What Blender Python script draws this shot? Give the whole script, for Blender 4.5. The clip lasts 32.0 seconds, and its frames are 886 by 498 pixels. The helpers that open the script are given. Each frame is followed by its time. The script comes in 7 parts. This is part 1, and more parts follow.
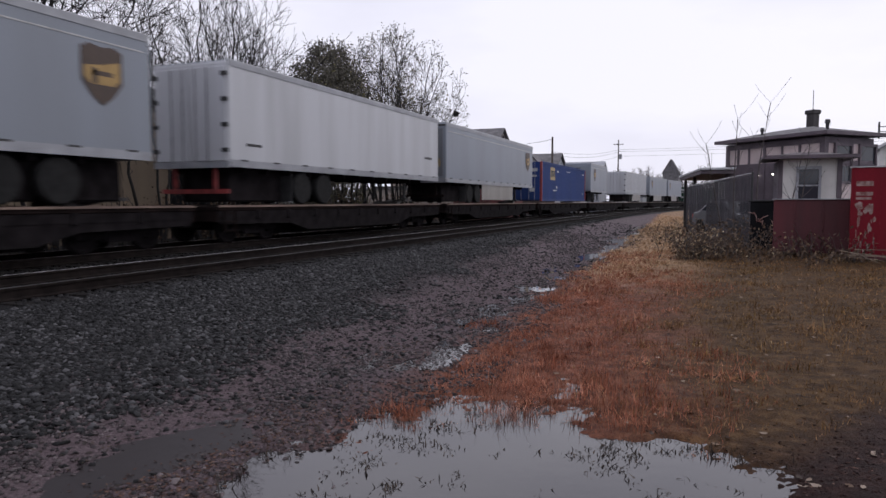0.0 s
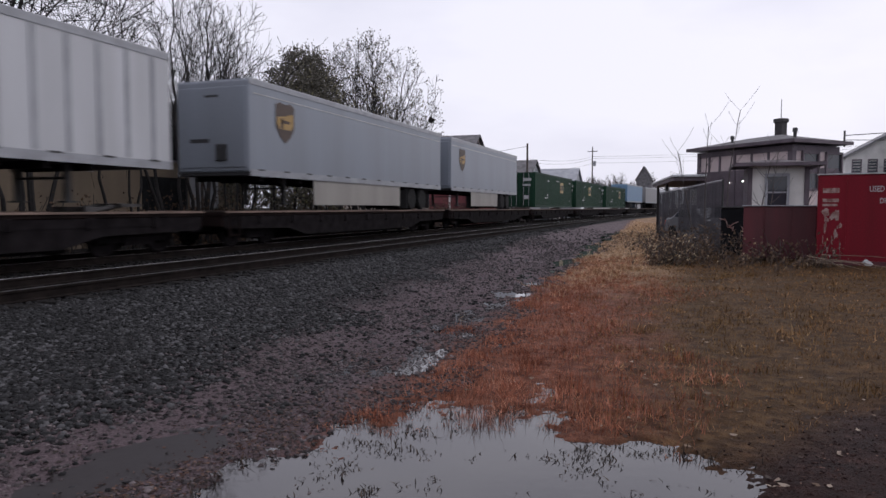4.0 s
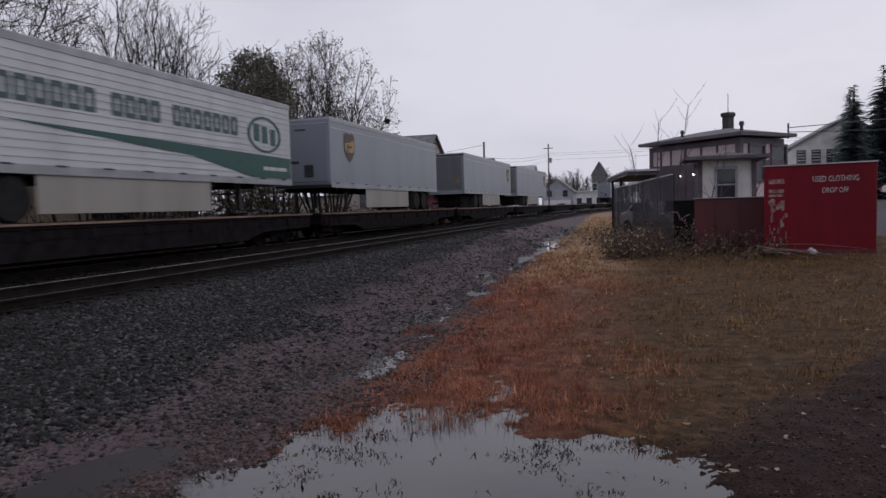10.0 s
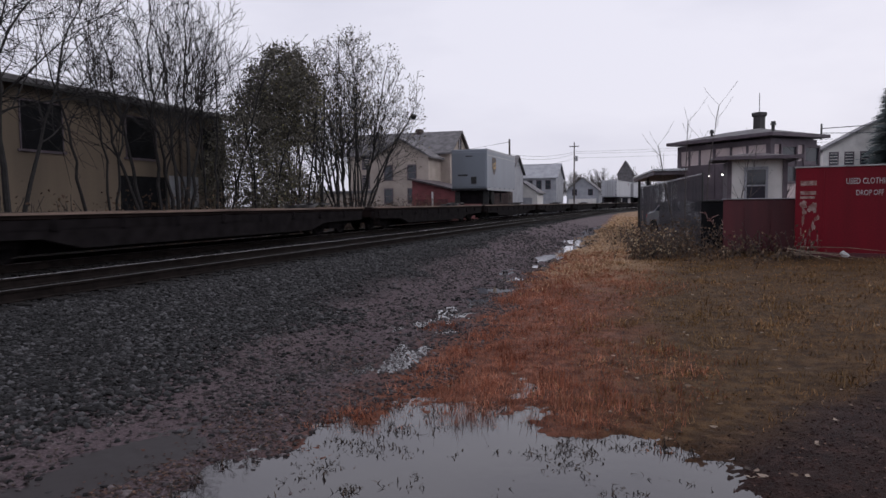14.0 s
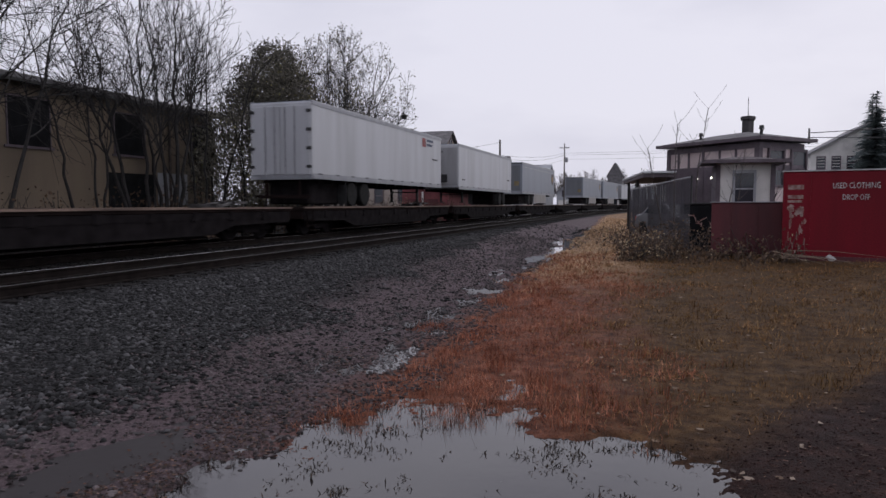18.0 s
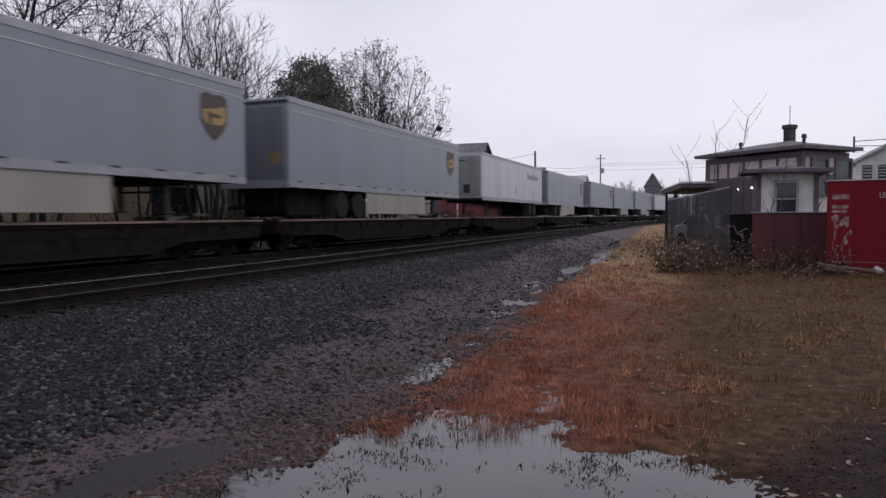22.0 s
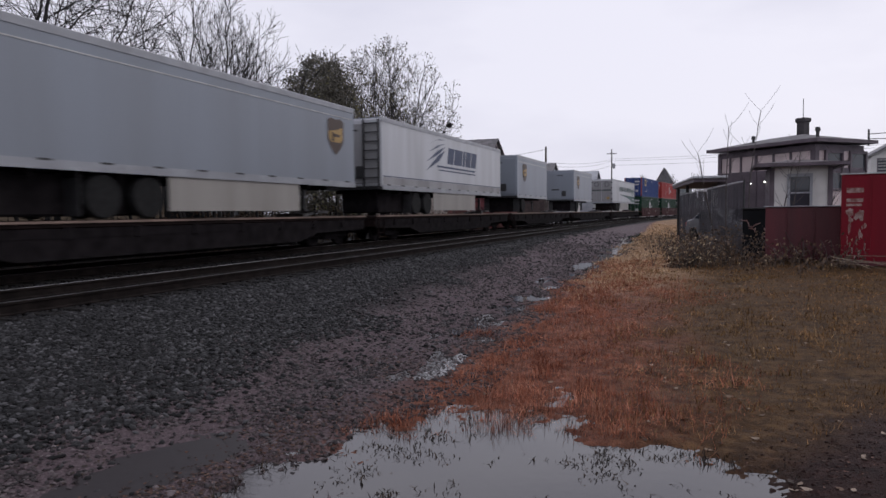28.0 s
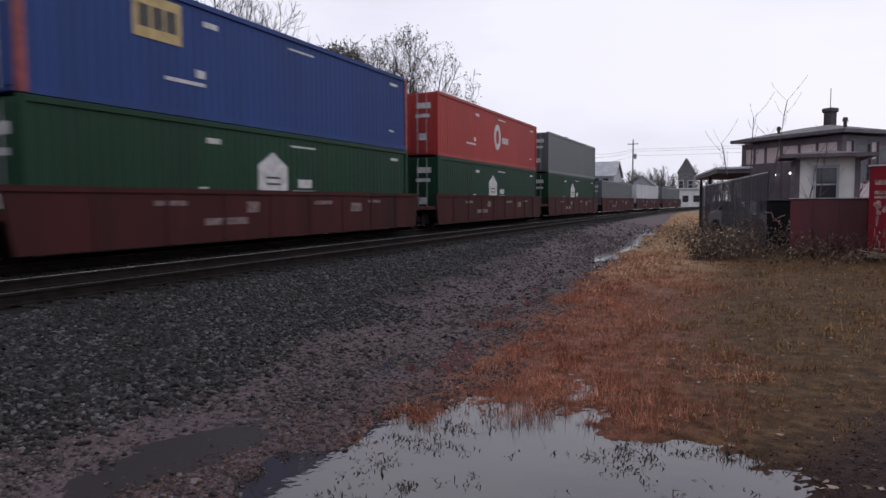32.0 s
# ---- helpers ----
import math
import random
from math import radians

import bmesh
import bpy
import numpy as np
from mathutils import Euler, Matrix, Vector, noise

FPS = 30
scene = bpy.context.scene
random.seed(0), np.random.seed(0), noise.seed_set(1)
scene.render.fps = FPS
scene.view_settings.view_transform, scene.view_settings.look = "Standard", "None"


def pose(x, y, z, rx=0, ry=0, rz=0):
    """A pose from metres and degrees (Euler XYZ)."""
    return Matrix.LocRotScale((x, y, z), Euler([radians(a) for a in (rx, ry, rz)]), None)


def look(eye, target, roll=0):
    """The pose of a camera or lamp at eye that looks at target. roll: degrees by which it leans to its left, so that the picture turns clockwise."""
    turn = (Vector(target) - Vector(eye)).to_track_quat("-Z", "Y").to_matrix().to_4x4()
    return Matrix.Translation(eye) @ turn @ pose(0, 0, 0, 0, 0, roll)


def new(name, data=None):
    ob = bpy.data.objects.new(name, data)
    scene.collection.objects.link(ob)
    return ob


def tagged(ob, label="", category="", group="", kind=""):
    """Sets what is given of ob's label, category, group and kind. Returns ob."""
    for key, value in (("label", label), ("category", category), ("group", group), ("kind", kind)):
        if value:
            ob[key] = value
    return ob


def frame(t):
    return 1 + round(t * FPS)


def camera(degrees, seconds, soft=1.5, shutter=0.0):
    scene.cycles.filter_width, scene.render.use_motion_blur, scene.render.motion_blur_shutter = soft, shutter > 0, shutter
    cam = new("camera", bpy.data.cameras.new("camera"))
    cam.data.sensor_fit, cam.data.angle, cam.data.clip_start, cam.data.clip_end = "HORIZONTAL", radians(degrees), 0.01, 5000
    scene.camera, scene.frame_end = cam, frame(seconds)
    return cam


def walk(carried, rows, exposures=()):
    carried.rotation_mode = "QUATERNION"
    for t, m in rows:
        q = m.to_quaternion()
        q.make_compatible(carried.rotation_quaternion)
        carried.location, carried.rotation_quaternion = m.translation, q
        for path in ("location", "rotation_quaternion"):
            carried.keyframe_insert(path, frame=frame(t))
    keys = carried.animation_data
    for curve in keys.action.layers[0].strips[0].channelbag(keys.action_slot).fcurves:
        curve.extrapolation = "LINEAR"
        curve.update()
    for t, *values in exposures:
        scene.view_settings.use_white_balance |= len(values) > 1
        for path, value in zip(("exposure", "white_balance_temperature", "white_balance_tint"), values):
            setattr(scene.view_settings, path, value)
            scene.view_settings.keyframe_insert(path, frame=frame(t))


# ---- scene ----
# Camera: hand-held beside the track, nearly still.
cam = camera(66.0, 32.0, shutter=0.25)
ROWS = [
    (0, -0.000, 0.000, 1.750, 22.10, -3.98, 0.00),
    (0.5, 0.004, 0.006, 1.730, 22.30, -3.78, -0.01),
    (1, 0.007, -0.005, 1.735, 21.02, -4.84, -0.27),
    (1.5, 0.003, -0.012, 1.730, 21.46, -4.84, -0.07),
    (2, 0.000, -0.012, 1.737, 21.41, -4.59, 0.10),
    (2.5, -0.005, -0.021, 1.737, 20.92, -4.15, -0.55),
    (3, 0.011, -0.019, 1.739, 20.09, -3.99, -0.16),
    (3.5, 0.009, -0.025, 1.747, 20.12, -3.44, -0.02),
    (5.5, 0.010, -0.030, 1.742, 19.10, -3.92, -0.07),
    (6, 0.018, -0.014, 1.741, 18.49, -4.40, 0.12),
    (6.5, 0.043, -0.027, 1.756, 18.07, -3.70, -0.21),
    (7, 0.065, -0.071, 1.766, 20.30, -0.70, -0.20),
    (7.5, 0.074, -0.073, 1.766, 21.21, -0.12, -0.02),
    (8, 0.091, -0.061, 1.780, 16.52, -0.04, 0.91),
    (8.5, 0.064, -0.055, 1.783, 13.98, -0.44, 1.80),
    (9, 0.094, -0.023, 1.753, 12.11, -2.61, 1.38),
    (9.5, 0.064, -0.009, 1.767, 12.89, -3.62, 0.95),
    (10, 0.060, -0.032, 1.766, 16.64, -3.52, 1.53),
    (10.5, 0.055, -0.025, 1.764, 17.57, -3.78, 1.76),
    (11, 0.041, -0.035, 1.768, 18.12, -3.22, 0.95),
    (11.5, 0.048, -0.041, 1.755, 18.37, -3.50, 0.99),
    (12, 0.040, -0.021, 1.773, 18.45, -2.77, 1.99),
    (12.5, 0.032, -0.008, 1.759, 19.13, -2.86, 0.86),
    (13, 0.019, -0.008, 1.754, 18.98, -3.26, 0.24),
    (13.5, 0.032, 0.007, 1.740, 17.98, -4.09, 0.29),
    (14, 0.029, -0.004, 1.749, 18.65, -3.77, 0.54),
    (14.5, 0.031, -0.028, 1.761, 19.11, -3.15, 0.61),
    (16.5, 0.069, -0.010, 1.759, 16.62, -2.85, 0.77),
    (17, 0.055, 0.006, 1.749, 16.40, -2.99, 0.97),
    (17.5, 0.049, 0.006, 1.727, 16.33, -3.60, 0.51),
    (18, 0.029, -0.005, 1.760, 17.82, -3.78, -0.02),
    (18.5, 0.026, -0.005, 1.768, 19.38, -3.49, 0.05),
    (19, 0.050, -0.039, 1.755, 20.69, -2.81, -0.17),
    (19.5, 0.036, -0.024, 1.747, 20.32, -3.31, -0.03),
    (20, 0.040, -0.022, 1.747, 20.31, -3.32, 0.39),
    (20.5, 0.037, -0.023, 1.753, 20.31, -3.10, 0.30),
    (21, 0.025, 0.013, 1.750, 20.95, -3.26, -0.27),
    (21.5, 0.025, -0.014, 1.748, 21.09, -3.75, 0.29),
    (22, 0.034, -0.023, 1.754, 20.75, -2.79, 0.20),
    (22.5, 0.047, -0.028, 1.749, 20.21, -2.51, 0.32),
    (23, 0.046, -0.020, 1.756, 19.36, -2.99, -0.11),
    (23.5, 0.046, -0.018, 1.745, 19.64, -2.87, -0.51),
    (24, 0.028, -0.023, 1.749, 19.99, -3.00, -0.35),
    (24.5, 0.036, -0.017, 1.743, 19.75, -3.47, 0.24),
    (25, 0.038, -0.021, 1.740, 20.26, -3.73, 0.78),
    (25.5, 0.033, -0.025, 1.743, 20.53, -3.10, 0.74),
    (27.5, 0.031, -0.039, 1.756, 21.56, -3.56, 0.63),
    (28, 0.034, -0.040, 1.749, 21.65, -3.08, 0.58),
    (28.5, 0.028, -0.025, 1.743, 21.40, -3.29, 0.60),
    (29, 0.014, -0.025, 1.748, 21.39, -2.72, 0.62),
    (29.5, 0.015, 0.017, 1.751, 22.19, -3.27, 0.34),
    (30, 0.015, -0.014, 1.754, 21.48, -4.10, 0.43),
    (30.5, 0.013, -0.033, 1.762, 22.41, -2.64, 0.22),
    (31, 0.014, -0.023, 1.756, 22.46, -2.90, 1.13),
    (31.5, 0.023, -0.022, 1.756, 22.63, -3.79, 0.25),
    (32, 0.009, -0.028, 1.760, 23.26, -3.90, 0.32),
]
EXPOSURES = [(0.0, 0.26), (1.0, 0.15), (2.0, 0.2), (3.0, 0.22), (6.0, 0.08), (7.0, -0.18), (8.0, -0.44), (9.0, -0.5), (10.0, -0.18), (11.0, 0.0), (12.0, 0.0), (13.0, -0.06), (14.0, 0.04), (17.0, -0.04), (19.0, 0.0), (20.0, -0.08), (22.0, 0.06), (24.0, -0.1), (25.0, 0.06), (28.0, 0.1), (30.0, 0.03), (31.0, 0.12), (32.0, 0.22)]
walk(cam, [(t, pose(x, y, z, 90 + pitch, roll, yaw)) for t, x, y, z, yaw, pitch, roll in ROWS], EXPOSURES)

# ---- light ----
def make_world():
    w = bpy.data.worlds.new("overcast")
    scene.world = w
    w.use_nodes = True
    nt = w.node_tree
    nt.nodes.clear()
    N, L = nt.nodes.new, nt.links.new
    out = N("ShaderNodeOutputWorld")
    bg = N("ShaderNodeBackground")
    sky = N("ShaderNodeTexSky")
    sky.sky_type = "NISHITA"
    sky.sun_disc = False
    sky.sun_elevation, sky.sun_rotation = radians(38), radians(35)
    sky.air_density, sky.dust_density = 1.0, 4.0
    co = N("ShaderNodeTexCoord")
    mp = N("ShaderNodeMapping")
    mp.inputs["Scale"].default_value = (1.0, 1.0, 3.0)
    n1 = N("ShaderNodeTexNoise")
    n1.inputs["Scale"].default_value = 1.6
    n1.inputs["Detail"].default_value = 5.0
    n1.inputs["Roughness"].default_value = 0.5
    ramp = N("ShaderNodeValToRGB")
    e = ramp.color_ramp.elements
    e[0].position, e[0].color = 0.32, (0.60, 0.60, 0.725, 1)
    e[1].position, e[1].color = 0.62, (0.81, 0.80, 0.91, 1)
    mul = N("ShaderNodeMix")
    mul.data_type = "RGBA"
    mul.inputs[0].default_value = 0.94
    sc = N("ShaderNodeMix")
    sc.data_type, sc.blend_type = "RGBA", "MULTIPLY"
    sc.inputs[0].default_value = 1.0
    sc.inputs[7].default_value = (0.1, 0.1, 0.1, 1)
    L(co.outputs["Generated"], mp.inputs["Vector"])
    L(mp.outputs[0], n1.inputs["Vector"])
    L(n1.outputs["Fac"], ramp.inputs[0])
    L(sky.outputs[0], sc.inputs[6])
    L(sc.outputs[2], mul.inputs[6])
    L(ramp.outputs[0], mul.inputs[7])
    L(mul.outputs[2], bg.inputs[0])
    bg.inputs[1].default_value = 1.0
    L(bg.outputs[0], out.inputs[0])


make_world()
sun_data = bpy.data.lights.new("sun", "SUN")
sun_data.energy, sun_data.angle, sun_data.color = 0.5, radians(40), (1.0, 0.96, 0.92)
sun = new("sun", sun_data)
sun.matrix_world = look((55, 45, 50), (0, 25, 0))

# ---- materials ----
def mat(name, color, rough=0.6, metal=0.0, var=0.18, scale=3.0, grain=60.0, bump=0.15, tint=None, spec=0.5, streak=0.0, rnd=0.0):
    """A painted or raw surface with variation at two scales; tint: the colour of its stains; streak: vertical dirt."""
    m = bpy.data.materials.new(name)
    m.use_nodes = True
    nt = m.node_tree
    N, L = nt.nodes.new, nt.links.new
    b = nt.nodes["Principled BSDF"]
    b.inputs["Roughness"].default_value = rough
    b.inputs["Metallic"].default_value = metal
    b.inputs["Specular IOR Level"].default_value = spec
    co = N("ShaderNodeTexCoord")
    big, fine = N("ShaderNodeTexNoise"), N("ShaderNodeTexNoise")
    big.inputs["Scale"].default_value, big.inputs["Detail"].default_value = scale, 4.0
    fine.inputs["Scale"].default_value, fine.inputs["Detail"].default_value = grain, 3.0
    src = co.outputs["Object"]
    if streak:
        mp = N("ShaderNodeMapping")
        mp.inputs["Scale"].default_value = (1.0, 1.0, 0.12)
        L(src, mp.inputs["Vector"])
        L(mp.outputs[0], big.inputs["Vector"])
    else:
        L(src, big.inputs["Vector"])
    L(src, fine.inputs["Vector"])
    t = tint or tuple(c * (1 - 2.2 * var) for c in color)
    r = N("ShaderNodeValToRGB")
    r.color_ramp.elements[0].position, r.color_ramp.elements[0].color = 0.35 - 0.1 * streak, (*t, 1)
    r.color_ramp.elements[1].position, r.color_ramp.elements[1].color = 0.62, (*color, 1)
    L(big.outputs["Fac"], r.inputs[0])
    mx = N("ShaderNodeMix")
    mx.data_type, mx.blend_type = "RGBA", "OVERLAY"
    mx.inputs[0].default_value = min(0.9, var * 2)
    L(r.outputs[0], mx.inputs[6])
    L(fine.outputs["Fac"], mx.inputs[7])
    last = mx.outputs[2]
    if rnd:
        oi = N("ShaderNodeObjectInfo")
        hs = N("ShaderNodeHueSaturation")
        mr = N("ShaderNodeMapRange")
        mr.inputs[3].default_value, mr.inputs[4].default_value = 1 - rnd, 1 + rnd
        L(oi.outputs["Random"], mr.inputs[0])
        L(mr.outputs[0], hs.inputs["Value"])
        L(last, hs.inputs["Color"])
        last = hs.outputs[0]
    L(last, b.inputs["Base Color"])
    bp = N("ShaderNodeBump")
    bp.inputs["Strength"].default_value, bp.inputs["Distance"].default_value = bump, 0.02
    L(fine.outputs["Fac"], bp.inputs["Height"])
    L(bp.outputs[0], b.inputs["Normal"])
    return m


def island_mat(name, colors, rough=0.8, spec=0.3, pos=None, patch=None, clump=0.0):
    """For stuff: each loose piece takes its own colour from a ramp."""
    m = bpy.data.materials.new(name)
    m.use_nodes = True
    nt = m.node_tree
    N, L = nt.nodes.new, nt.links.new
    b = nt.nodes["Principled BSDF"]
    b.inputs["Roughness"].default_value = rough
    b.inputs["Specular IOR Level"].default_value = spec
    g = N("ShaderNodeNewGeometry")
    r = N("ShaderNodeValToRGB")
    el = r.color_ramp.elements
    while len(el) < len(colors):
        el.new(0.5)
    for i, c in enumerate(colors):
        el[i].position, el[i].color = (pos[i] if pos else i / (len(colors) - 1)), (*c, 1)
    co, n = N("ShaderNodeTexCoord"), N("ShaderNodeTexNoise")
    n.inputs["Scale"].default_value = 0.9
    L(co.outputs["Object"], n.inputs["Vector"])
    mx = N("ShaderNodeMix")
    mx.data_type, mx.blend_type = "RGBA", "OVERLAY"
    mx.inputs[0].default_value = 0.5
    L(g.outputs["Random Per Island"], r.inputs[0])
    L(r.outputs[0], mx.inputs[6])
    L(n.outputs["Fac"], mx.inputs[7])
    last = mx.outputs[2]
    if patch:
        n2, r2, m2 = N("ShaderNodeTexNoise"), N("ShaderNodeMapRange"), N("ShaderNodeMix")
        n2.inputs["Scale"].default_value, n2.inputs["Detail"].default_value = 0.75, 3.0
        r2.inputs[1].default_value, r2.inputs[2].default_value = 0.44, 0.58
        m2.data_type, m2.blend_type = "RGBA", "MULTIPLY"
        m2.inputs[7].default_value = (*patch, 1)
        L(co.outputs["Object"], n2.inputs["Vector"])
        L(n2.outputs["Fac"], r2.inputs[0])
        L(r2.outputs[0], m2.inputs[0])
        L(last, m2.inputs[6])
        last = m2.outputs[2]
    if clump:
        n3, r3, m3 = N("ShaderNodeTexNoise"), N("ShaderNodeValToRGB"), N("ShaderNodeMix")
        n3.inputs["Scale"].default_value, n3.inputs["Detail"].default_value = clump, 4.0
        lo, hi = r3.color_ramp.elements
        lo.position, lo.color = 0.36, (0.5, 0.47, 0.45, 1)
        hi.position, hi.color = 0.66, (1.0, 1.0, 1.0, 1)
        m3.data_type, m3.blend_type = "RGBA", "MULTIPLY"
        m3.inputs[0].default_value = 1.0
        L(co.outputs["Object"], n3.inputs["Vector"])
        L(n3.outputs["Fac"], r3.inputs[0])
        L(last, m3.inputs[6])
        L(r3.outputs[0], m3.inputs[7])
        last = m3.outputs[2]
    L(last, b.inputs["Base Color"])
    return m


M = {}
M["rail"] = mat("rail_steel", (0.60, 0.58, 0.59), 0.3, 0.2, 0.15, 4, 80)
M["rail_side"] = mat("rail_rust", (0.016, 0.012, 0.011), 0.85, 0.0, 0.25, 5, 60, spec=0.1)
M["rail_dull"] = mat("dull_rail_steel", (0.08, 0.077, 0.08), 0.45, 0.1, 0.2, 4, 80)
M["tie"] = mat("creosoted_wood", (0.018, 0.016, 0.015), 0.9, 0, 0.25, 4, 40, 0.5, spec=0.1)
M["white"] = mat("white_trailer_paint", (0.47, 0.482, 0.51), 0.42, 0, 0.06, 0.8, 30, 0.04, (0.335, 0.34, 0.355), streak=1.0)
# darker white and grey, used on door leaves, roll doors and nose panels
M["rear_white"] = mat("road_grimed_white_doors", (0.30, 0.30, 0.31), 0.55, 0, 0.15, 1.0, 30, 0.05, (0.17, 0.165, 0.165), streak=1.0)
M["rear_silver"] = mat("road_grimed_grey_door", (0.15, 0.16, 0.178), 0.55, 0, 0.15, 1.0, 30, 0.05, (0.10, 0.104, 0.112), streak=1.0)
M["silver"] = mat("grey_aluminium_skin", (0.215, 0.24, 0.28), 0.40, 0.1, 0.06, 0.6, 30, 0.04, (0.18, 0.195, 0.22), streak=1.0)
M["tan"] = mat("dirty_beige_trailer", (0.235, 0.235, 0.238), 0.5, 0, 0.08, 0.7, 30, 0.04, (0.17, 0.166, 0.164), streak=1.0)
M["skirt"] = mat("cream_skirt_panel", (0.28, 0.265, 0.245), 0.5, 0, 0.1, 0.8, 30, 0.04, (0.19, 0.178, 0.162), streak=1.0)
M["bluegrey"] = mat("slate_blue_trailer", (0.12, 0.22, 0.34), 0.45, 0, 0.08, 0.7, 30, 0.04, (0.095, 0.175, 0.27), streak=1.0)
M["blue"] = mat("blue_container", (0.020, 0.046, 0.165), 0.6, 0, 0.12, 0.9, 30, 0.06, (0.016, 0.034, 0.11), streak=1.0, spec=0.2)
M["green"] = mat("dark_green_container", (0.006, 0.034, 0.017), 0.55, 0, 0.12, 0.9, 30, 0.06, (0.005, 0.022, 0.012), streak=1.0, spec=0.2)
M["red"] = mat("red_container", (0.30, 0.032, 0.03), 0.5, 0, 0.12, 0.9, 30, 0.06, (0.20, 0.025, 0.023), streak=1.0, spec=0.2)
M["slate"] = mat("dark_grey_container", (0.07, 0.085, 0.09), 0.45, 0, 0.12, 0.9, 30, 0.06, streak=1.0)
M["well"] = mat("oxide_red_steel", (0.05, 0.012, 0.013), 0.75, 0, 0.2, 1.2, 40, 0.1, (0.024, 0.009, 0.009), streak=1.0, spec=0.15)
M["deck"] = mat("brown_deck_steel", (0.017, 0.0115, 0.011), 0.95, 0, 0.25, 1.5, 40, 0.2, (0.0085, 0.0065, 0.0062), spec=0.05)
M["under"] = mat("grimy_black_steel", (0.0155, 0.0132, 0.0145), 0.9, 0.0, 0.25, 3, 50, 0.2, spec=0.06)
M["hitch"] = mat("scuffed_hitch_steel", (0.09, 0.085, 0.085), 0.5, 0.3, 0.25, 4, 50, 0.15, (0.02, 0.018, 0.018))
M["deckedge"] = mat("worn_deck_edge", (0.21, 0.145, 0.115), 0.6, 0.1, 0.25, 0.5, 40, 0.1, (0.05, 0.034, 0.028))
M["tyre"] = mat("tyre_rubber", (0.016, 0.016, 0.0165), 0.85, 0, 0.2, 6, 80, spec=0.2)
M["rim"] = mat("wheel_rim", (0.24, 0.24, 0.25), 0.45, 0.3, 0.2, 5, 60)
M["alu"] = mat("aluminium_rail", (0.30, 0.31, 0.335), 0.4, 0.2, 0.1, 2, 60)
M["dark"] = mat("dark_fitting", (0.03, 0.03, 0.032), 0.6, 0, 0.2, 6, 60)
M["brown"] = mat("shield_brown", (0.06, 0.037, 0.026), 0.5, 0, 0.1, 4, 40)
M["gold"] = mat("shield_gold", (0.36, 0.23, 0.075), 0.5, 0, 0.1, 4, 40)
M["dullgold"] = mat("sun_faded_yellow_decal", (0.26, 0.20, 0.10), 0.55, 0, 0.2, 3, 40)
M["yellow"] = mat("yellow_plate", (0.42, 0.31, 0.12), 0.5, 0, 0.15, 4, 40)
M["label"] = mat("pale_lettering", (0.5, 0.5, 0.5), 0.5, 0, 0.15, 5, 40)
M["faintlabel"] = mat("worn_stencil_paint", (0.17, 0.125, 0.125), 0.6, 0, 0.3, 7, 40, 0.05, (0.06, 0.03, 0.03))
M["navy"] = mat("navy_lettering", (0.03, 0.047, 0.10), 0.5, 0, 0.1, 5, 40)
M["teal"] = mat("dark_teal_stripe", (0.015, 0.075, 0.065), 0.5, 0, 0.1, 5, 40)
M["tealgrey"] = mat("faded_teal_lettering", (0.035, 0.075, 0.075), 0.5, 0, 0.1, 5, 40)
M["redpaint"] = mat("safety_red", (0.25, 0.035, 0.035), 0.5, 0, 0.2, 5, 40)
M["bin"] = mat("faded_red_bin_paint", (0.165, 0.005, 0.014), 0.6, 0, 0.15, 1.2, 30, 0.08, (0.10, 0.005, 0.010), streak=1.0, spec=0.2)
M["bindark"] = mat("dull_red_dumpster", (0.095, 0.016, 0.022), 0.65, 0, 0.2, 1.5, 30, 0.1, (0.045, 0.014, 0.017), streak=1.0)
M["chip"] = mat("bare_primer_patch", (0.34, 0.25, 0.23), 0.7, 0, 0.3, 7, 40, 0.15, (0.17, 0.07, 0.06))
M["bark"] = mat("wet_bark", (0.017, 0.0145, 0.015), 0.85, 0, 0.25, 6, 60, 0.5)
M["barkpale"] = mat("grey_sapling_bark", (0.085, 0.072, 0.068), 0.85, 0, 0.25, 6, 60, 0.4)
M["pole"] = mat("weathered_pole_wood", (0.11, 0.09, 0.08), 0.85, 0, 0.25, 3, 50, 0.4)
M["wire"] = mat("cable_black", (0.03, 0.03, 0.032), 0.6)
M["tanwall"] = mat("tan_stucco_wall", (0.19, 0.148, 0.107), 0.85, 0, 0.2, 0.35, 25, 0.2, (0.085, 0.067, 0.052), streak=0.4)
M["cream"] = mat("cream_clapboard", (0.41, 0.35, 0.305), 0.75, 0, 0.1, 1.0, 30, 0.15)
M["whitewall"] = mat("white_clapboard", (0.72, 0.70, 0.67), 0.75, 0, 0.1, 1.0, 30, 0.15)
M["pinkwall"] = mat("pale_pink_siding", (0.60, 0.50, 0.49), 0.75, 0, 0.1, 1.0, 30, 0.15)
M["greywall"] = mat("grey_siding", (0.36, 0.37, 0.40), 0.75, 0, 0.1, 1.0, 30, 0.15)
M["slatebrick"] = mat("sooty_grey_brick", (0.055, 0.05, 0.053), 0.85, 0, 0.2, 2.0, 30, 0.3)
M["brick"] = mat("dark_brick", (0.075, 0.052, 0.048), 0.8, 0, 0.2, 2.0, 30, 0.3)
# maroon raised and tinted purple, with the hazy veil mixed into the colour
M["trim"] = mat("maroon_trim", (0.115, 0.09, 0.107), 0.6, 0, 0.15, 2.0, 30)
M["roof"] = mat("grey_shingle_roof", (0.17, 0.163, 0.17), 0.85, 0, 0.2, 1.5, 25, 0.5)
M["paleroof"] = mat("weathered_pale_shingles", (0.26, 0.255, 0.265), 0.85, 0, 0.15, 1.5, 25, 0.4)
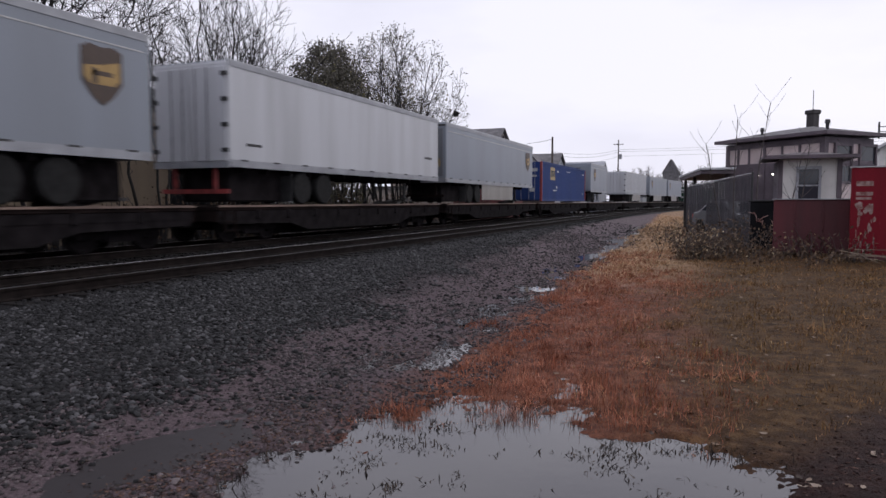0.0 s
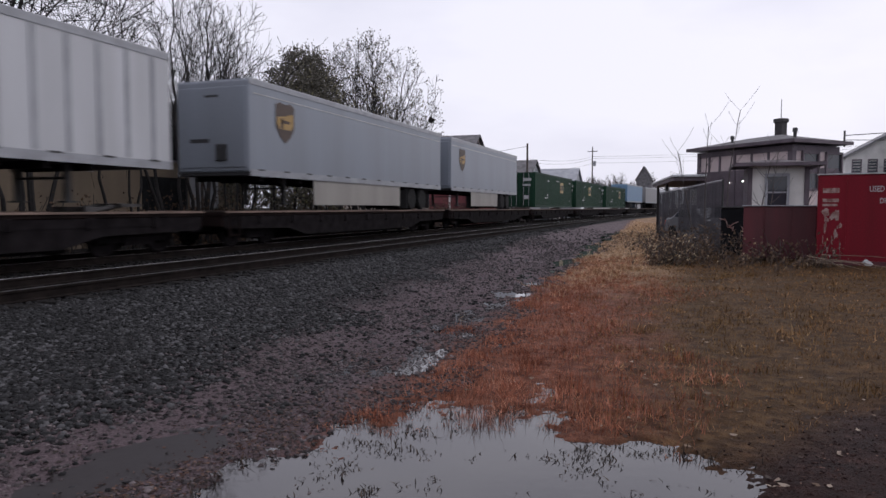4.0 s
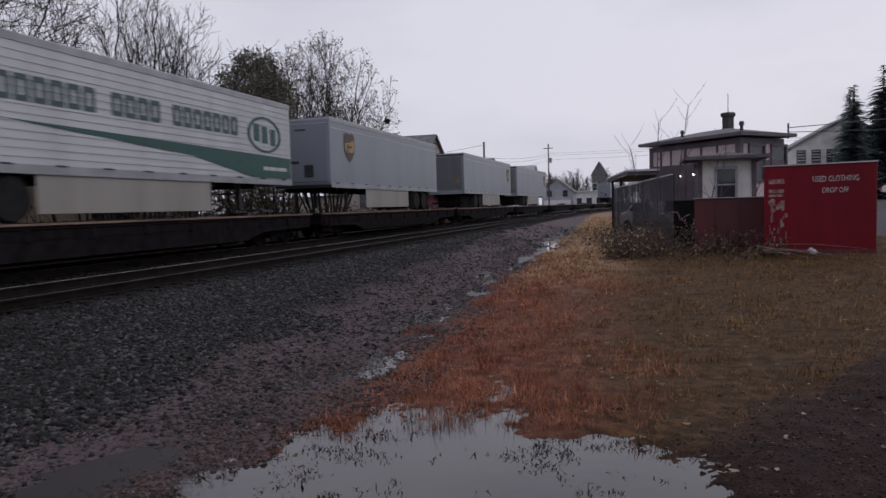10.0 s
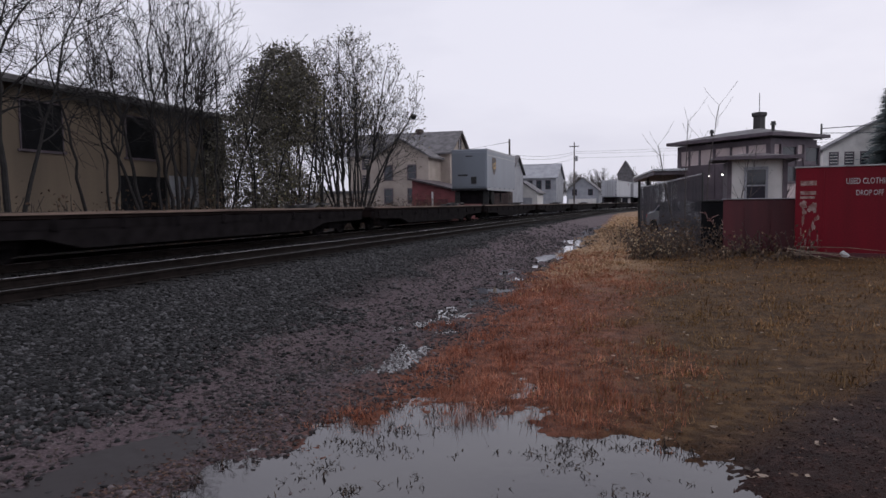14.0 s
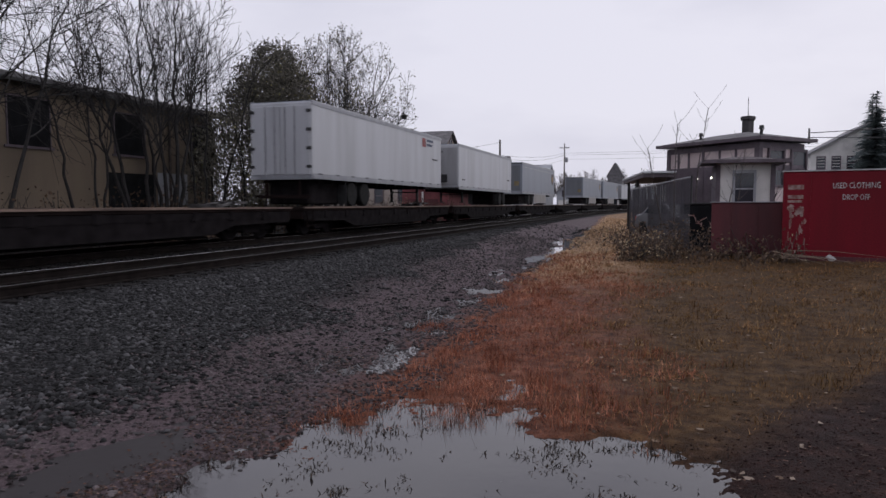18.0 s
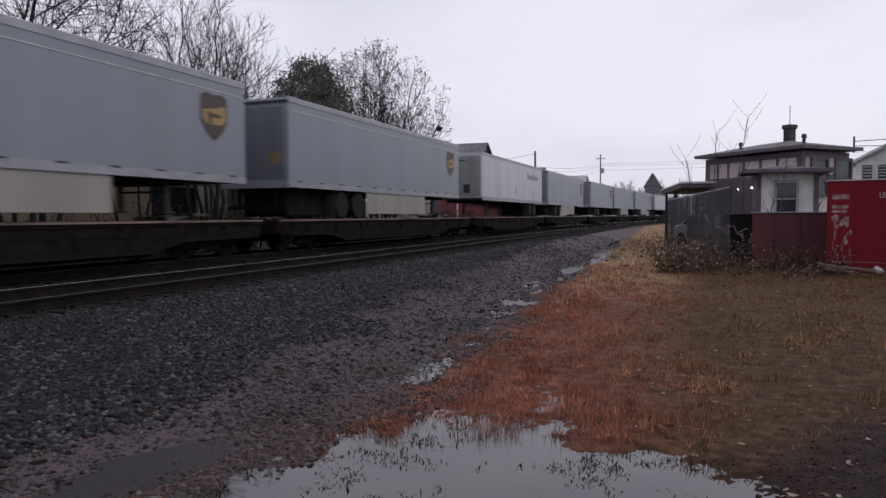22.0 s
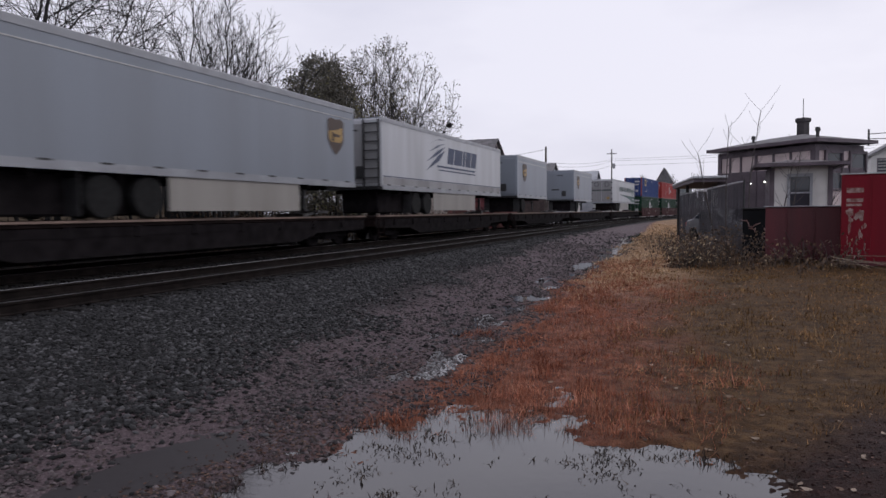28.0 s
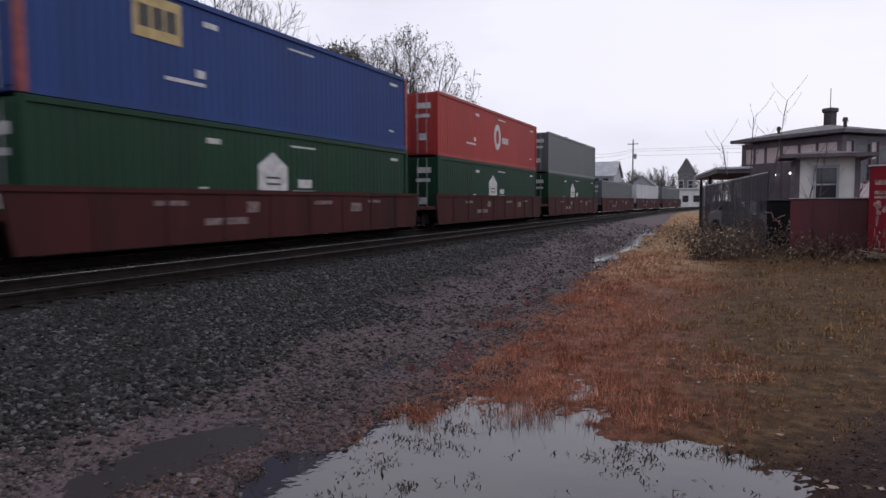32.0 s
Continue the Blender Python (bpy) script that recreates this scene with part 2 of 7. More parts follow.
M["redroof"] = mat("maroon_metal_roof", (0.065, 0.045, 0.052), 0.6, 0, 0.2, 1.5, 25, 0.2)
M["redwall"] = mat("red_barn_boards", (0.19, 0.05, 0.055), 0.75, 0, 0.15, 1.5, 30, 0.2)
M["snowroof"] = mat("pale_wet_metal_roof", (0.55, 0.56, 0.58), 0.35, 0.2, 0.1, 1.5, 30)
M["darkwin"] = mat("dark_window_boarding", (0.012, 0.0125, 0.0145), 0.7, 0, 0.2, 2, 30, spec=0.1)
# slat colour likewise lifted towards purple for haze
M["fence"] = mat("dark_privacy_slat", (0.05, 0.047, 0.06), 0.7, 0, 0.25, 2.0, 40, 0.1, rnd=0.3)
M["galv"] = mat("galvanised_pipe", (0.33, 0.33, 0.35), 0.45, 0.5, 0.15, 4, 50)
M["carwhite"] = mat("white_car_paint", (0.62, 0.63, 0.65), 0.25, 0, 0.05, 2, 60)
M["carsilver"] = mat("silver_car_paint", (0.22, 0.225, 0.24), 0.25, 0.3, 0.05, 2, 60)
M["carblue"] = mat("dark_blue_car_paint", (0.05, 0.07, 0.13), 0.25, 0, 0.05, 2, 60)
M["caryellow"] = mat("yellow_car_paint", (0.45, 0.33, 0.10), 0.3, 0, 0.05, 2, 60)
M["rock"] = mat("pale_limestone", (0.17, 0.16, 0.155), 0.8, 0, 0.25, 3, 20, 0.5)
M["lamp_red"] = mat("tail_lamp", (0.35, 0.02, 0.02), 0.3)


def glass_mat():
    m = bpy.data.materials.new("window_glass")
    m.use_nodes = True
    b = m.node_tree.nodes["Principled BSDF"]
    b.inputs["Base Color"].default_value = (0.035, 0.04, 0.05, 1)
    b.inputs["Roughness"].default_value = 0.08
    return m


M["glass"] = glass_mat()


def glow_mat():
    m = bpy.data.materials.new("lit_lamp_bulb")
    m.use_nodes = True
    b = m.node_tree.nodes["Principled BSDF"]
    b.inputs["Emission Color"].default_value = (1, 0.97, 0.9, 1)
    b.inputs["Emission Strength"].default_value = 6.0
    return m


M["glow"] = glow_mat()

# ---- mesh helpers ----
def box(bm, x0, x1, y0, y1, z0, z1):
    v = [bm.verts.new(p) for p in ((x0, y0, z0), (x1, y0, z0), (x1, y1, z0), (x0, y1, z0), (x0, y0, z1), (x1, y0, z1), (x1, y1, z1), (x0, y1, z1))]
    for f in ((3, 2, 1, 0), (4, 5, 6, 7), (0, 1, 5, 4), (1, 2, 6, 5), (2, 3, 7, 6), (3, 0, 4, 7)):
        bm.faces.new([v[i] for i in f])


def bevelled(x0, x1, y0, y1, z0, z1, r=0.03, seg=2):
    bm = bmesh.new()
    box(bm, x0, x1, y0, y1, z0, z1)
    bmesh.ops.bevel(bm, geom=bm.edges[:], offset=r, segments=seg, affect="EDGES", profile=0.5)
    return bm


def one(*boxes):
    bm = bmesh.new()
    for b in boxes:
        box(bm, *b)
    return bm


def prism(bm, pts, axis, a, b):
    """A polygon in the plane across an axis, drawn out from a to b."""
    def at(p, k):
        return {"x": (k, p[0], p[1]), "y": (p[0], k, p[1]), "z": (p[0], p[1], k)}[axis]
    A = [bm.verts.new(at(p, a)) for p in pts]
    B = [bm.verts.new(at(p, b)) for p in pts]
    n = len(pts)
    bm.faces.new(A)
    bm.faces.new(B[::-1])
    for i in range(n):
        bm.faces.new((A[i], B[i], B[(i + 1) % n], A[(i + 1) % n]))
    bmesh.ops.recalc_face_normals(bm, faces=bm.faces[:])


def tube(bm, p, q, r0, r1=None, n=8):
    p, q = Vector(p), Vector(q)
    r1 = r0 if r1 is None else r1
    w = (q - p).normalized()
    u = w.orthogonal().normalized()
    v = w.cross(u)
    rings = []
    for c, r in ((p, r0), (q, r1)):
        rings.append([bm.verts.new(c + (u * math.cos(2 * math.pi * i / n) + v * math.sin(2 * math.pi * i / n)) * r) for i in range(n)])
    for i in range(n):
        bm.faces.new((rings[0][i], rings[0][(i + 1) % n], rings[1][(i + 1) % n], rings[1][i]))
    bm.faces.new(rings[0][::-1])
    bm.faces.new(rings[1])


def lathe(bm, prof, centre, axis="x", n=20):
    """A profile of (along, radius) turned round an axis."""
    rings = []
    for a, r in prof:
        ring = []
        for i in range(n):
            c, s = r * math.cos(2 * math.pi * i / n), r * math.sin(2 * math.pi * i / n)
            off = {"x": (a, c, s), "y": (c, a, s), "z": (c, s, a)}[axis]
            ring.append(bm.verts.new(Vector(centre) + Vector(off)))
        rings.append(ring)
    for A, B in zip(rings, rings[1:]):
        for i in range(n):
            bm.faces.new((A[i], A[(i + 1) % n], B[(i + 1) % n], B[i]))
    bm.faces.new(rings[0][::-1])
    bm.faces.new(rings[-1])
    bmesh.ops.recalc_face_normals(bm, faces=bm.faces[:])


def part(name, bm, material, parent=None, label="", smooth=False):
    me = bpy.data.meshes.new(name)
    bm.to_mesh(me)
    bm.free()
    me.materials.append(M[material] if isinstance(material, str) else material)
    if smooth:
        for p in me.polygons:
            p.use_smooth = True
    ob = new(name, me)
    if parent:
        ob.parent = parent
    if label:
        ob["label"] = label
    return ob


def again(ob, parent, x=0, y=0, z=0, rz=0):
    """Another part on the same mesh, under a thing, moved."""
    o = new(ob.name.split(".")[0], ob.data)
    o.parent = parent
    o.matrix_basis = pose(x, y, z, 0, 0, rz)
    if "label" in ob:
        o["label"] = ob["label"]
    return o


def thing(name, m, label, category, group="", kind=""):
    ob = new(name)
    ob.empty_display_size = 0.2
    ob.matrix_basis = m
    return tagged(ob, label, category, group, kind)


def raw(name, verts, faces, material, smooth=False):
    me = bpy.data.meshes.new(name)
    me.from_pydata(verts, [], faces)
    me.materials.append(M[material] if isinstance(material, str) else material)
    if smooth:
        me.polygons.foreach_set("use_smooth", [True] * len(me.polygons))
    me.update()
    return new(name, me)

# ---- the lie of the land ----
TRACK_X, BEND_Y, BEND_R, RAIL_Z = -13.6, 45.0, 900.0, 0.60
SIDING = 4.05    # the second, empty track lies this far to the right


def track(s):
    """The track's centre line, s metres along it: straight, then a wide bend to the right. x, y and the turn in radians."""
    if s <= BEND_Y:
        return TRACK_X, s, 0.0
    a = (s - BEND_Y) / BEND_R
    return TRACK_X + BEND_R * (1 - math.cos(a)), BEND_Y + BEND_R * math.sin(a), a


def vnoise(x, y, seed=0):
    """Smooth value noise, about -1 to 1."""
    xi, yi = np.floor(x).astype(np.int64), np.floor(y).astype(np.int64)
    fx, fy = x - xi, y - yi
    fx, fy = fx * fx * (3 - 2 * fx), fy * fy * (3 - 2 * fy)

    def h(a, b):
        k = (a * 374761393 + b * 668265263 + seed * 982451653) & 0x7FFFFFFF
        k = ((k ^ (k >> 13)) * 1274126177) & 0x7FFFFFFF
        return ((k ^ (k >> 16)) & 0xFFFF) / 32767.5 - 1.0
    return (h(xi, yi) * (1 - fx) + h(xi + 1, yi) * fx) * (1 - fy) + (h(xi, yi + 1) * (1 - fx) + h(xi + 1, yi + 1) * fx) * fy


# hollows that hold water: centre, half sizes
HOLLOWS = [(-1.2, 4.8, 0.52, 0.74), (-1.6, 4.1, 1.0, 2.15), (-0.36, 3.95, 1.05, 1.62), (-2.2, 3.4, 0.75, 1.15), (-3.58, 3.5, 0.40, 0.98), (-2.86, 7.15, 0.24, 0.75), (-3.1, 6.5, 0.14, 0.3), (-2.92, 8.95, 0.26, 0.34), (-3.36, 10.4, 0.16, 0.35),
           (-3.26, 11.7, 0.2, 0.85), (-3.95, 10.0, 0.12, 0.5), (-3.45, 15.4, 0.2, 0.7), (-3.70, 22.2, 0.4, 2.3), (-3.72, 26.3, 0.46, 2.6), (-4.0, 31.0, 0.46, 3.6), (-4.35, 38.0, 0.5, 5.0), (-4.9, 50.0, 0.6, 9.0)]
WATER_Z = -0.012


def edge_x(y):
    """Where the gravel ends and the grass begins."""
    return -2.55 - 0.05 * (np.clip(y, 2, 90) - 7)


def track_off(x, y):
    """How far to the right of the track's centre line."""
    cx = np.where(y > BEND_Y, TRACK_X + (y - BEND_Y) ** 2 / (2 * BEND_R), TRACK_X)
    return x - cx


def height(x, y):
    off = track_off(x, y)
    gate = np.clip((off - 8) / 8, 0, 1)
    rise = 0.045 * np.maximum(0, x + 0.2 * (y - 10)) * gate
    rise = 2.6 * np.tanh(rise / 2.6)
    bed = 0.385 * np.clip((9.6 - 1.5 * np.clip((y - 16) / 22, 0, 1) - off) / (3.7 - 1.2 * np.clip((y - 16) / 22, 0, 1)), 0, 1) * np.clip((off + 5.6) / 3.0, 0, 1)
    near = np.exp(-((y - 8) / 30) ** 2)
    bumps = (0.012 * vnoise(x * 1.1, y * 1.1, 1) + 0.008 * vnoise(x * 4.1, y * 4.1, 2) + 0.004 * vnoise(x * 11, y * 11, 3)) * (0.4 + 0.6 * near)
    hollow = np.full_like(x, 9.0)
    for cx, cy, rx, ry in HOLLOWS:
        hollow = np.minimum(hollow, np.hypot((x - cx) / rx, (y - cy) / ry))
    rim = 1 + 0.16 * vnoise(x * 2.3, y * 2.3, 5) + 0.14 * vnoise(x * 6.0, y * 6.0, 6) + 0.13 * vnoise(x * 15.0, y * 15.0, 9) + 0.10 * vnoise(x * 34.0, y * 34.0, 10) + 0.6 * vnoise(x * 6.5, y * 0.7, 11) * np.clip((y - 12) / 5, 0, 1)
    dip = np.clip((rim - hollow) / 0.35, -1, 1)
    # a line of shallow wet patches where gravel meets grass
    e = x - edge_x(y)
    wet = np.exp(-((e + 0.75 - 0.2 * np.clip((y - 14) / 20, 0, 2)) / 0.6) ** 2) * np.clip(0.15 + 0.7 * vnoise(x * 2.6, y * 0.9, 7) + 0.7 * vnoise(x * 8, y * 5, 8), 0, 1) * np.clip((y - 5.5) / 1.5, 0, 1) * np.clip((70 - y) / 20, 0, 1)
    dip = np.maximum(dip, np.clip(wet * 3.6 - 0.85, -1, 1))
    return bed + rise + bumps + 0.014 - 0.036 * np.clip(dip, 0, 1) - 0.012 * np.clip(dip + 1, 0, 1)


def spaced(stops):
    """Rising positions: (from, to, step) pieces in a row."""
    out = []
    for a, b, d in stops:
        out += list(np.arange(a, b - 1e-6, d))
    return np.array(out + [stops[-1][1]])


def ground_mat():
    m = bpy.data.materials.new("ground_gravel_grass_and_mud")
    m.use_nodes = True
    nt = m.node_tree
    N, L = nt.nodes.new, nt.links.new
    b = nt.nodes["Principled BSDF"]
    co, sep = N("ShaderNodeTexCoord"), N("ShaderNodeSeparateXYZ")
    P = co.outputs["Object"]
    L(P, sep.inputs[0])

    def noise(scale, detail=4, rough=0.55):
        n = N("ShaderNodeTexNoise")
        n.inputs["Scale"].default_value, n.inputs["Detail"].default_value, n.inputs["Roughness"].default_value = scale, detail, rough
        L(P, n.inputs["Vector"])
        return n.outputs["Fac"]

    def calc(op, a, c, d=None):
        n = N("ShaderNodeMath")
        n.operation = op
        for i, v in enumerate((a, c, d)):
            if v is None:
                continue
            if isinstance(v, (int, float)):
                n.inputs[i].default_value = v
            else:
                L(v, n.inputs[i])
        return n.outputs[0]

    def ramp(fac, *stops):
        r = N("ShaderNodeValToRGB")
        el = r.color_ramp.elements
        while len(el) < len(stops):
            el.new(0.5)
        for e, (p, c) in zip(el, stops):
            e.position, e.color = p, (*c, 1)
        L(fac, r.inputs[0])
        return r.outputs[0]

    def mix(fac, a, c):
        n = N("ShaderNodeMix")
        n.data_type = "RGBA"
        if isinstance(fac, float):
            n.inputs[0].default_value = fac
        else:
            L(fac, n.inputs[0])
        L(a, n.inputs[6])
        L(c, n.inputs[7])
        return n.outputs[2]

    def step(v, lo, hi):
        r = N("ShaderNodeMapRange")
        r.interpolation_type = "SMOOTHSTEP"
        r.inputs[1].default_value, r.inputs[2].default_value = lo, hi
        L(v, r.inputs[0])
        return r.outputs[0]
    X, Y = sep.outputs[0], sep.outputs[1]
    wob = calc("MULTIPLY", calc("SUBTRACT", noise(0.9), 0.5), 1.6)
    fine = noise(38, 5, 0.65)
    mid = noise(6, 5)
    ballast = ramp(fine, (0.32, (0.004, 0.0039, 0.0042)), (0.55, (0.013, 0.0126, 0.0134)), (0.75, (0.04, 0.039, 0.041)))
    # dirt colours are lightened to include the path's wet sheen
    dirt = ramp(fine, (0.3, (0.044, 0.033, 0.0355)), (0.58, (0.115, 0.087, 0.094)), (0.8, (0.20, 0.158, 0.168)))
    weave = calc("ADD", calc("MULTIPLY", mid, 0.55), calc("MULTIPLY", noise(75, 4, 0.7), 0.45))
    dry = ramp(weave, (0.36, (0.056, 0.021, 0.0145)), (0.5, (0.128, 0.051, 0.033)), (0.64, (0.25, 0.108, 0.07)))
    lawn = ramp(weave, (0.36, (0.025, 0.0132, 0.0068)), (0.5, (0.061, 0.0335, 0.0148)), (0.64, (0.13, 0.075, 0.034)))
    mud = ramp(weave, (0.36, (0.0128, 0.0066, 0.006)), (0.55, (0.028, 0.0145, 0.0128)), (0.66, (0.066, 0.035, 0.0295)))
    asphalt = ramp(fine, (0.3, (0.055, 0.057, 0.063)), (0.7, (0.10, 0.102, 0.11)))
    # distance from the edge of the gravel, wavering
    e = calc("ADD", calc("SUBTRACT", X, calc("MULTIPLY_ADD", calc("SUBTRACT", calc("MINIMUM", Y, 90.0), 7.0), -0.05, -2.55)), wob)
    wide = calc("MULTIPLY", calc("MINIMUM", calc("MAXIMUM", calc("SUBTRACT", Y, 9.0), 0.0), 22.0), 0.055)
    c = mix(step(calc("ADD", e, wide), -3.1, -1.7), ballast, dirt)
    c = mix(step(e, -0.55, 0.1), c, dry)
    c = mix(step(e, 1.2, 2.9), c, lawn)
    straw = ramp(weave, (0.36, (0.11, 0.062, 0.034)), (0.5, (0.22, 0.135, 0.078)), (0.64, (0.36, 0.25, 0.155)))
    c = mix(calc("MULTIPLY", calc("MULTIPLY", step(calc("ADD", Y, calc("MULTIPLY", wob, 3.0)), 12.5, 19.0), step(e, -0.4, 0.2)), step(e, 3.4, 2.0)), c, straw)
    # bare mud beside the puddle and on the near right
    mm = calc("SUBTRACT", calc("MULTIPLY_ADD", X, 1.5, calc("MULTIPLY", wob, 0.9)), calc("SUBTRACT", Y, 4.6))
    c = mix(step(mm, -0.5, 0.7), c, mud)
    lot = calc("SUBTRACT", calc("ADD", calc("MULTIPLY", X, 1.0), wob), calc("MULTIPLY_ADD", Y, -0.6, 21.5))
    far = calc("MULTIPLY", step(calc("ADD", Y, wob), 17.0, 19.5), step(calc("ADD", X, wob), 0.6, 2.0))
    c = mix(calc("MULTIPLY", step(lot, 0.0, 1.2), far), c, asphalt)
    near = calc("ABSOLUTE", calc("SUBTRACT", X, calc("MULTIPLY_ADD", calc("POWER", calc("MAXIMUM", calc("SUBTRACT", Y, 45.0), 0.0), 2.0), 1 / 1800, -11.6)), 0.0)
    # near-black ground colour across the width of both tracks
    bedtone = ramp(mid, (0.3, (0.007, 0.0064, 0.0068)), (0.7, (0.016, 0.0148, 0.0152)))
    c = mix(step(calc("ADD", near, calc("MULTIPLY", wob, 0.3)), 4.05, 3.75), c, bedtone)
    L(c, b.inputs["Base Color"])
    b.inputs["Specular IOR Level"].default_value = 0.1
    rr = N("ShaderNodeMapRange")
    rr.inputs[3].default_value, rr.inputs[4].default_value = 0.55, 0.9
    L(noise(1.3), rr.inputs[0])
    L(rr.outputs[0], b.inputs["Roughness"])
    bp = N("ShaderNodeBump")
    bp.inputs["Strength"].default_value, bp.inputs["Distance"].default_value = 0.9, 0.03
    L(fine, bp.inputs["Height"])
    L(bp.outputs[0], b.inputs["Normal"])
    return m


def grid_mesh(xs, ys, hfun):
    X, Y = np.meshgrid(xs, ys)
    Z = hfun(X, Y)
    verts = np.stack([X.ravel(), Y.ravel(), Z.ravel()], 1)
    nx, ny = len(xs), len(ys)
    i = (np.arange(ny - 1)[:, None] * nx + np.arange(nx - 1)[None, :]).ravel()
    faces = np.stack([i, i + 1, i + nx + 1, i + nx], 1)
    return verts.tolist(), faces.tolist()


gx = spaced([(-1600, -200, 100), (-200, -40, 10), (-40, -18, 2), (-18, -6, 0.35), (-6, -4.4, 0.06), (-4.4, 1.2, 0.028), (1.2, 3.0, 0.06), (3.0, 12, 0.4), (12, 60, 3), (60, 200, 10), (200, 1600, 100)])
gy = spaced([(-1600, -200, 100), (-200, -20, 15), (-20, 1.5, 1.0), (1.5, 2.6, 0.06), (2.6, 7.6, 0.032), (7.6, 13, 0.06), (13, 30, 0.2), (30, 60, 0.8), (60, 200, 5), (200, 2400, 100)])
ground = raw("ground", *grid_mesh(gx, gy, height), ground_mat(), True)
tagged(ground, "wet gravel, dry orange grass and mud beside a railway", "ground", kind="structure")


def water_mat(name, mud, rough):
    m = bpy.data.materials.new(name)
    m.use_nodes = True
    nt = m.node_tree
    N, L = nt.nodes.new, nt.links.new
    b = nt.nodes["Principled BSDF"]
    b.inputs["Base Color"].default_value = (*mud, 1)
    b.inputs["Roughness"].default_value = rough
    b.inputs["IOR"].default_value = 1.33 if rough > 0.1 else 1.58
    b.inputs["Specular IOR Level"].default_value = 0.22 if rough > 0.1 else 0.5
    co, n = N("ShaderNodeTexCoord"), N("ShaderNodeTexNoise")
    n.inputs["Scale"].default_value = 9.0
    bp = N("ShaderNodeBump")
    bp.inputs["Strength"].default_value, bp.inputs["Distance"].default_value = 0.05, 0.02
    L(co.outputs["Object"], n.inputs["Vector"])
    L(n.outputs["Fac"], bp.inputs["Height"])
    L(bp.outputs[0], b.inputs["Normal"])
    return m


water = raw("water", [(-3.02, 1.0, WATER_Z), (1.2, 1.0, WATER_Z), (1.2, 7.2, WATER_Z), (-2.2, 7.2, WATER_Z), (-3.0, 60, WATER_Z), (-6.5, 60, WATER_Z), (-6.5, 5.2, WATER_Z), (-3.02, 5.2, WATER_Z)], [(0, 1, 2, 7), (7, 2, 3), (7, 3, 4, 5, 6)], water_mat("standing_rain_water", (0.035, 0.031, 0.032), 0.03))
tagged(water, "shallow rain puddle reflecting the grey sky", "puddle", kind="structure")
silt = raw("muddy_water", [(-6.5, 1.0, WATER_Z), (-3.02, 1.0, WATER_Z), (-3.02, 5.2, WATER_Z), (-6.5, 5.2, WATER_Z)], [(0, 1, 2, 3)], water_mat("silty_water_film", (0.03, 0.025, 0.026), 0.32))
tagged(silt, "dull silty film of water beside the gravel", "puddle", kind="structure")

# ---- the track ----
def rail_mesh(off, s0, s1):
    """One rail: foot, web and head swept along the line."""
    prof = [(-0.07, 0.0), (0.07, 0.0), (0.07, 0.012), (0.012, 0.03), (0.012, 0.125), (0.036, 0.135), (0.036, 0.163), (0.026, 0.172), (-0.026, 0.172), (-0.036, 0.165), (-0.036, 0.135), (-0.012, 0.125), (-0.012, 0.03), (-0.07, 0.012)]
    ss = [s0, 0.0, BEND_Y] + [BEND_Y + 6 * k for k in range(1, int((s1 - BEND_Y) / 6))]
    verts, faces, n = [], [], len(prof)
    for s in ss:
        x, y, a = track(s)
        for px, pz in prof:
            d = off + px
            verts.append((x + d * math.cos(a), y - d * math.sin(a), RAIL_Z - 0.172 + pz))
    for k in range(len(ss) - 1):
        for i in range(n):
            j = (i + 1) % n
            faces.append((k * n + i, k * n + j, (k + 1) * n + j, (k + 1) * n + i))
    return verts, faces


track_thing = thing("railway_track", pose(0, 0, 0), "two parallel railway tracks, worn steel rails on dark ties", "railway track", kind="structure")
for off in (-0.7535, 0.7535, SIDING - 0.7535, SIDING + 0.7535):
    r = raw("rail", *rail_mesh(off, -900, 900), "rail_side")
    r.data.materials.append(M["rail_dull" if off > SIDING else "rail"])
    for p in r.data.polygons:
        p.material_index = 1 if p.index % 14 == 7 else 0
    r.parent = track_thing
tb = bevelled(-1.3, 1.3, -0.11, 0.11, -0.17, 0.0, 0.012, 1)
tie0 = part("tie", tb, "tie", track_thing)
tie0.matrix_basis = pose(TRACK_X, 0.0, RAIL_Z - 0.176)
for k in range(1, 290):
    s = 4.0 + 0.52 * (k // 2)
    x, y, a = track(s)
    d = SIDING * (k % 2)
    o = new("tie", tie0.data)
    o.parent = track_thing
    o.matrix_basis = pose(x + d * math.cos(a), y - d * math.sin(a) + random.uniform(-0.04, 0.04), RAIL_Z - 0.176, 0, 0, -math.degrees(a) + random.uniform(-1, 1))

# ---- the train ----
def run(t):
    """Metres that the train has come forward by the time t."""
    return 22.69 * t + 0.0733 * t * t - 0.000886 * t ** 3


MOVING = []     # thing, place along the train


def on_rails(s):
    x, y, a = track(s)
    return pose(x, y, RAIL_Z, 0, 0, -math.degrees(a))


def rolling(name, u, label, category, group):
    ob = thing(name, on_rails(u), label, category, group)
    MOVING.append((ob, u))
    return ob


def wheel_parts(parent, x, y, z, r=0.5, w=0.26):
    bm = bmesh.new()
    lathe(bm, [(-w / 2, r * 0.55), (-w / 2, r * 0.93), (-w * 0.3, r), (w * 0.3, r), (w / 2, r * 0.93), (w / 2, r * 0.55)], (x, y, z))
    t = part("tyre", bm, "tyre", parent)
    bm = bmesh.new()
    lathe(bm, [(-w * 0.35, r * 0.56), (w * 0.30, r * 0.56), (w * 0.34, r * 0.45), (w * 0.12, r * 0.34), (w * 0.18, r * 0.16), (w * 0.3, r * 0.12)], (x, y, z), n=16)
    part("rim", bm, "rim", t)


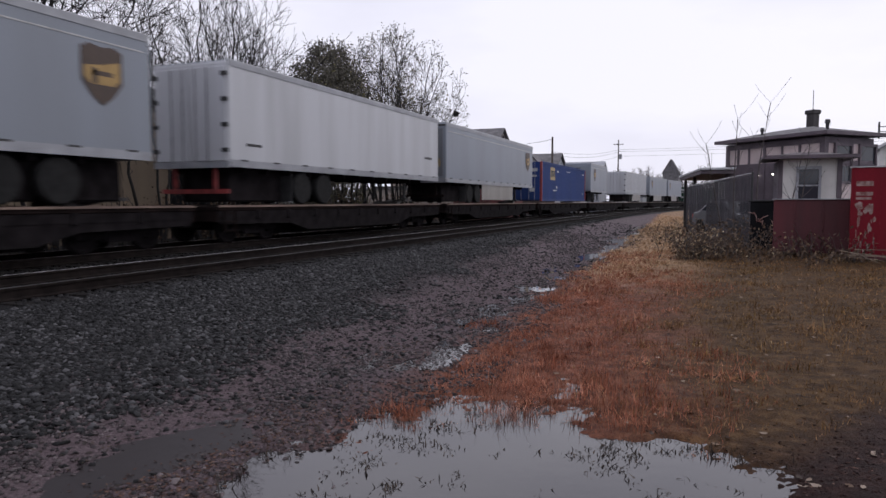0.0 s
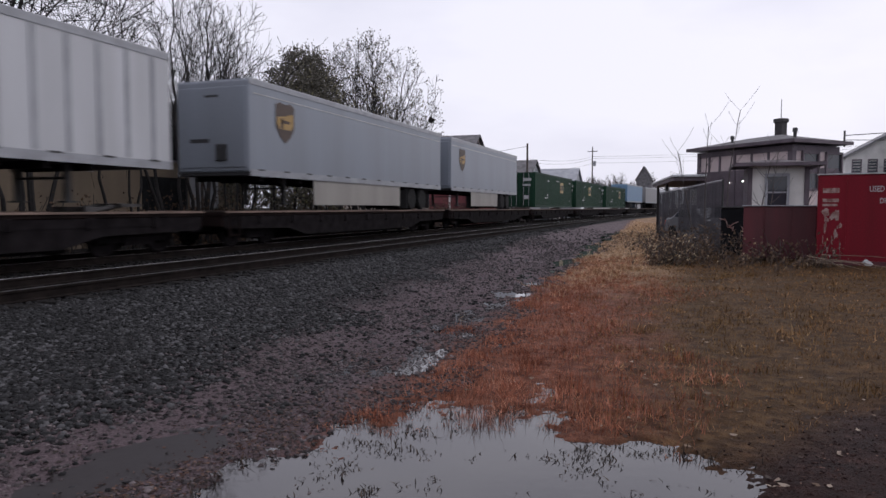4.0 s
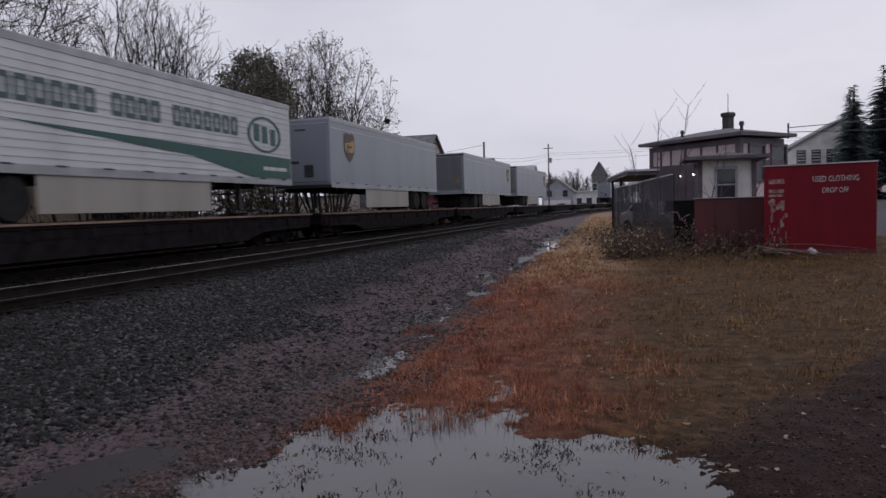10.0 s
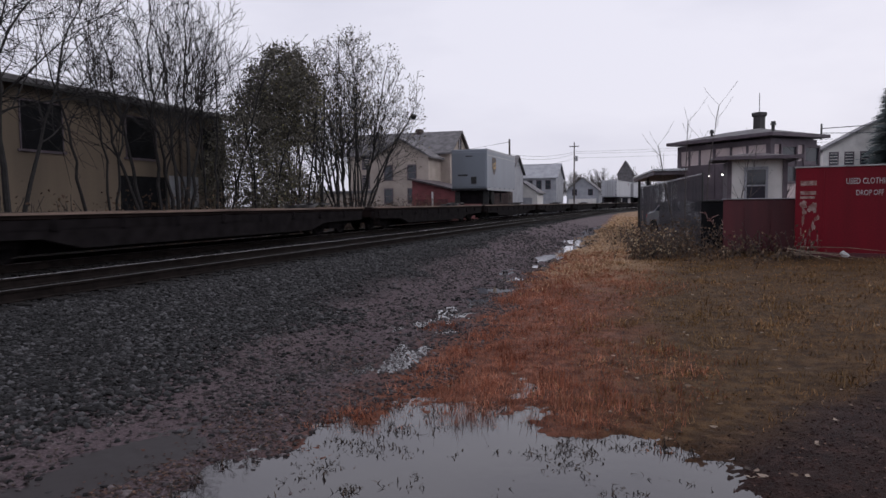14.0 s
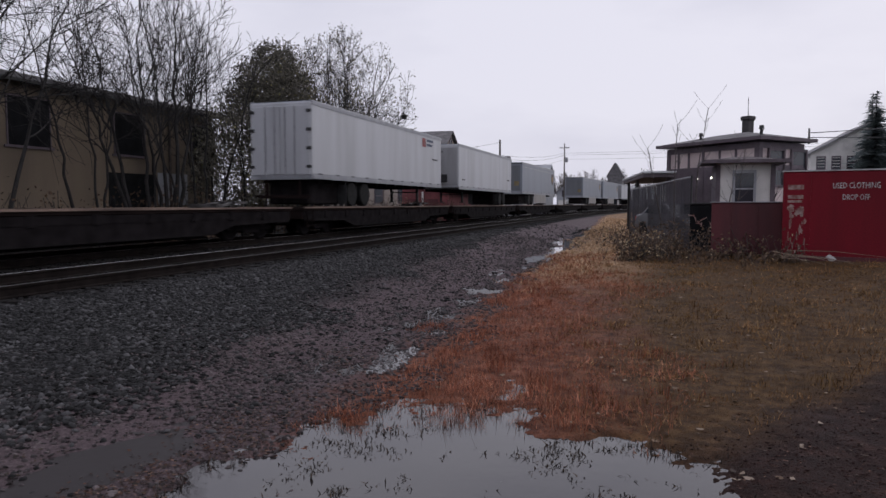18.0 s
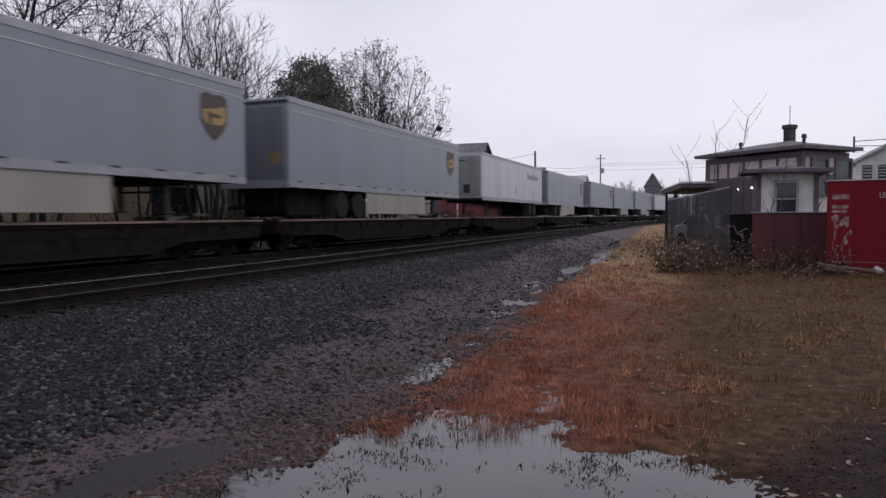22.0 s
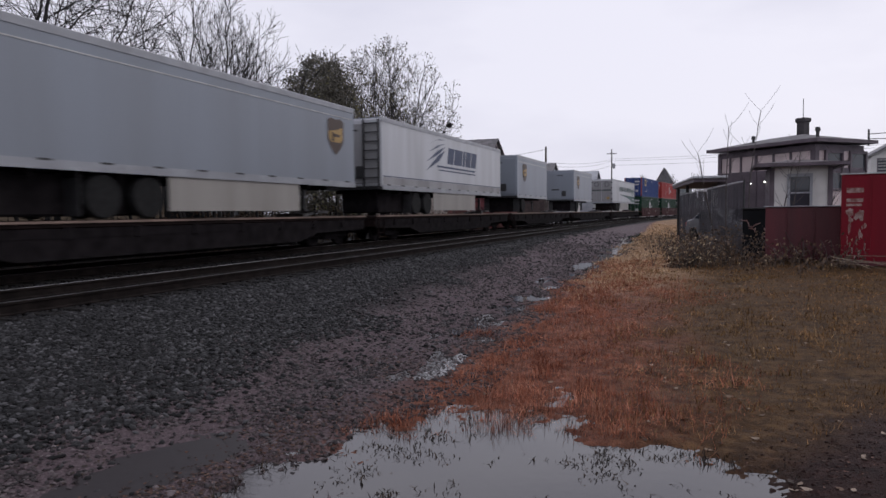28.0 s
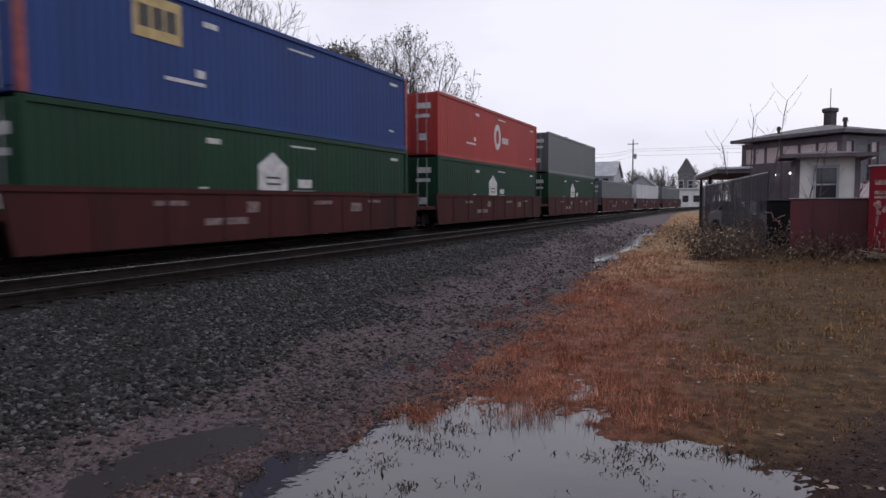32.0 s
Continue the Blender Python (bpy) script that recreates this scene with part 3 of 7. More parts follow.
def shield(parent, y, z, h=1.25, x=1.312):
    """A brown and gold shield on the side."""
    bm = bmesh.new()
    w = h * 0.42
    pts = [(y - w, z + h * 0.42), (y - w * 0.6, z + h * 0.5), (y, z + h * 0.46), (y + w * 0.6, z + h * 0.5), (y + w, z + h * 0.42), (y + w, z - h * 0.12), (y + w * 0.55, z - h * 0.36), (y, z - h * 0.52), (y - w * 0.55, z - h * 0.36), (y - w, z - h * 0.12)]
    prism(bm, pts, "x", x, x + 0.006)
    s = part("emblem", bm, "brown", parent, "brown and gold shield emblem")
    bm = bmesh.new()
    q = 0.86
    band = [(y - w * q, z + h * 0.12), (y, z + h * 0.17), (y + w * q, z + h * 0.26), (y + w * q, z - h * 0.06), (y + w * 0.6, z - h * 0.17), (y - w * 0.6, z - h * 0.17), (y - w * q, z - h * 0.06)]
    prism(bm, band, "x", x + 0.006, x + 0.010)
    part("emblem_band", bm, "gold", s, "gold band")
    bm = one((x + 0.010, x + 0.013, y - w * 0.5, y + w * 0.5, z - 0.02 * h, z + 0.06 * h), (x + 0.010, x + 0.013, y - w * 0.5, y - w * 0.25, z - 0.16 * h, z + 0.1 * h))
    part("emblem_mark", bm, "brown", s)


FLOOR, TOP = 2.09, 4.99


def trailer(u0, length, skin="white", lead="door", logo="", ribs="", skirt=True, wheels="", name="semi_trailer", label="", dirt=False):
    """A road trailer on the train. Its leading end is at y = -length / 2; lead: door (roll door or doors with rods) or nose."""
    c = u0 + length / 2
    h = length / 2
    ob = rolling(name, c, label, "trailer", "trailers on the train")
    bm = bevelled(-1.3, 1.3, -h, h, FLOOR + 0.12, TOP - 0.06, 0.05, 2)
    part("body", bm, skin, ob)
    for s in (1, -1):
        part("bottom_rail", one((min(s * 1.295, s * 1.318), max(s * 1.295, s * 1.318), -h + 0.03, h - 0.03, FLOOR, FLOOR + 0.20)), "alu", ob)
    part("floor_frame", one((-1.29, 1.29, -h + 0.05, h - 0.05, FLOOR + 0.02, FLOOR + 0.13)), "dark", ob)
    for s in (1, -1):
        bm = bmesh.new()
        prism(bm, [(s * 1.318, TOP - 0.20), (s * 1.318, TOP - 0.03), (s * 1.25, TOP), (s * 1.2, TOP), (s * 1.2, TOP - 0.20)], "y", -h + 0.02, h - 0.02)
        part("top_rail", bm, "alu", ob)
    bm = one((-1.2, 1.2, -h + 0.1, h - 0.1, TOP - 0.07, TOP - 0.02))
    part("roof", bm, "silver", ob)
    if logo == "line" or skin == "silver":
        part("trim_line", one((1.301, 1.312, -h + 0.2, h - 0.2, TOP - 0.46, TOP - 0.43)), "label", ob)
    # marker dashes along the bottom rail
    n = int(length / 1.35)
    dash = part("marker_strip", one((1.318, 1.325, -0.16, 0.16, FLOOR + 0.17, FLOOR + 0.215)), "dark", ob)
    dash.matrix_basis = pose(0, -h + 0.6, 0)
    for k in range(1, n):
        again(dash, ob, 0, -h + 0.6 + k * (length - 1.2) / (n - 1))
    if ribs == "posts":
        for k in range(int(length / 0.8)):
            y = -h + 0.5 + k * 0.8
            part("side_post", one((1.30, 1.326, y - 0.05, y + 0.05, FLOOR + 0.22, TOP - 0.22)), "alu", ob)
    if ribs == "lines":
        for k in range(13):
            z = FLOOR + 0.35 + k * 0.18
            part("side_flute", one((1.30, 1.315, -h + 0.08, h - 0.08, z, z + 0.055)), "white", ob)
    # the leading end
    if lead == "door":
        for s in (-1, 1):
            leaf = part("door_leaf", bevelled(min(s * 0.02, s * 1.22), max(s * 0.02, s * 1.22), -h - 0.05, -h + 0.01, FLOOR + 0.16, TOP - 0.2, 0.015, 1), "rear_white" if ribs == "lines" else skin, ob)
            for x in (0.22, 0.62):
                bm = bmesh.new()
                tube(bm, (s * x, -h - 0.075, FLOOR + 0.1), (s * x, -h - 0.075, TOP - 0.22), 0.022, n=6)
                part("lock_rod", bm, "galv", leaf)
            for k in range(4):
                z = FLOOR + 0.45 + k * 0.68
                part("hinge", one((min(s * 1.1, s * 1.31), max(s * 1.1, s * 1.31), -h - 0.08, -h - 0.04, z - 0.06, z + 0.06)), "dark", leaf)
        part("rear_sill", one((-1.29, 1.29, -h - 0.06, -h + 0.02, FLOOR - 0.02, FLOOR + 0.15)), "alu", ob)
        bm = one((-1.15, 1.15, -h + 0.08, -h + 0.16, FLOOR - 0.72, FLOOR - 0.6), (-0.75, -0.65, -h + 0.08, -h + 0.16, FLOOR - 0.6, FLOOR), (0.65, 0.75, -h + 0.08, -h + 0.16, FLOOR - 0.6, FLOOR))
        part("bumper_guard", bm, "redpaint" if dirt else "deck", ob)
    elif lead == "roll":
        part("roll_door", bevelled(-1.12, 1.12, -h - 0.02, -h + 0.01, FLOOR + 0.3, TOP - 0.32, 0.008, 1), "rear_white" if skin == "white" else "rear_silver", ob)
        part("door_header", one((-1.27, 1.27, -h - 0.04, -h + 0.01, TOP - 0.2, TOP - 0.12)), "dark", ob)
        part("rear_sill", one((-1.29, 1.29, -h - 0.06, -h + 0.02, FLOOR - 0.02, FLOOR + 0.22)), "alu", ob)
        part("door_decal", one((0.55, 1.0, -h - 0.026, -h - 0.02, FLOOR + 0.75, FLOOR + 1.15)), "dullgold", ob, "faded yellow decal")
        part("bumper_guard", one((-1.15, 1.15, -h + 0.08, -h + 0.16, FLOOR - 0.72, FLOOR - 0.6), (-0.75, -0.65, -h + 0.08, -h + 0.16, FLOOR - 0.6, FLOOR), (0.65, 0.75, -h + 0.08, -h + 0.16, FLOOR - 0.6, FLOOR)), "deck", ob)
    else:
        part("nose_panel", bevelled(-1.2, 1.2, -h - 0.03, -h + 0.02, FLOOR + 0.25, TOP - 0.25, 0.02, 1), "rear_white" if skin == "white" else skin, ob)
        part("hose_box", bevelled(0.15, 0.55, -h - 0.09, -h - 0.02, FLOOR + 0.45, FLOOR + 0.95, 0.02, 1), "dark", ob)
        part("name_plate", one((-0.8, -0.1, -h - 0.036, -h - 0.03, FLOOR + 1.0, FLOOR + 1.12)), "dark", ob)
        part("marker_lamp", one((-0.25, 0.25, -h - 0.036, -h - 0.03, TOP - 0.55, TOP - 0.48)), "dark", ob)
    # running gear
    wheels = wheels or ("tail" if lead == "nose" and length > 10 else "lead")
    wy = h - 3.0 if wheels == "tail" else -h + (4.25 if length > 10 else 1.9)
    for dy in ((-0.65, 0.65) if length > 10 else (0.0,)):
        for s in (-1, 1):
            wheel_parts(ob, s * 1.08, wy + dy, FLOOR - 0.52, 0.5)
        bm = bmesh.new()
        tube(bm, (-1.0, wy + dy, FLOOR - 0.52), (1.0, wy + dy, FLOOR - 0.52), 0.07)
        part("axle", bm, "under", ob)
    part("slider_frame", one((-0.6, -0.45, wy - 1.3, wy + 1.3, FLOOR - 0.35, FLOOR), (0.45, 0.6, wy - 1.3, wy + 1.3, FLOOR - 0.35, FLOOR)), "under", ob)
    part("bogie_frame", bevelled(-0.85, 0.85, *((-h + 0.5, wy + 1.15) if wheels == "lead" else (wy - 1.5, h - 0.5)), FLOOR - 0.95, FLOOR - 0.02, 0.05, 1), "under", ob)
    member = part("cross_member", one((-1.2, 1.2, -h + 0.7, -h + 0.8, FLOOR - 0.14, FLOOR + 0.02)), "under", ob)
    for k in range(1, int((length - 1.2) / 1.1)):
        again(member, ob, y=k * 1.1)
    for x in (0.8, -1.25):
        part("mud_flap", one((x, x + 0.45, wy - 1.32, wy - 1.3, FLOOR - 0.95, FLOOR - 0.05)), "dark", ob)
    ly = h - 2.6 if wheels == "lead" else -h + 2.6
    bm = bmesh.new()
    for s in (-1, 1):
        box(bm, s * 0.75 - 0.06, s * 0.75 + 0.06, ly - 0.06, ly + 0.06, FLOOR - 0.8, FLOOR)
        box(bm, s * 0.75 - 0.14, s * 0.75 + 0.14, ly - 0.14, ly + 0.14, FLOOR - 0.84, FLOOR - 0.8)
    tube(bm, (-0.75, ly, FLOOR - 0.3), (0.75, ly, FLOOR - 0.3), 0.03, n=6)
    part("landing_gear", bm, "dark", ob)
    if skirt and length > 10:
        part("side_skirt", bevelled(1.24, 1.27, *((-h + 5.45, min(-h + 11.5, h - 3.6)) if wheels == "lead" else (-h + 3.7, h - 5.2)), FLOOR - 0.85, FLOOR + 0.02, 0.008, 1), "skirt", ob, "cream side skirt")
    # emblems and lettering as plain bars
    if logo == "shield_tail":
        shield(ob, h - 1.35, FLOOR + 1.75)
    elif logo == "shield_lead":
        shield(ob, -h + 1.9, FLOOR + 1.75)
    elif logo == "bars_tail":
        for k, (z, w) in enumerate(((2.45, 1.1), (2.22, 0.9))):
            part("lettering", one((1.312, 1.316, h - 2.6, h - 2.6 + w, FLOOR + z, FLOOR + z + 0.13)), "navy", ob)
        part("lettering", one((1.312, 1.316, h - 3.3, h - 2.75, FLOOR + 2.15, FLOOR + 2.6)), "redpaint", ob)
        part("lettering", one((1.312, 1.316, h - 1.7, h - 0.7, FLOOR + 1.5, FLOOR + 1.58)), "dark", ob)
    elif logo == "word":
        bm = bmesh.new()
        y = h - 5.0
        for k, w in enumerate((0.30, 0.16, 0.08, 0.24, 0.08, 0.24, 0.32, 0.15, 0.24, 0.28, 0.22)):
            z = FLOOR + 1.78
            box(bm, 1.302, 1.306, y, y + w * 0.9, z, z + (0.52 if k in (0, 6) else 0.34))
            y += w + 0.11
        part("lettering", bm, "slate", ob)
        for y, z in ((h - 8.3, 0.55), (h - 3.2, 0.35)):
            bm = bmesh.new()
            prism(bm, [(y - 0.28, FLOOR + z + 0.3), (y, FLOOR + z + 0.65), (y + 0.28, FLOOR + z + 0.3), (y, FLOOR + z - 0.05)], "x", 1.302, 1.306)
            part("placard", bm, "alu", ob)
    elif logo == "express":
        y, z = -h + 4.55, FLOOR + 1.50
        for group in (6, 4, 7):
            for k in range(group):
                part("lettering", one((1.317, 1.321, y, y + 0.12, z, z + 0.56), (1.317, 1.321, y + 0.24, y + 0.36, z, z + 0.56), (1.317, 1.321, y + 0.12, y + 0.24, z + 0.44, z + 0.56), (1.317, 1.321, y + 0.12, y + 0.24, z, z + 0.12)), "tealgrey", ob)
                y += 0.45
            y += 0.42
        for x in (-0.62, 0.62):
            bm = bmesh.new()
            for k in range(20):
                a0, a1 = 2 * math.pi * k / 20, 2 * math.pi * (k + 1) / 20
                prism(bm, [(x + r * math.cos(a), FLOOR + 2.25 + r * math.sin(a)) for r, a in ((0.3, a0), (0.3, a1), (0.24, a1), (0.24, a0))], "y", -h - 0.056, -h - 0.05)
            part("door_emblem", bm, "slate", ob, "faint ring emblem on the door")
            part("door_band", one((x - 0.58, x + 0.58, -h - 0.056, -h - 0.05, FLOOR + 1.45, FLOOR + 1.65)), "slate", ob)
        part("door_placard", one((0.55, 0.95, -h - 0.06, -h - 0.05, FLOOR + 0.45, FLOOR + 0.75)), "gold", ob, "yellow placard")
        bm = bmesh.new()
        cy, cz = h - 1.75, FLOOR + 1.66
        for k in range(24):
            a0, a1 = 2 * math.pi * k / 24, 2 * math.pi * (k + 1) / 24
            prism(bm, [(cy + 1.05 * math.cos(a0), cz + 0.6 * math.sin(a0)), (cy + 1.05 * math.cos(a1), cz + 0.6 * math.sin(a1)), (cy + 0.9 * math.cos(a1), cz + 0.52 * math.sin(a1)), (cy + 0.9 * math.cos(a0), cz + 0.52 * math.sin(a0))], "x", 1.317, 1.322)
        for k in (-0.5, 0.0, 0.5):
            box(bm, 1.317, 1.322, cy + k - 0.16, cy + k + 0.16, cz - 0.28 - 0.1 * k, cz + 0.28 - 0.1 * k)
        part("emblem", bm, "teal", ob, "dark ring emblem")
        bm = bmesh.new()
        prism(bm, [(h - 11.8, FLOOR + 1.12), (h - 0.1, FLOOR + 0.95), (h - 0.1, FLOOR + 0.22), (h - 2.6, FLOOR + 0.22), (h - 5.6, FLOOR + 0.72)], "x", 1.317, 1.320)
        part("stripe", bm, "teal", ob, "swooping dark teal stripe")
        part("lettering", one((1.320, 1.323, h - 1.9, h - 0.4, FLOOR + 0.48, FLOOR + 0.60)), "label", ob)
    elif logo == "swoosh":
        bm = bmesh.new()
        y0 = -0.95
        for k, w in enumerate((0.82, 1.15, 0.34, 0.78, 0.8)):
            z = FLOOR + 1.45
            prism(bm, [(y0, z), (y0 + w, z), (y0 + w + 0.2, z + 0.8), (y0 + 0.2, z + 0.8)], "x", 1.302, 1.307)
            y0 += w + 0.11
        box(bm, 1.302, 1.307, -2.3, 3.3, FLOOR + 1.22, FLOOR + 1.31)
        box(bm, 1.302, 1.307, -2.1, 3.3, FLOOR + 1.06, FLOOR + 1.12)
        for k in range(4):
            prism(bm, [(-3.6 + k * 0.1, FLOOR + 1.0 + k * 0.42), (-1.95, FLOOR + 1.55 + k * 0.34), (-1.2, FLOOR + 2.1 + k * 0.16), (-2.2, FLOOR + 1.75 + k * 0.25)], "x", 1.302, 1.305)
        part("lettering", bm, "navy", ob)
        part("stripe", one((1.302, 1.306, -h + 0.1, h - 0.1, FLOOR + 0.52, FLOOR + 0.56)), "navy", ob)
        part("lower_panel", one((1.300, 1.3035, -h + 0.1, h - 0.1, FLOOR + 0.21, FLOOR + 0.51)), "rear_white", ob, "grimy lower panel")
        part("front_ladder", one(*[(0.55, 1.2, -h - 0.12, -h - 0.08, FLOOR + 0.1 + 0.36 * k, FLOOR + 0.14 + 0.36 * k) for k in range(8)], (0.5, 0.56, -h - 0.12, -h - 0.04, FLOOR, TOP - 0.1), (1.18, 1.24, -h - 0.12, -h - 0.04, FLOOR, TOP - 0.1)), "dark", ob)
    elif logo == "small":
        part("lettering", one((1.302, 1.306, h - 1.6, h - 0.8, FLOOR + 0.95, FLOOR + 1.05)), "dark", ob)
        part("lettering", one((1.302, 1.306, -h + 0.7, -h + 1.4, FLOOR + 0.6, FLOOR + 0.68)), "dark", ob)
    return ob


def container(u0, length, z0, height_m, skin, mark="", end="", label="", plate=5.9):
    """A corrugated container; z0: its floor above the rails."""
    h = length / 2
    ob = rolling("shipping_container", u0 + h, label, "container", "containers on the train")
    part("body", bevelled(-1.24, 1.24, -h + 0.04, h - 0.04, z0 + 0.04, z0 + height_m - 0.04, 0.02, 1), skin, ob)
    # corrugations on the near side
    n = int((length - 0.6) / 0.28)
    bm = bmesh.new()
    for k in range(n):
        y = -h + 0.34 + k * 0.28
        prism(bm, [(1.238, y), (1.262, y + 0.06), (1.262, y + 0.13), (1.238, y + 0.19)], "z", z0 + 0.17, z0 + height_m - 0.15)
    part("corrugation", bm, skin, ob)
    for s in (-1, 1):
        for y in (-h, h - 0.16):
            part("corner_post", bevelled(min(s * 1.14, s * 1.3), max(s * 1.14, s * 1.3), y, y + 0.16, z0, z0 + height_m, 0.015, 1), skin if end != "red" else "redpaint", ob)
        part("bottom_rail", one((min(s * 1.22, s * 1.3), max(s * 1.22, s * 1.3), -h + 0.16, h - 0.16, z0, z0 + 0.16)), skin, ob)
        part("top_rail", one((min(s * 1.22, s * 1.3), max(s * 1.22, s * 1.3), -h + 0.16, h - 0.16, z0 + height_m - 0.13, z0 + height_m)), skin, ob)
    for s in (-1, 1):
        leaf = part("door_leaf", bevelled(min(s * 0.02, s * 1.12), max(s * 0.02, s * 1.12), -h - 0.0, -h + 0.05, z0 + 0.14, z0 + height_m - 0.12, 0.01, 1), skin, ob)
        for x in (0.3, 0.75):
            bm = bmesh.new()
            tube(bm, (s * x, -h - 0.03, z0 + 0.1), (s * x, -h - 0.03, z0 + height_m - 0.1), 0.02, n=6)
            part("lock_rod", bm, "galv", leaf)
    for x0, x1, za, zb in ((0.25, 0.95, height_m - 0.75, height_m - 0.5), (0.2, 0.9, height_m - 1.15, height_m - 1.0), (0.35, 0.75, 0.7, 1.0)):
        part("door_label", one((x0, x1, -h - 0.012, -h - 0.002, z0 + za, z0 + zb)), "label", ob)
    if mark:
        for y, z, w, g in ((-h + 4.9, 2.3, 0.5, 0.14), (-h + 3.6, 0.8, 1.3, 0.09), (h - 1.4, 2.4, 0.6, 0.10), (h - 1.5, 0.62, 0.35, 0.08), (0.3, 2.45, 1.3, 0.06), (-h + 4.6, 1.0, 0.3, 0.2)):
            part("lettering", one((1.262, 1.267, y, y + w, z0 + z, z0 + z + g)), "label", ob)
    if mark in ("square", "bluesquare"):
        y, z = (h - plate, z0 + 1.4) if mark == "square" else (-h + 2.7, z0 + 1.65)
        sq = part("emblem", one((1.262, 1.268, y, y + 1.45, z, z + 0.98)), "yellow", ob, "yellow square emblem with dark letters drawn as bars")
        for k in range(3):
            part("emblem_mark", one((1.268, 1.272, y + 0.16 + 0.4 * k, y + 0.48 + 0.4 * k, z + 0.24, z + 0.74)), "dark", sq)
    if mark == "house":
        bm = bmesh.new()
        y, z = -h + 6.9, z0 + 1.0
        prism(bm, [(y, z), (y + 1.35, z), (y + 1.35, z + 0.85), (y + 0.68, z + 1.25), (y, z + 0.85)], "x", 1.262, 1.267)
        e = part("emblem", bm, "label", ob, "white gabled emblem")
        part("emblem_mark", one((1.267, 1.271, y + 0.35, y + 1.0, z + 0.3, z + 0.36), (1.267, 1.271, y + 0.35, y + 1.0, z + 0.48, z + 0.54)), "dark", e)
        part("lettering", one((1.262, 1.267, y + 1.6, y + 2.8, z, z + 0.16), (1.262, 1.267, y + 1.9, y + 2.6, z + 0.24, z + 0.5)), "label", ob)
    if mark == "ring":
        bm = bmesh.new()
        cy, cz = 0.2, z0 + 1.5
        for k in range(20):
            a0, a1 = 2 * math.pi * k / 20, 2 * math.pi * (k + 1) / 20
            prism(bm, [(cy + 0.55 * math.cos(a0), cz + 0.7 * math.sin(a0)), (cy + 0.55 * math.cos(a1), cz + 0.7 * math.sin(a1)), (cy + 0.28 * math.cos(a1), cz + 0.4 * math.sin(a1)), (cy + 0.28 * math.cos(a0), cz + 0.4 * math.sin(a0))], "x", 1.262, 1.267)
        part("emblem", bm, "label", ob, "white oval ring emblem")
        part("lettering", one(*[(1.262, 1.267, cy + 0.8 + 0.3 * k, cy + 1.0 + 0.3 * k, cz - 0.3, cz + 0.05) for k in range(4)]), "label", ob)
    return ob


def bogie(parent, y):
    """A two-axle truck under a car."""
    b = part("bogie", one((-0.95, -0.85, y - 1.2, y + 1.2, 0.32, 0.56), (0.85, 0.95, y - 1.2, y + 1.2, 0.32, 0.56), (-0.9, 0.9, y - 0.2, y + 0.2, 0.4, 0.75), (0.8, 1.0, y - 0.45, y + 0.45, 0.24, 0.62)), "under", parent)
    for dy in (-0.88, 0.88):
        for s in (-1, 1):
            bm = bmesh.new()
            lathe(bm, [(-0.065, 0.2), (-0.065, 0.44), (-0.03, 0.455), (0.03, 0.42), (0.06, 0.42), (0.065, 0.36), (0.03, 0.33), (0.03, 0.16), (0.065, 0.12)], (s * 0.7535, y + dy, 0.42), n=20)
            part("wheel", bm, "under", b)
        bm = bmesh.new()
        tube(bm, (-0.98, y + dy, 0.42), (0.98, y + dy, 0.42), 0.08)
        part("axle", bm, "under", b)


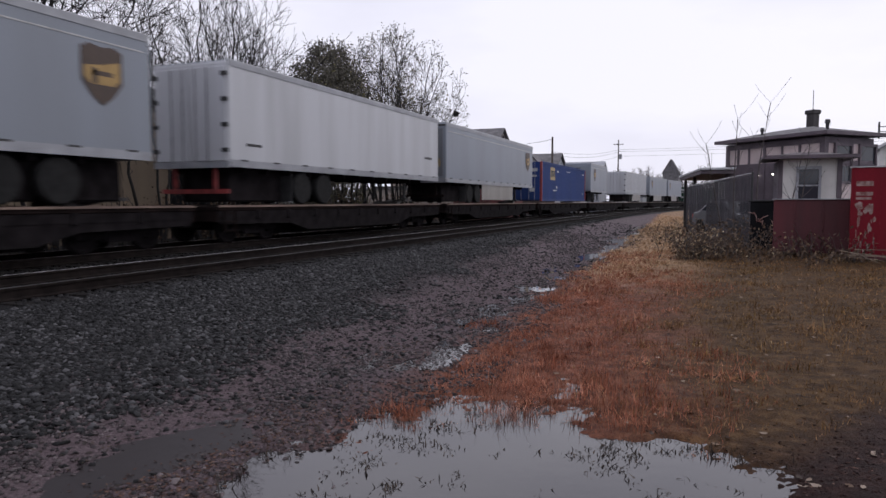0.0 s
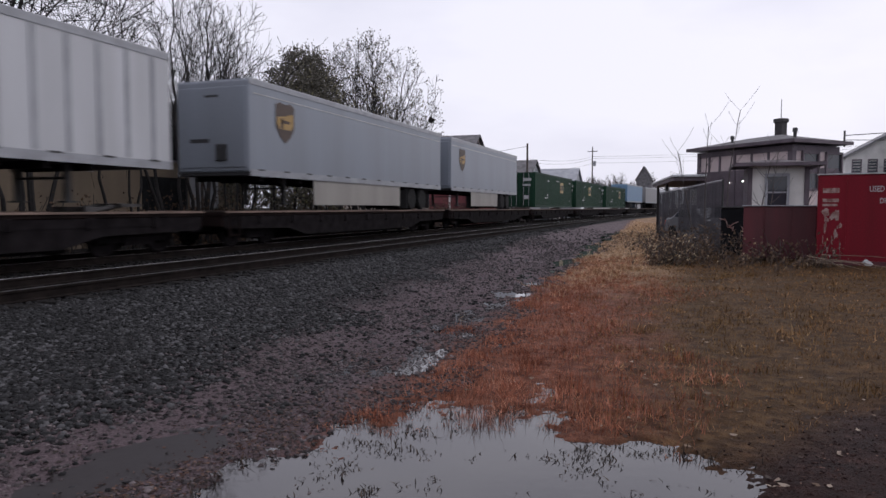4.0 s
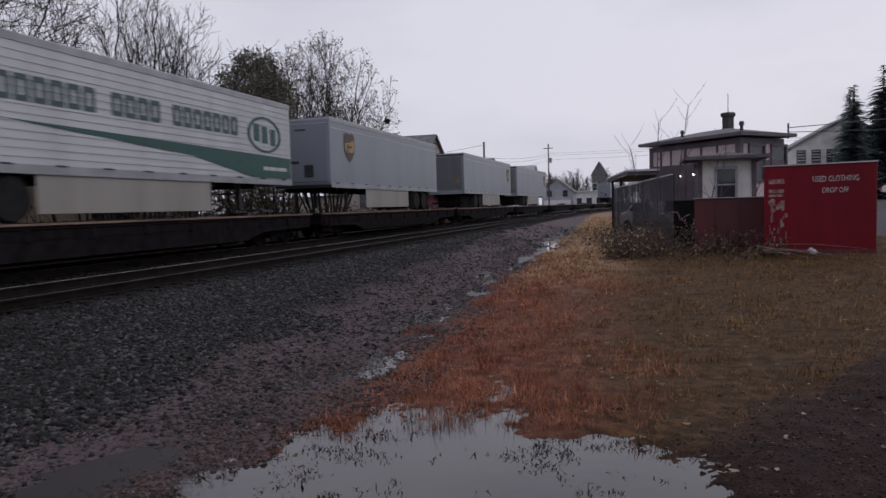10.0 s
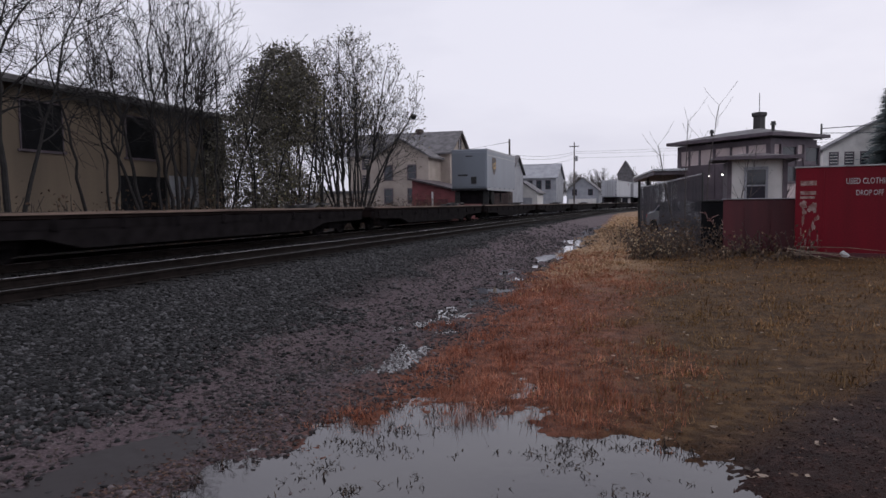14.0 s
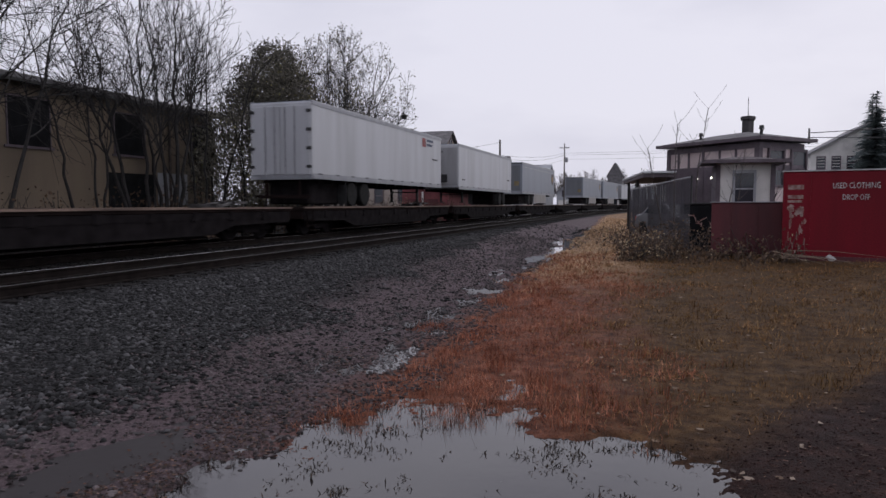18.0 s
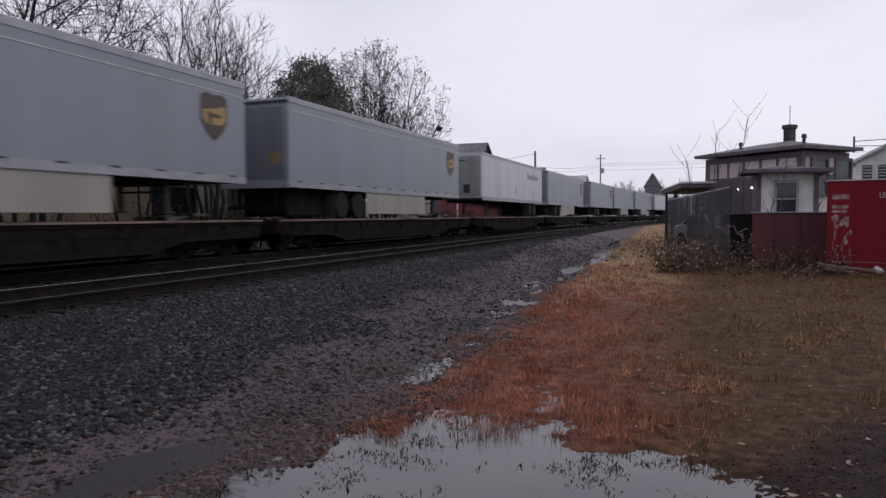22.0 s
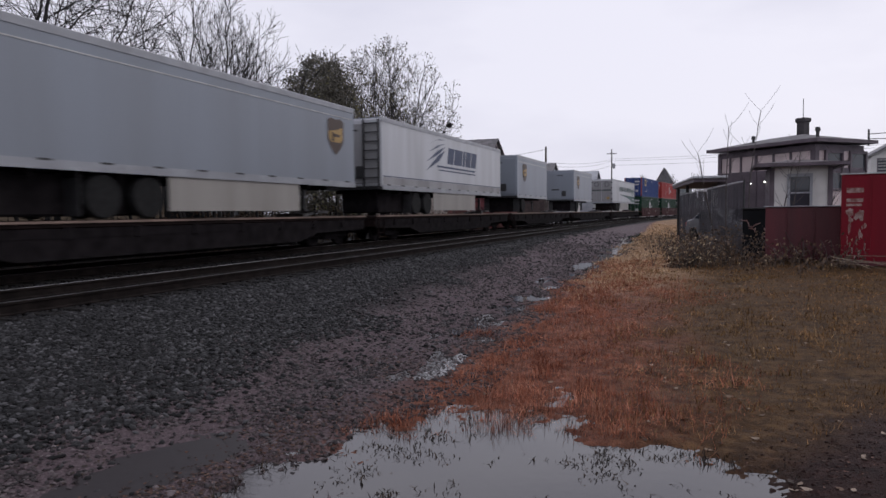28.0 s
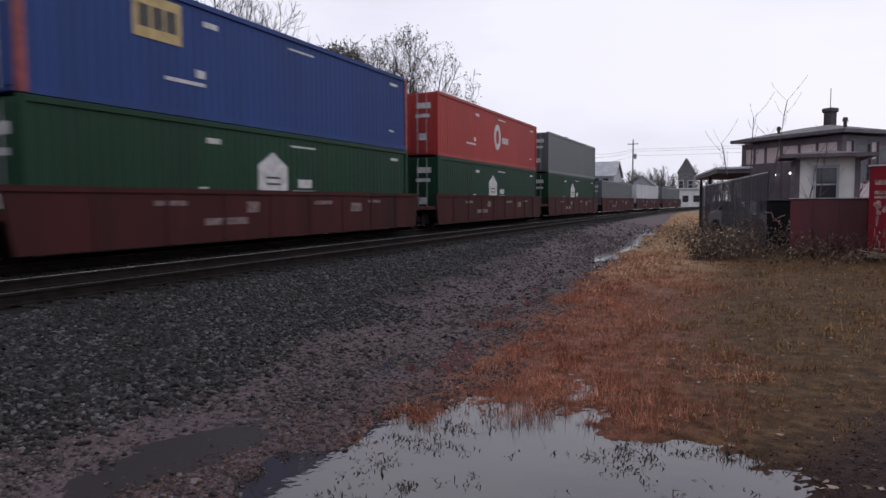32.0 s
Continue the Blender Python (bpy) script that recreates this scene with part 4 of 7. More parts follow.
def flat_car(u0, u1, red=False):
    """A low flat car: deck, sills, hitch and bogies between u0 and u1."""
    c, h = (u0 + u1) / 2, (u1 - u0) / 2
    ob = rolling("flat_car", c, "low railway flat car with worn brown deck and grimy bogies", "railway car", "cars of the train")
    part("deck", bevelled(-1.36, 1.36, -h + 0.25, h - 0.25, 0.90, 1.03, 0.02, 1), "deck", ob)
    part("rub_rail", one((1.33, 1.40, -h + 0.3, h - 0.3, 1.0, 1.05), (-1.40, -1.33, -h + 0.3, h - 0.3, 1.0, 1.05)), "deckedge", ob)
    for s in (-1, 1):
        bm = bmesh.new()
        prism(bm, [(-h + 0.3, 0.9), (-h + 0.4, 0.55), (-h + 3.6, 0.5), (-h + 4.6, 0.26), (h - 4.6, 0.26), (h - 3.6, 0.5), (h - 0.4, 0.55), (h - 0.3, 0.9)], "x", s * 1.22, s * 1.32)
        part("side_sill", bm, "under", ob)
        part("side_channel", one((min(s * 1.321, s * 1.335), max(s * 1.321, s * 1.335), -h + 0.4, h - 0.4, 0.70, 0.895)), "under", ob)
        for k in range(9):
            y = -h + 2.0 + k * (2 * h - 4.0) / 8
            part("stake_pocket", bevelled(min(s * 1.31, s * 1.38), max(s * 1.31, s * 1.38), y - 0.08, y + 0.08, 0.66, 0.92, 0.01, 1), "under", ob)
    part("centre_sill", one((-0.35, 0.35, -h + 0.1, h - 0.1, 0.45, 0.9), (-0.3, 0.3, -h + 3.6, h - 3.6, 0.12, 0.45)), "under", ob)
    for s in (-1, 1):
        part("coupler", one((-0.12, 0.12, min(s * (h - 0.3), s * (h + 0.3)), max(s * (h - 0.3), s * (h + 0.3)), 0.62, 0.85)), "under", ob)
        bogie(ob, s * (h - 2.2))
        part("end_plate", bevelled(-1.3, 1.3, s * (h - 0.32) - 0.05, s * (h - 0.32) + 0.05, 0.6, 1.03, 0.02, 1), "deck", ob)
    bm = bmesh.new()
    for x in (-0.45, 0.45):
        tube(bm, (x, h - 3.1, 1.06), (x * 0.4, h - 1.9, 1.20), 0.06, n=6)
    box(bm, -0.45, 0.45, h - 2.2, h - 1.5, 1.16, 1.24)
    box(bm, -0.55, 0.55, h - 3.3, h - 3.0, 1.0, 1.16)
    part("trailer_hitch", bm, "hitch", ob, "folded trailer hitch")
    part("ladder", one((1.33, 1.37, -h + 0.5, -h + 0.54, 0.3, 1.0), (1.33, 1.37, -h + 0.95, -h + 0.99, 0.3, 1.0), *[(1.34, 1.36, -h + 0.54, -h + 0.95, 0.35 + 0.24 * k, 0.38 + 0.24 * k) for k in range(3)]), "deck", ob)
    part("brake_box", bevelled(0.7, 1.2, -1.4, -0.4, 0.32, 0.7, 0.03, 1), "under", ob)
    return ob


def well_car(u0, u1):
    c, h = (u0 + u1) / 2, (u1 - u0) / 2
    ob = rolling("well_car", c, "oxide red double-stack well car with low ribbed sides", "railway car", "cars of the train")
    for s in (-1, 1):
        bm = bmesh.new()
        prism(bm, [(-h + 1.0, 1.47), (h - 1.0, 1.47), (h - 1.25, 0.2), (-h + 1.25, 0.2)], "x", s * 1.38, s * 1.46)
        part("side_wall", bm, "well", ob)
        part("top_chord", one((min(s * 1.34, s * 1.5), max(s * 1.34, s * 1.5), -h + 0.9, h - 0.9, 1.41, 1.53)), "well", ob)
        part("end_platform", bevelled(-1.4, 1.4, min(s * (h - 2.4), s * (h - 0.1)), max(s * (h - 2.4), s * (h - 0.1)), 0.85, 1.0, 0.02, 1), "well", ob)
        part("coupler", one((-0.12, 0.12, min(s * (h - 0.3), s * (h + 0.4)), max(s * (h - 0.3), s * (h + 0.4)), 0.75, 0.98)), "under", ob)
        bogie(ob, s * (h - 0.9))
    for k in range(8):
        y = -h + 3.0 + k * (2 * h - 6.0) / 7
        part("side_rib", bevelled(1.455, 1.485, y - 0.07, y + 0.07, 0.24, 1.43, 0.01, 1), "well", ob)
    for y, z, w, g in ((-3.6, 0.62, 1.6, 0.18), (-2.0, 0.92, 0.5, 0.3), (1.2, 1.12, 1.0, 0.12), (3.4, 0.87, 0.7, 0.3), (-5.2, 1.12, 1.0, 0.12), (4.6, 1.17, 0.9, 0.1)):
        part("lettering", one((1.462, 1.466, y, y + w, z, z + g)), "faintlabel", ob)
    part("floor_plate", one((-1.36, 1.36, -h + 2.4, h - 2.4, 0.2, 0.28)), "under", ob)
    return ob


L53, L48, L28 = 16.3, 14.7, 8.6
GREYS = "grey aluminium semi-trailer with a brown and gold shield"
WHITES = "plain white semi-trailer riding a flat car"
trailer(-2.4, L48, "silver", "nose", "shield_tail", label=GREYS)
trailer(15.0, L48, "white", "door", "small", label="white semi-trailer with rusty red rear frame riding a flat car", dirt=True, skirt=False)
trailer(30.7, L53, "silver", "roll", "shield_tail", label=GREYS)
container(49.9, L53, 1.19, 2.95, "blue", "bluesquare", "red", "dark blue container with red corner posts on a flat car")
trailer(68.6, L28, "silver", "nose", "shield_lead", name="short_trailer", label="short grey trailer with a brown and gold shield", skirt=False)
trailer(89.4, L53, "white", "door", "", "posts", label="white ribbed semi-trailer with lock rods on its rear doors")
trailer(108.9, L53, "silver", "nose", "shield_lead", label=GREYS)
trailer(126.8, L48, "silver", "nose", "shield_lead", label=GREYS)
container(147.8, L53, 1.19, 2.95, "green", "square", label="dark green container with a yellow square emblem on a flat car")
container(166.4, L53, 1.19, 2.95, "green", "square", label="dark green container with a yellow square emblem on a flat car", plate=8.9)
container(186.3, L53, 1.19, 2.95, "green", "square", label="dark green container with a yellow square emblem on a flat car")
trailer(204.4, 15.4, "bluegrey", "nose", "", label="slate blue semi-trailer riding a flat car", skirt=False, wheels="lead")
trailer(223.6, L48, "tan", "nose", "shield_tail", label="dirty beige semi-trailer with a small shield, riding a flat car", skirt=False)
trailer(239.3, L53, "white", "roll", "express", "lines", label="white fluted refrigerated trailer with dark teal swoosh and lettering")
trailer(258.8, L48, "silver", "nose", "shield_lead", label=GREYS)
trailer(280.2, L53, "silver", "roll", "shield_tail", label=GREYS)
trailer(299.4, L53, "silver", "roll", "shield_tail", label=GREYS)
trailer(375.8, L28, "silver", "nose", "shield_lead", name="short_trailer", label="short grey trailer with a brown and gold shield", skirt=False)
trailer(449.6, 15.4, "white", "door", "bars_tail", label="white semi-trailer with lock rods on its rear doors", skirt=False)
trailer(468.7, 15.4, "white", "nose", "small", label=WHITES, skirt=False)
trailer(488.6, L53, "silver", "roll", "shield_tail", label=GREYS)
trailer(525.4, L53, "silver", "roll", "shield_tail", label=GREYS)
trailer(543.9, L53, "silver", "roll", "shield_tail", label=GREYS)
trailer(564.4, L53, "white", "nose", "word", label="white semi-trailer with worn dark lettering, riding a flat car", skirt=False)
trailer(582.9, L53, "silver", "roll", "shield_tail", label=GREYS)
trailer(603.4, L48, "silver", "roll", "shield_tail", label=GREYS, skirt=False)
trailer(619.4, L53, "silver", "roll", "shield_tail", label=GREYS)
trailer(637.4, L53, "silver", "roll", "shield_tail", label=GREYS)
trailer(657.6, L53, "white", "nose", "small", label=WHITES, skirt=False)
trailer(680.9, L48, "silver", "roll", "shield_tail", label=GREYS)
trailer(697.8, L53, "white", "nose", "swoosh", label="white semi-trailer with large navy lettering and a swoosh", wheels="lead")
trailer(718.0, L28, "silver", "nose", "shield_lead", name="short_trailer", label="short grey trailer with a brown and gold shield", skirt=False)
trailer(737.0, L28, "silver", "nose", "shield_lead", name="short_trailer", label="short grey trailer with a brown and gold shield", skirt=False)
trailer(758.1, L53, "white", "door", "express", "lines", label="white fluted refrigerated trailer with dark teal swoosh and lettering")
STACKS = [(780.8, "green", "house", "blue", "bluesquare"), (800.2, "green", "house", "red", "ring"), (819.8, "green", "house", "slate", ""), (839.4, "slate", "", None, ""), (859.0, "white", "", None, ""), (878.6, "slate", "", None, "")]
for u, low, lm, high, hm in STACKS:
    well_car(u - 1.6, u + 17.9)
    container(u, L53, 0.39, 2.86, low, lm, label="container resting low in a well car")
    if high:
        container(u, L53, 3.27, 2.86, high, hm, "red" if high == "blue" else "", label=f"{high} container stacked on another in a well car")
CARS = [-4.0, 14.0, 30.2, 48.3, 67.2, 87.6, 107.2, 126.0, 146.0, 165.3, 184.4, 203.6, 222.2, 238.6, 257.3, 277.6, 298.0, 317.0, 336.5, 356.0, 374.6, 393.0, 411.8, 430.4, 448.4, 466.8, 486.3, 505.8, 524.4, 542.8, 562.4, 581.8, 601.5, 618.7, 636.5, 655.8, 677.6, 696.7, 716.0, 735.6, 756.6, 778.4]
for a, b in zip(CARS, CARS[1:]):
    flat_car(a + 0.15, b - 0.15)

# ---- plants ----
def mesh_of(segs, name, material, parent=None):
    """Tapered limbs: each (p, q, r0, r1, sides) becomes a small tube."""
    verts, faces = [], []
    for p, q, r0, r1, n in segs:
        w = (q - p)
        if w.length < 1e-5:
            continue
        w.normalize()
        u = w.orthogonal().normalized()
        v = w.cross(u)
        b = len(verts)
        for c, r in ((p, r0), (q, r1)):
            for i in range(n):
                a = 2 * math.pi * i / n
                verts.append(tuple(c + (u * math.cos(a) + v * math.sin(a)) * r))
        for i in range(n):
            j = (i + 1) % n
            faces.append((b + i, b + j, b + n + j, b + n + i))
    ob = raw(name, verts, faces, material)
    if parent:
        ob.parent = parent
    return ob


def weld(ob, dist):
    """Joins the ends of the pieces of one stem."""
    bm = bmesh.new()
    bm.from_mesh(ob.data)
    bmesh.ops.remove_doubles(bm, verts=bm.verts[:], dist=dist)
    bm.to_mesh(ob.data)
    bm.free()


def leaf_cloud(name, points, size, material, rng, parent=None):
    verts, faces = [], []
    for c in points:
        u = Vector((rng.uniform(-1, 1), rng.uniform(-1, 1), rng.uniform(-1, 1))).normalized()
        v = u.orthogonal().normalized()
        s = size * rng.uniform(0.6, 1.4)
        b = len(verts)
        w = u.cross(v) * s * 0.25
        for a, e, k in ((-1, 0, 0), (-0.1, -0.55, 1), (1, 0, 0), (0.1, 0.55, -1)):
            verts.append(tuple(c + u * (s * a) + v * (s * e) + w * k))
        faces.append((b, b + 1, b + 2, b + 3))
    ob = raw(name, verts, faces, material)
    if parent:
        ob.parent = parent
    return ob


M["fewleaf"] = island_mat("last_pale_leaves", [(0.05, 0.045, 0.03), (0.10, 0.088, 0.06), (0.19, 0.17, 0.12)])
M["ivy"] = island_mat("grey_green_ivy", [(0.06, 0.056, 0.046), (0.098, 0.091, 0.075), (0.14, 0.13, 0.107)])
M["paleivy"] = island_mat("yellowing_leaves", [(0.06, 0.056, 0.022), (0.14, 0.13, 0.055), (0.24, 0.22, 0.11)])
# needle colours paled to blue-grey, standing in for haze over distant spruces
M["needle"] = island_mat("dark_spruce_needles", [(0.10, 0.122, 0.125), (0.15, 0.18, 0.182), (0.22, 0.26, 0.262)])
M["brush"] = island_mat("dead_brush_leaves", [(0.045, 0.027, 0.018), (0.085, 0.052, 0.034), (0.15, 0.098, 0.06)])
M["strawleaf"] = island_mat("dry_straw_leaves", [(0.17, 0.11, 0.06), (0.32, 0.24, 0.14), (0.46, 0.38, 0.25)])


def bough(segs, tips, rng, p, d, length, r, level, inside, rise=0.05, angle=0.7, thin=0.008):
    """A side bough: bent pieces with shorter boughs on it, kept within the crown."""
    n = max(3, int(length / 0.36))
    turn = rng.uniform(0, 6.28)
    for k in range(n):
        d = (d + Vector((rng.gauss(0, 0.09), rng.gauss(0, 0.09), rng.gauss(0, 0.08) + rise))).normalized()
        q = p + d * (length / n)
        if not inside(q):
            break
        fine = thin * (1.0 if level else 1.0 - 0.55 * k / n)
        ra, rb = max(fine, r * (1 - 0.75 * k / n)), max(fine * 0.8, r * (1 - 0.75 * (k + 1) / n))
        segs.append((p, q, ra, rb, 4 if ra > 0.025 else 3))
        p = q
        if level > 0 and k < n - 1:
            turn += 2.4 + rng.uniform(-0.6, 0.6)
            u = d.orthogonal().normalized()
            a = angle * rng.uniform(0.6, 1.3)
            e = d * math.cos(a) + (u * math.cos(turn) + d.cross(u) * math.sin(turn)) * math.sin(a)
            bough(segs, tips, rng, p, e, length * rng.uniform(0.38, 0.62) * (1.1 - 0.5 * k / n), rb * 0.6, level - 1, inside, rise, angle, thin)
    tips.append(p)


def crown_tree(x, y, h, wide, mid, seed, stems, foot, label, r0=0.09, reach=1.5, first=0.3, levels=2, leaves=0.0, leaf_size=0.05, lean=(0, 0), thin=0.008, leaf="fewleaf", material="bark", rise=0.05, square=2.0, per=1.5, spread=0.6):
    """A tree whose stems fan out from the foot into one rounded crown. mid: height of the crown's middle."""
    rng = random.Random(seed)
    ob = thing("tree", pose(x, y, float(height(np.array([x]), np.array([y]))[0]) - 0.06), label, "tree", "bare trees")
    top, low = h - mid, mid * 0.86

    def inside(q):
        f = abs(q.z - mid) / (top if q.z > mid else low)
        wob = 1 + 0.07 * math.sin(3 * math.atan2(q.y, q.x) + seed) + 0.05 * math.sin(5.3 * q.z + 2.1 * q.x)
        return (math.hypot(q.x - lean[0] * q.z, q.y - lean[1] * q.z) / wide) ** square + f ** 2 < wob
    crown, tips = [], []
    for k in range(stems):
        a = 2 * math.pi * (k + rng.uniform(-0.3, 0.3)) / stems
        rad = (0.15, 0.9, 0.5, 0.98, 0.7)[k % 5] * rng.uniform(0.85, 1.0)
        end_z = mid + top * math.sqrt(max(0.0, 1 - rad * rad)) * rng.uniform(0.84, 1.0) - (rng.uniform(0.0, 0.35) * low if rad > 0.85 else 0)
        A = Vector((math.cos(a) * foot * rng.uniform(0.3, 1), math.sin(a) * foot * rng.uniform(0.3, 1), -0.1))
        E = Vector((math.cos(a) * rad * wide + lean[0] * end_z, math.sin(a) * rad * wide + lean[1] * end_z, end_z))
        C = A.lerp(E, 0.45) + Vector((-math.cos(a) * rad * wide * 0.10, -math.sin(a) * rad * wide * 0.10, h * 0.05)) + Vector((rng.gauss(0, 0.25), rng.gauss(0, 0.25), 0))
        trunk, n, p = [], 16, A
        r = r0 * rng.uniform(0.65, 1.1)
        for j in range(n):
            t = (j + 1) / n
            q = A * (1 - t) ** 2 + C * (2 * t * (1 - t)) + E * t * t + Vector((rng.gauss(0, 0.05), rng.gauss(0, 0.05), 0)) * min(1, 3 * t)
            ra, rb = max(0.012, r * (1 - 0.88 * j / n)), max(0.011, r * (1 - 0.88 * t))
            (trunk if t < 0.75 else crown).append((p, q, ra, rb, 7 if ra > 0.06 else 5))
            d = (q - p).normalized()
            p = q
            if t > first:
                for _ in range(int(per) + (rng.random() < per % 1)):
                    u = d.orthogonal().normalized()
                    b = rng.uniform(0, 6.28)
                    g = rng.uniform(0.6, 1.3) * spread
                    e = (d * math.cos(g) + (u * math.cos(b) + d.cross(u) * math.sin(b)) * math.sin(g)).normalized()
                    bough(crown, tips, rng, p, e, reach * rng.uniform(0.6, 1.3) * (1.25 - 0.7 * t), rb * 0.55, levels - 1, inside, rise, spread, thin)
        tips.append(p)
        mesh_of(trunk, "trunk", material, ob)
    mesh_of(crown, "crown", material, ob)
    if leaves:
        pts = []
        for t in tips:
            for _ in range(3):
                if rng.random() < leaves / 3:
                    pts.append(t + Vector((rng.gauss(0, 0.1), rng.gauss(0, 0.1), rng.gauss(0, 0.1))))
        leaf_cloud("foliage", pts, leaf_size, leaf, rng, ob)
    return ob


TALL = "tall bare multi-stemmed tree with wet dark branches behind the track"
BUSHY = "rounded multi-stemmed tree with the last small brown leaves"
crown_tree(-18.6, 14.8, 12.6, 4.6, 6.6, 3, 5, 0.5, TALL, 0.11, 4.4, 0.32, 3, rise=0.0, lean=(0.0, -0.03), thin=0.010, per=1.15, spread=0.8)
crown_tree(-18.9, 10.4, 12.4, 4.2, 6.6, 5, 4, 0.5, TALL, 0.11, 4.2, 0.32, 3, rise=0.01, thin=0.010, per=1.15, spread=0.8)
crown_tree(-20.2, 20.2, 9.8, 3.6, 6.2, 13, 3, 0.5, TALL, 0.08, 3.4, 0.42, 3, lean=(0, -0.09), thin=0.010, per=1.05)
crown_tree(-20.0, 22.9, 11.4, 3.6, 7.0, 6, 4, 0.5, TALL, 0.09, 3.6, 0.42, 3, lean=(0, -0.08), rise=0.05, thin=0.010, per=1.15)
crown_tree(-20.1, 24.4, 12.0, 3.8, 7.4, 12, 4, 0.6, TALL, 0.11, 3.8, 0.42, 3, rise=0.05, thin=0.010, per=1.15)
crown_tree(-20.4, 26.8, 11.5, 3.6, 7.2, 7, 5, 0.9, TALL, 0.08, 3.4, 0.42, 3, rise=0.05, lean=(0, 0.03), thin=0.010, per=1.05)
crown_tree(-21.6, 29.2, 10.6, 3.2, 6.4, 8, 4, 0.8, TALL, 0.075, 3.0, 0.4, 3, rise=0.05, thin=0.010, per=1.05)
crown_tree(-20.4, 41.2, 13.2, 5.6, 7.2, 9, 22, 1.3, BUSHY, 0.09, 3.2, 0.33, 3, leaves=1.3, leaf_size=0.066, rise=0.04, thin=0.011, per=1.05, spread=0.65)
crown_tree(-20.9, 36.8, 11.9, 3.8, 6.8, 10, 9, 1.2, BUSHY, 0.075, 2.8, 0.36, 3, leaves=1.0, leaf_size=0.062, rise=0.04, thin=0.011, per=1.05, spread=0.65)


def ivy_thicket(x, y, h, rx, ry, low, seed, n, skirt=False):
    """Stems hidden by a dome of small leaves, thinner below, with ragged clumps."""
    rng = random.Random(seed)
    ob = thing("ivy_covered_tree", pose(x, y, 0), "tree smothered in grey-green ivy with an uneven outline", "tree", "bare trees")
    for k in range(6):
        segs = []
        p = Vector((rng.uniform(-0.7, 0.7) * rx, rng.uniform(-0.7, 0.7) * ry, -0.1))
        d = Vector((rng.uniform(-0.08, 0.08), rng.uniform(-0.08, 0.08), 1)).normalized()
        for j in range(9):
            q = p + d * h * 0.095
            segs.append((p, q, 0.075 - 0.006 * j, 0.069 - 0.006 * j, 5))
            p, d = q, (d + Vector((rng.gauss(0, 0.06), rng.gauss(0, 0.06), 0.05))).normalized()
        mesh_of(segs, "trunk", "bark", ob)
    pts, pale = [], []
    while len(pts) < n:
        c = Vector((rng.gauss(0, 1), rng.gauss(0, 1), rng.gauss(0, 1))).normalized() * rng.random() ** 0.4
        z = low + (h - low) * 0.5 * (1 + c.z)
        w = 1.0 if c.z < 0 else 1.0 - 0.25 * c.z
        c = Vector((c.x * rx * w, c.y * ry * w, z))
        thick = noise.noise(c * 0.75 + Vector((seed, 0, 0))) + 0.5 * noise.noise(c * 1.9)
        if thick < (-0.5 if c.z > h * 0.75 else -0.22):
            continue
        for _ in range(24):
            v = c + Vector((rng.gauss(0, 0.2), rng.gauss(0, 0.2), rng.gauss(0, 0.17)))
            (pale if rng.random() < (0.22 if c.y > 0.1 * ry and c.z < 0.88 * h else 0.04) else pts).append(v)
    leaf_cloud("foliage", pts, 0.06, "ivy", rng, ob)
    leaf_cloud("pale_foliage", pale, 0.06, "paleivy", rng, ob)["label"] = "yellowing leaves"


ivy_thicket(-20.0, 32.4, 10.3, 2.3, 2.5, 4.6, 21, 21000)
ivy_thicket(-20.6, 30.2, 7.4, 2.2, 3.2, 0.2, 22, 17000)


ivy_thicket(-20.7, 34.6, 4.4, 1.6, 2.4, 0.2, 23, 5500)


def undergrowth():
    """Bare stems and dead leaves along the far side of the track."""
    rng = random.Random(31)
    segs, pts = [], []
    for k in range(760):
        y = rng.uniform(21, 62) if k % 6 else rng.uniform(12, 22)
        x = rng.uniform(-23, -17.6)
        hgt = rng.uniform(0.6, 2.2)
        p = Vector((x, y, 0))
        d = Vector((rng.uniform(-0.35, 0.35), rng.uniform(-0.35, 0.35), 1))
        for j in range(3):
            q = p + d * hgt / 3
            segs.append((p, q, 0.014, 0.010, 3))
            p = q
            d = d + Vector((rng.uniform(-0.3, 0.3), rng.uniform(-0.3, 0.3), 0))
            for _ in range(6 if y > 22 else 2):
                pts.append(p + Vector((rng.gauss(0, 0.35), rng.gauss(0, 0.35), rng.gauss(0, 0.3))))
    o = mesh_of(segs, "brush_stems", "bark")
    tagged(o, "tangle of bare brush stems beyond the track", "brush", kind="stuff")
    o = leaf_cloud("brush_leaves", [p for p in pts if p.z > 0.05], 0.06, "brush", rng)
    tagged(o, "dead brown leaves of the brush beyond the track", "brush", kind="stuff")


undergrowth()
nest = thing("bird_nest", pose(-16.6, 43.2, 7.6), "dark ball of twigs, a nest high in a bare tree", "nest")
rng = random.Random(41)
segs = []
for k in range(160):
    v = Vector((rng.gauss(0, 1), rng.gauss(0, 1), rng.gauss(0, 1))).normalized()
    w = v.orthogonal() * 0.2
    segs.append((v * 0.12 - w * 0.6, v * 0.12 + w * 0.6, 0.012, 0.008, 3))
mesh_of(segs, "twigs", "bark", nest)
way = [Vector((-2.6, -0.8, -4.4)), Vector((-1.7, -0.5, -2.6)), Vector((-0.9, -0.3, -1.2)), Vector((-0.35, -0.1, -0.5)), Vector((0.05, 0.0, -0.18))]
mesh_of([(way[k], way[k + 1], 0.04 - 0.007 * k, 0.033 - 0.007 * k, 5) for k in range(4)], "bough", "bark", nest)
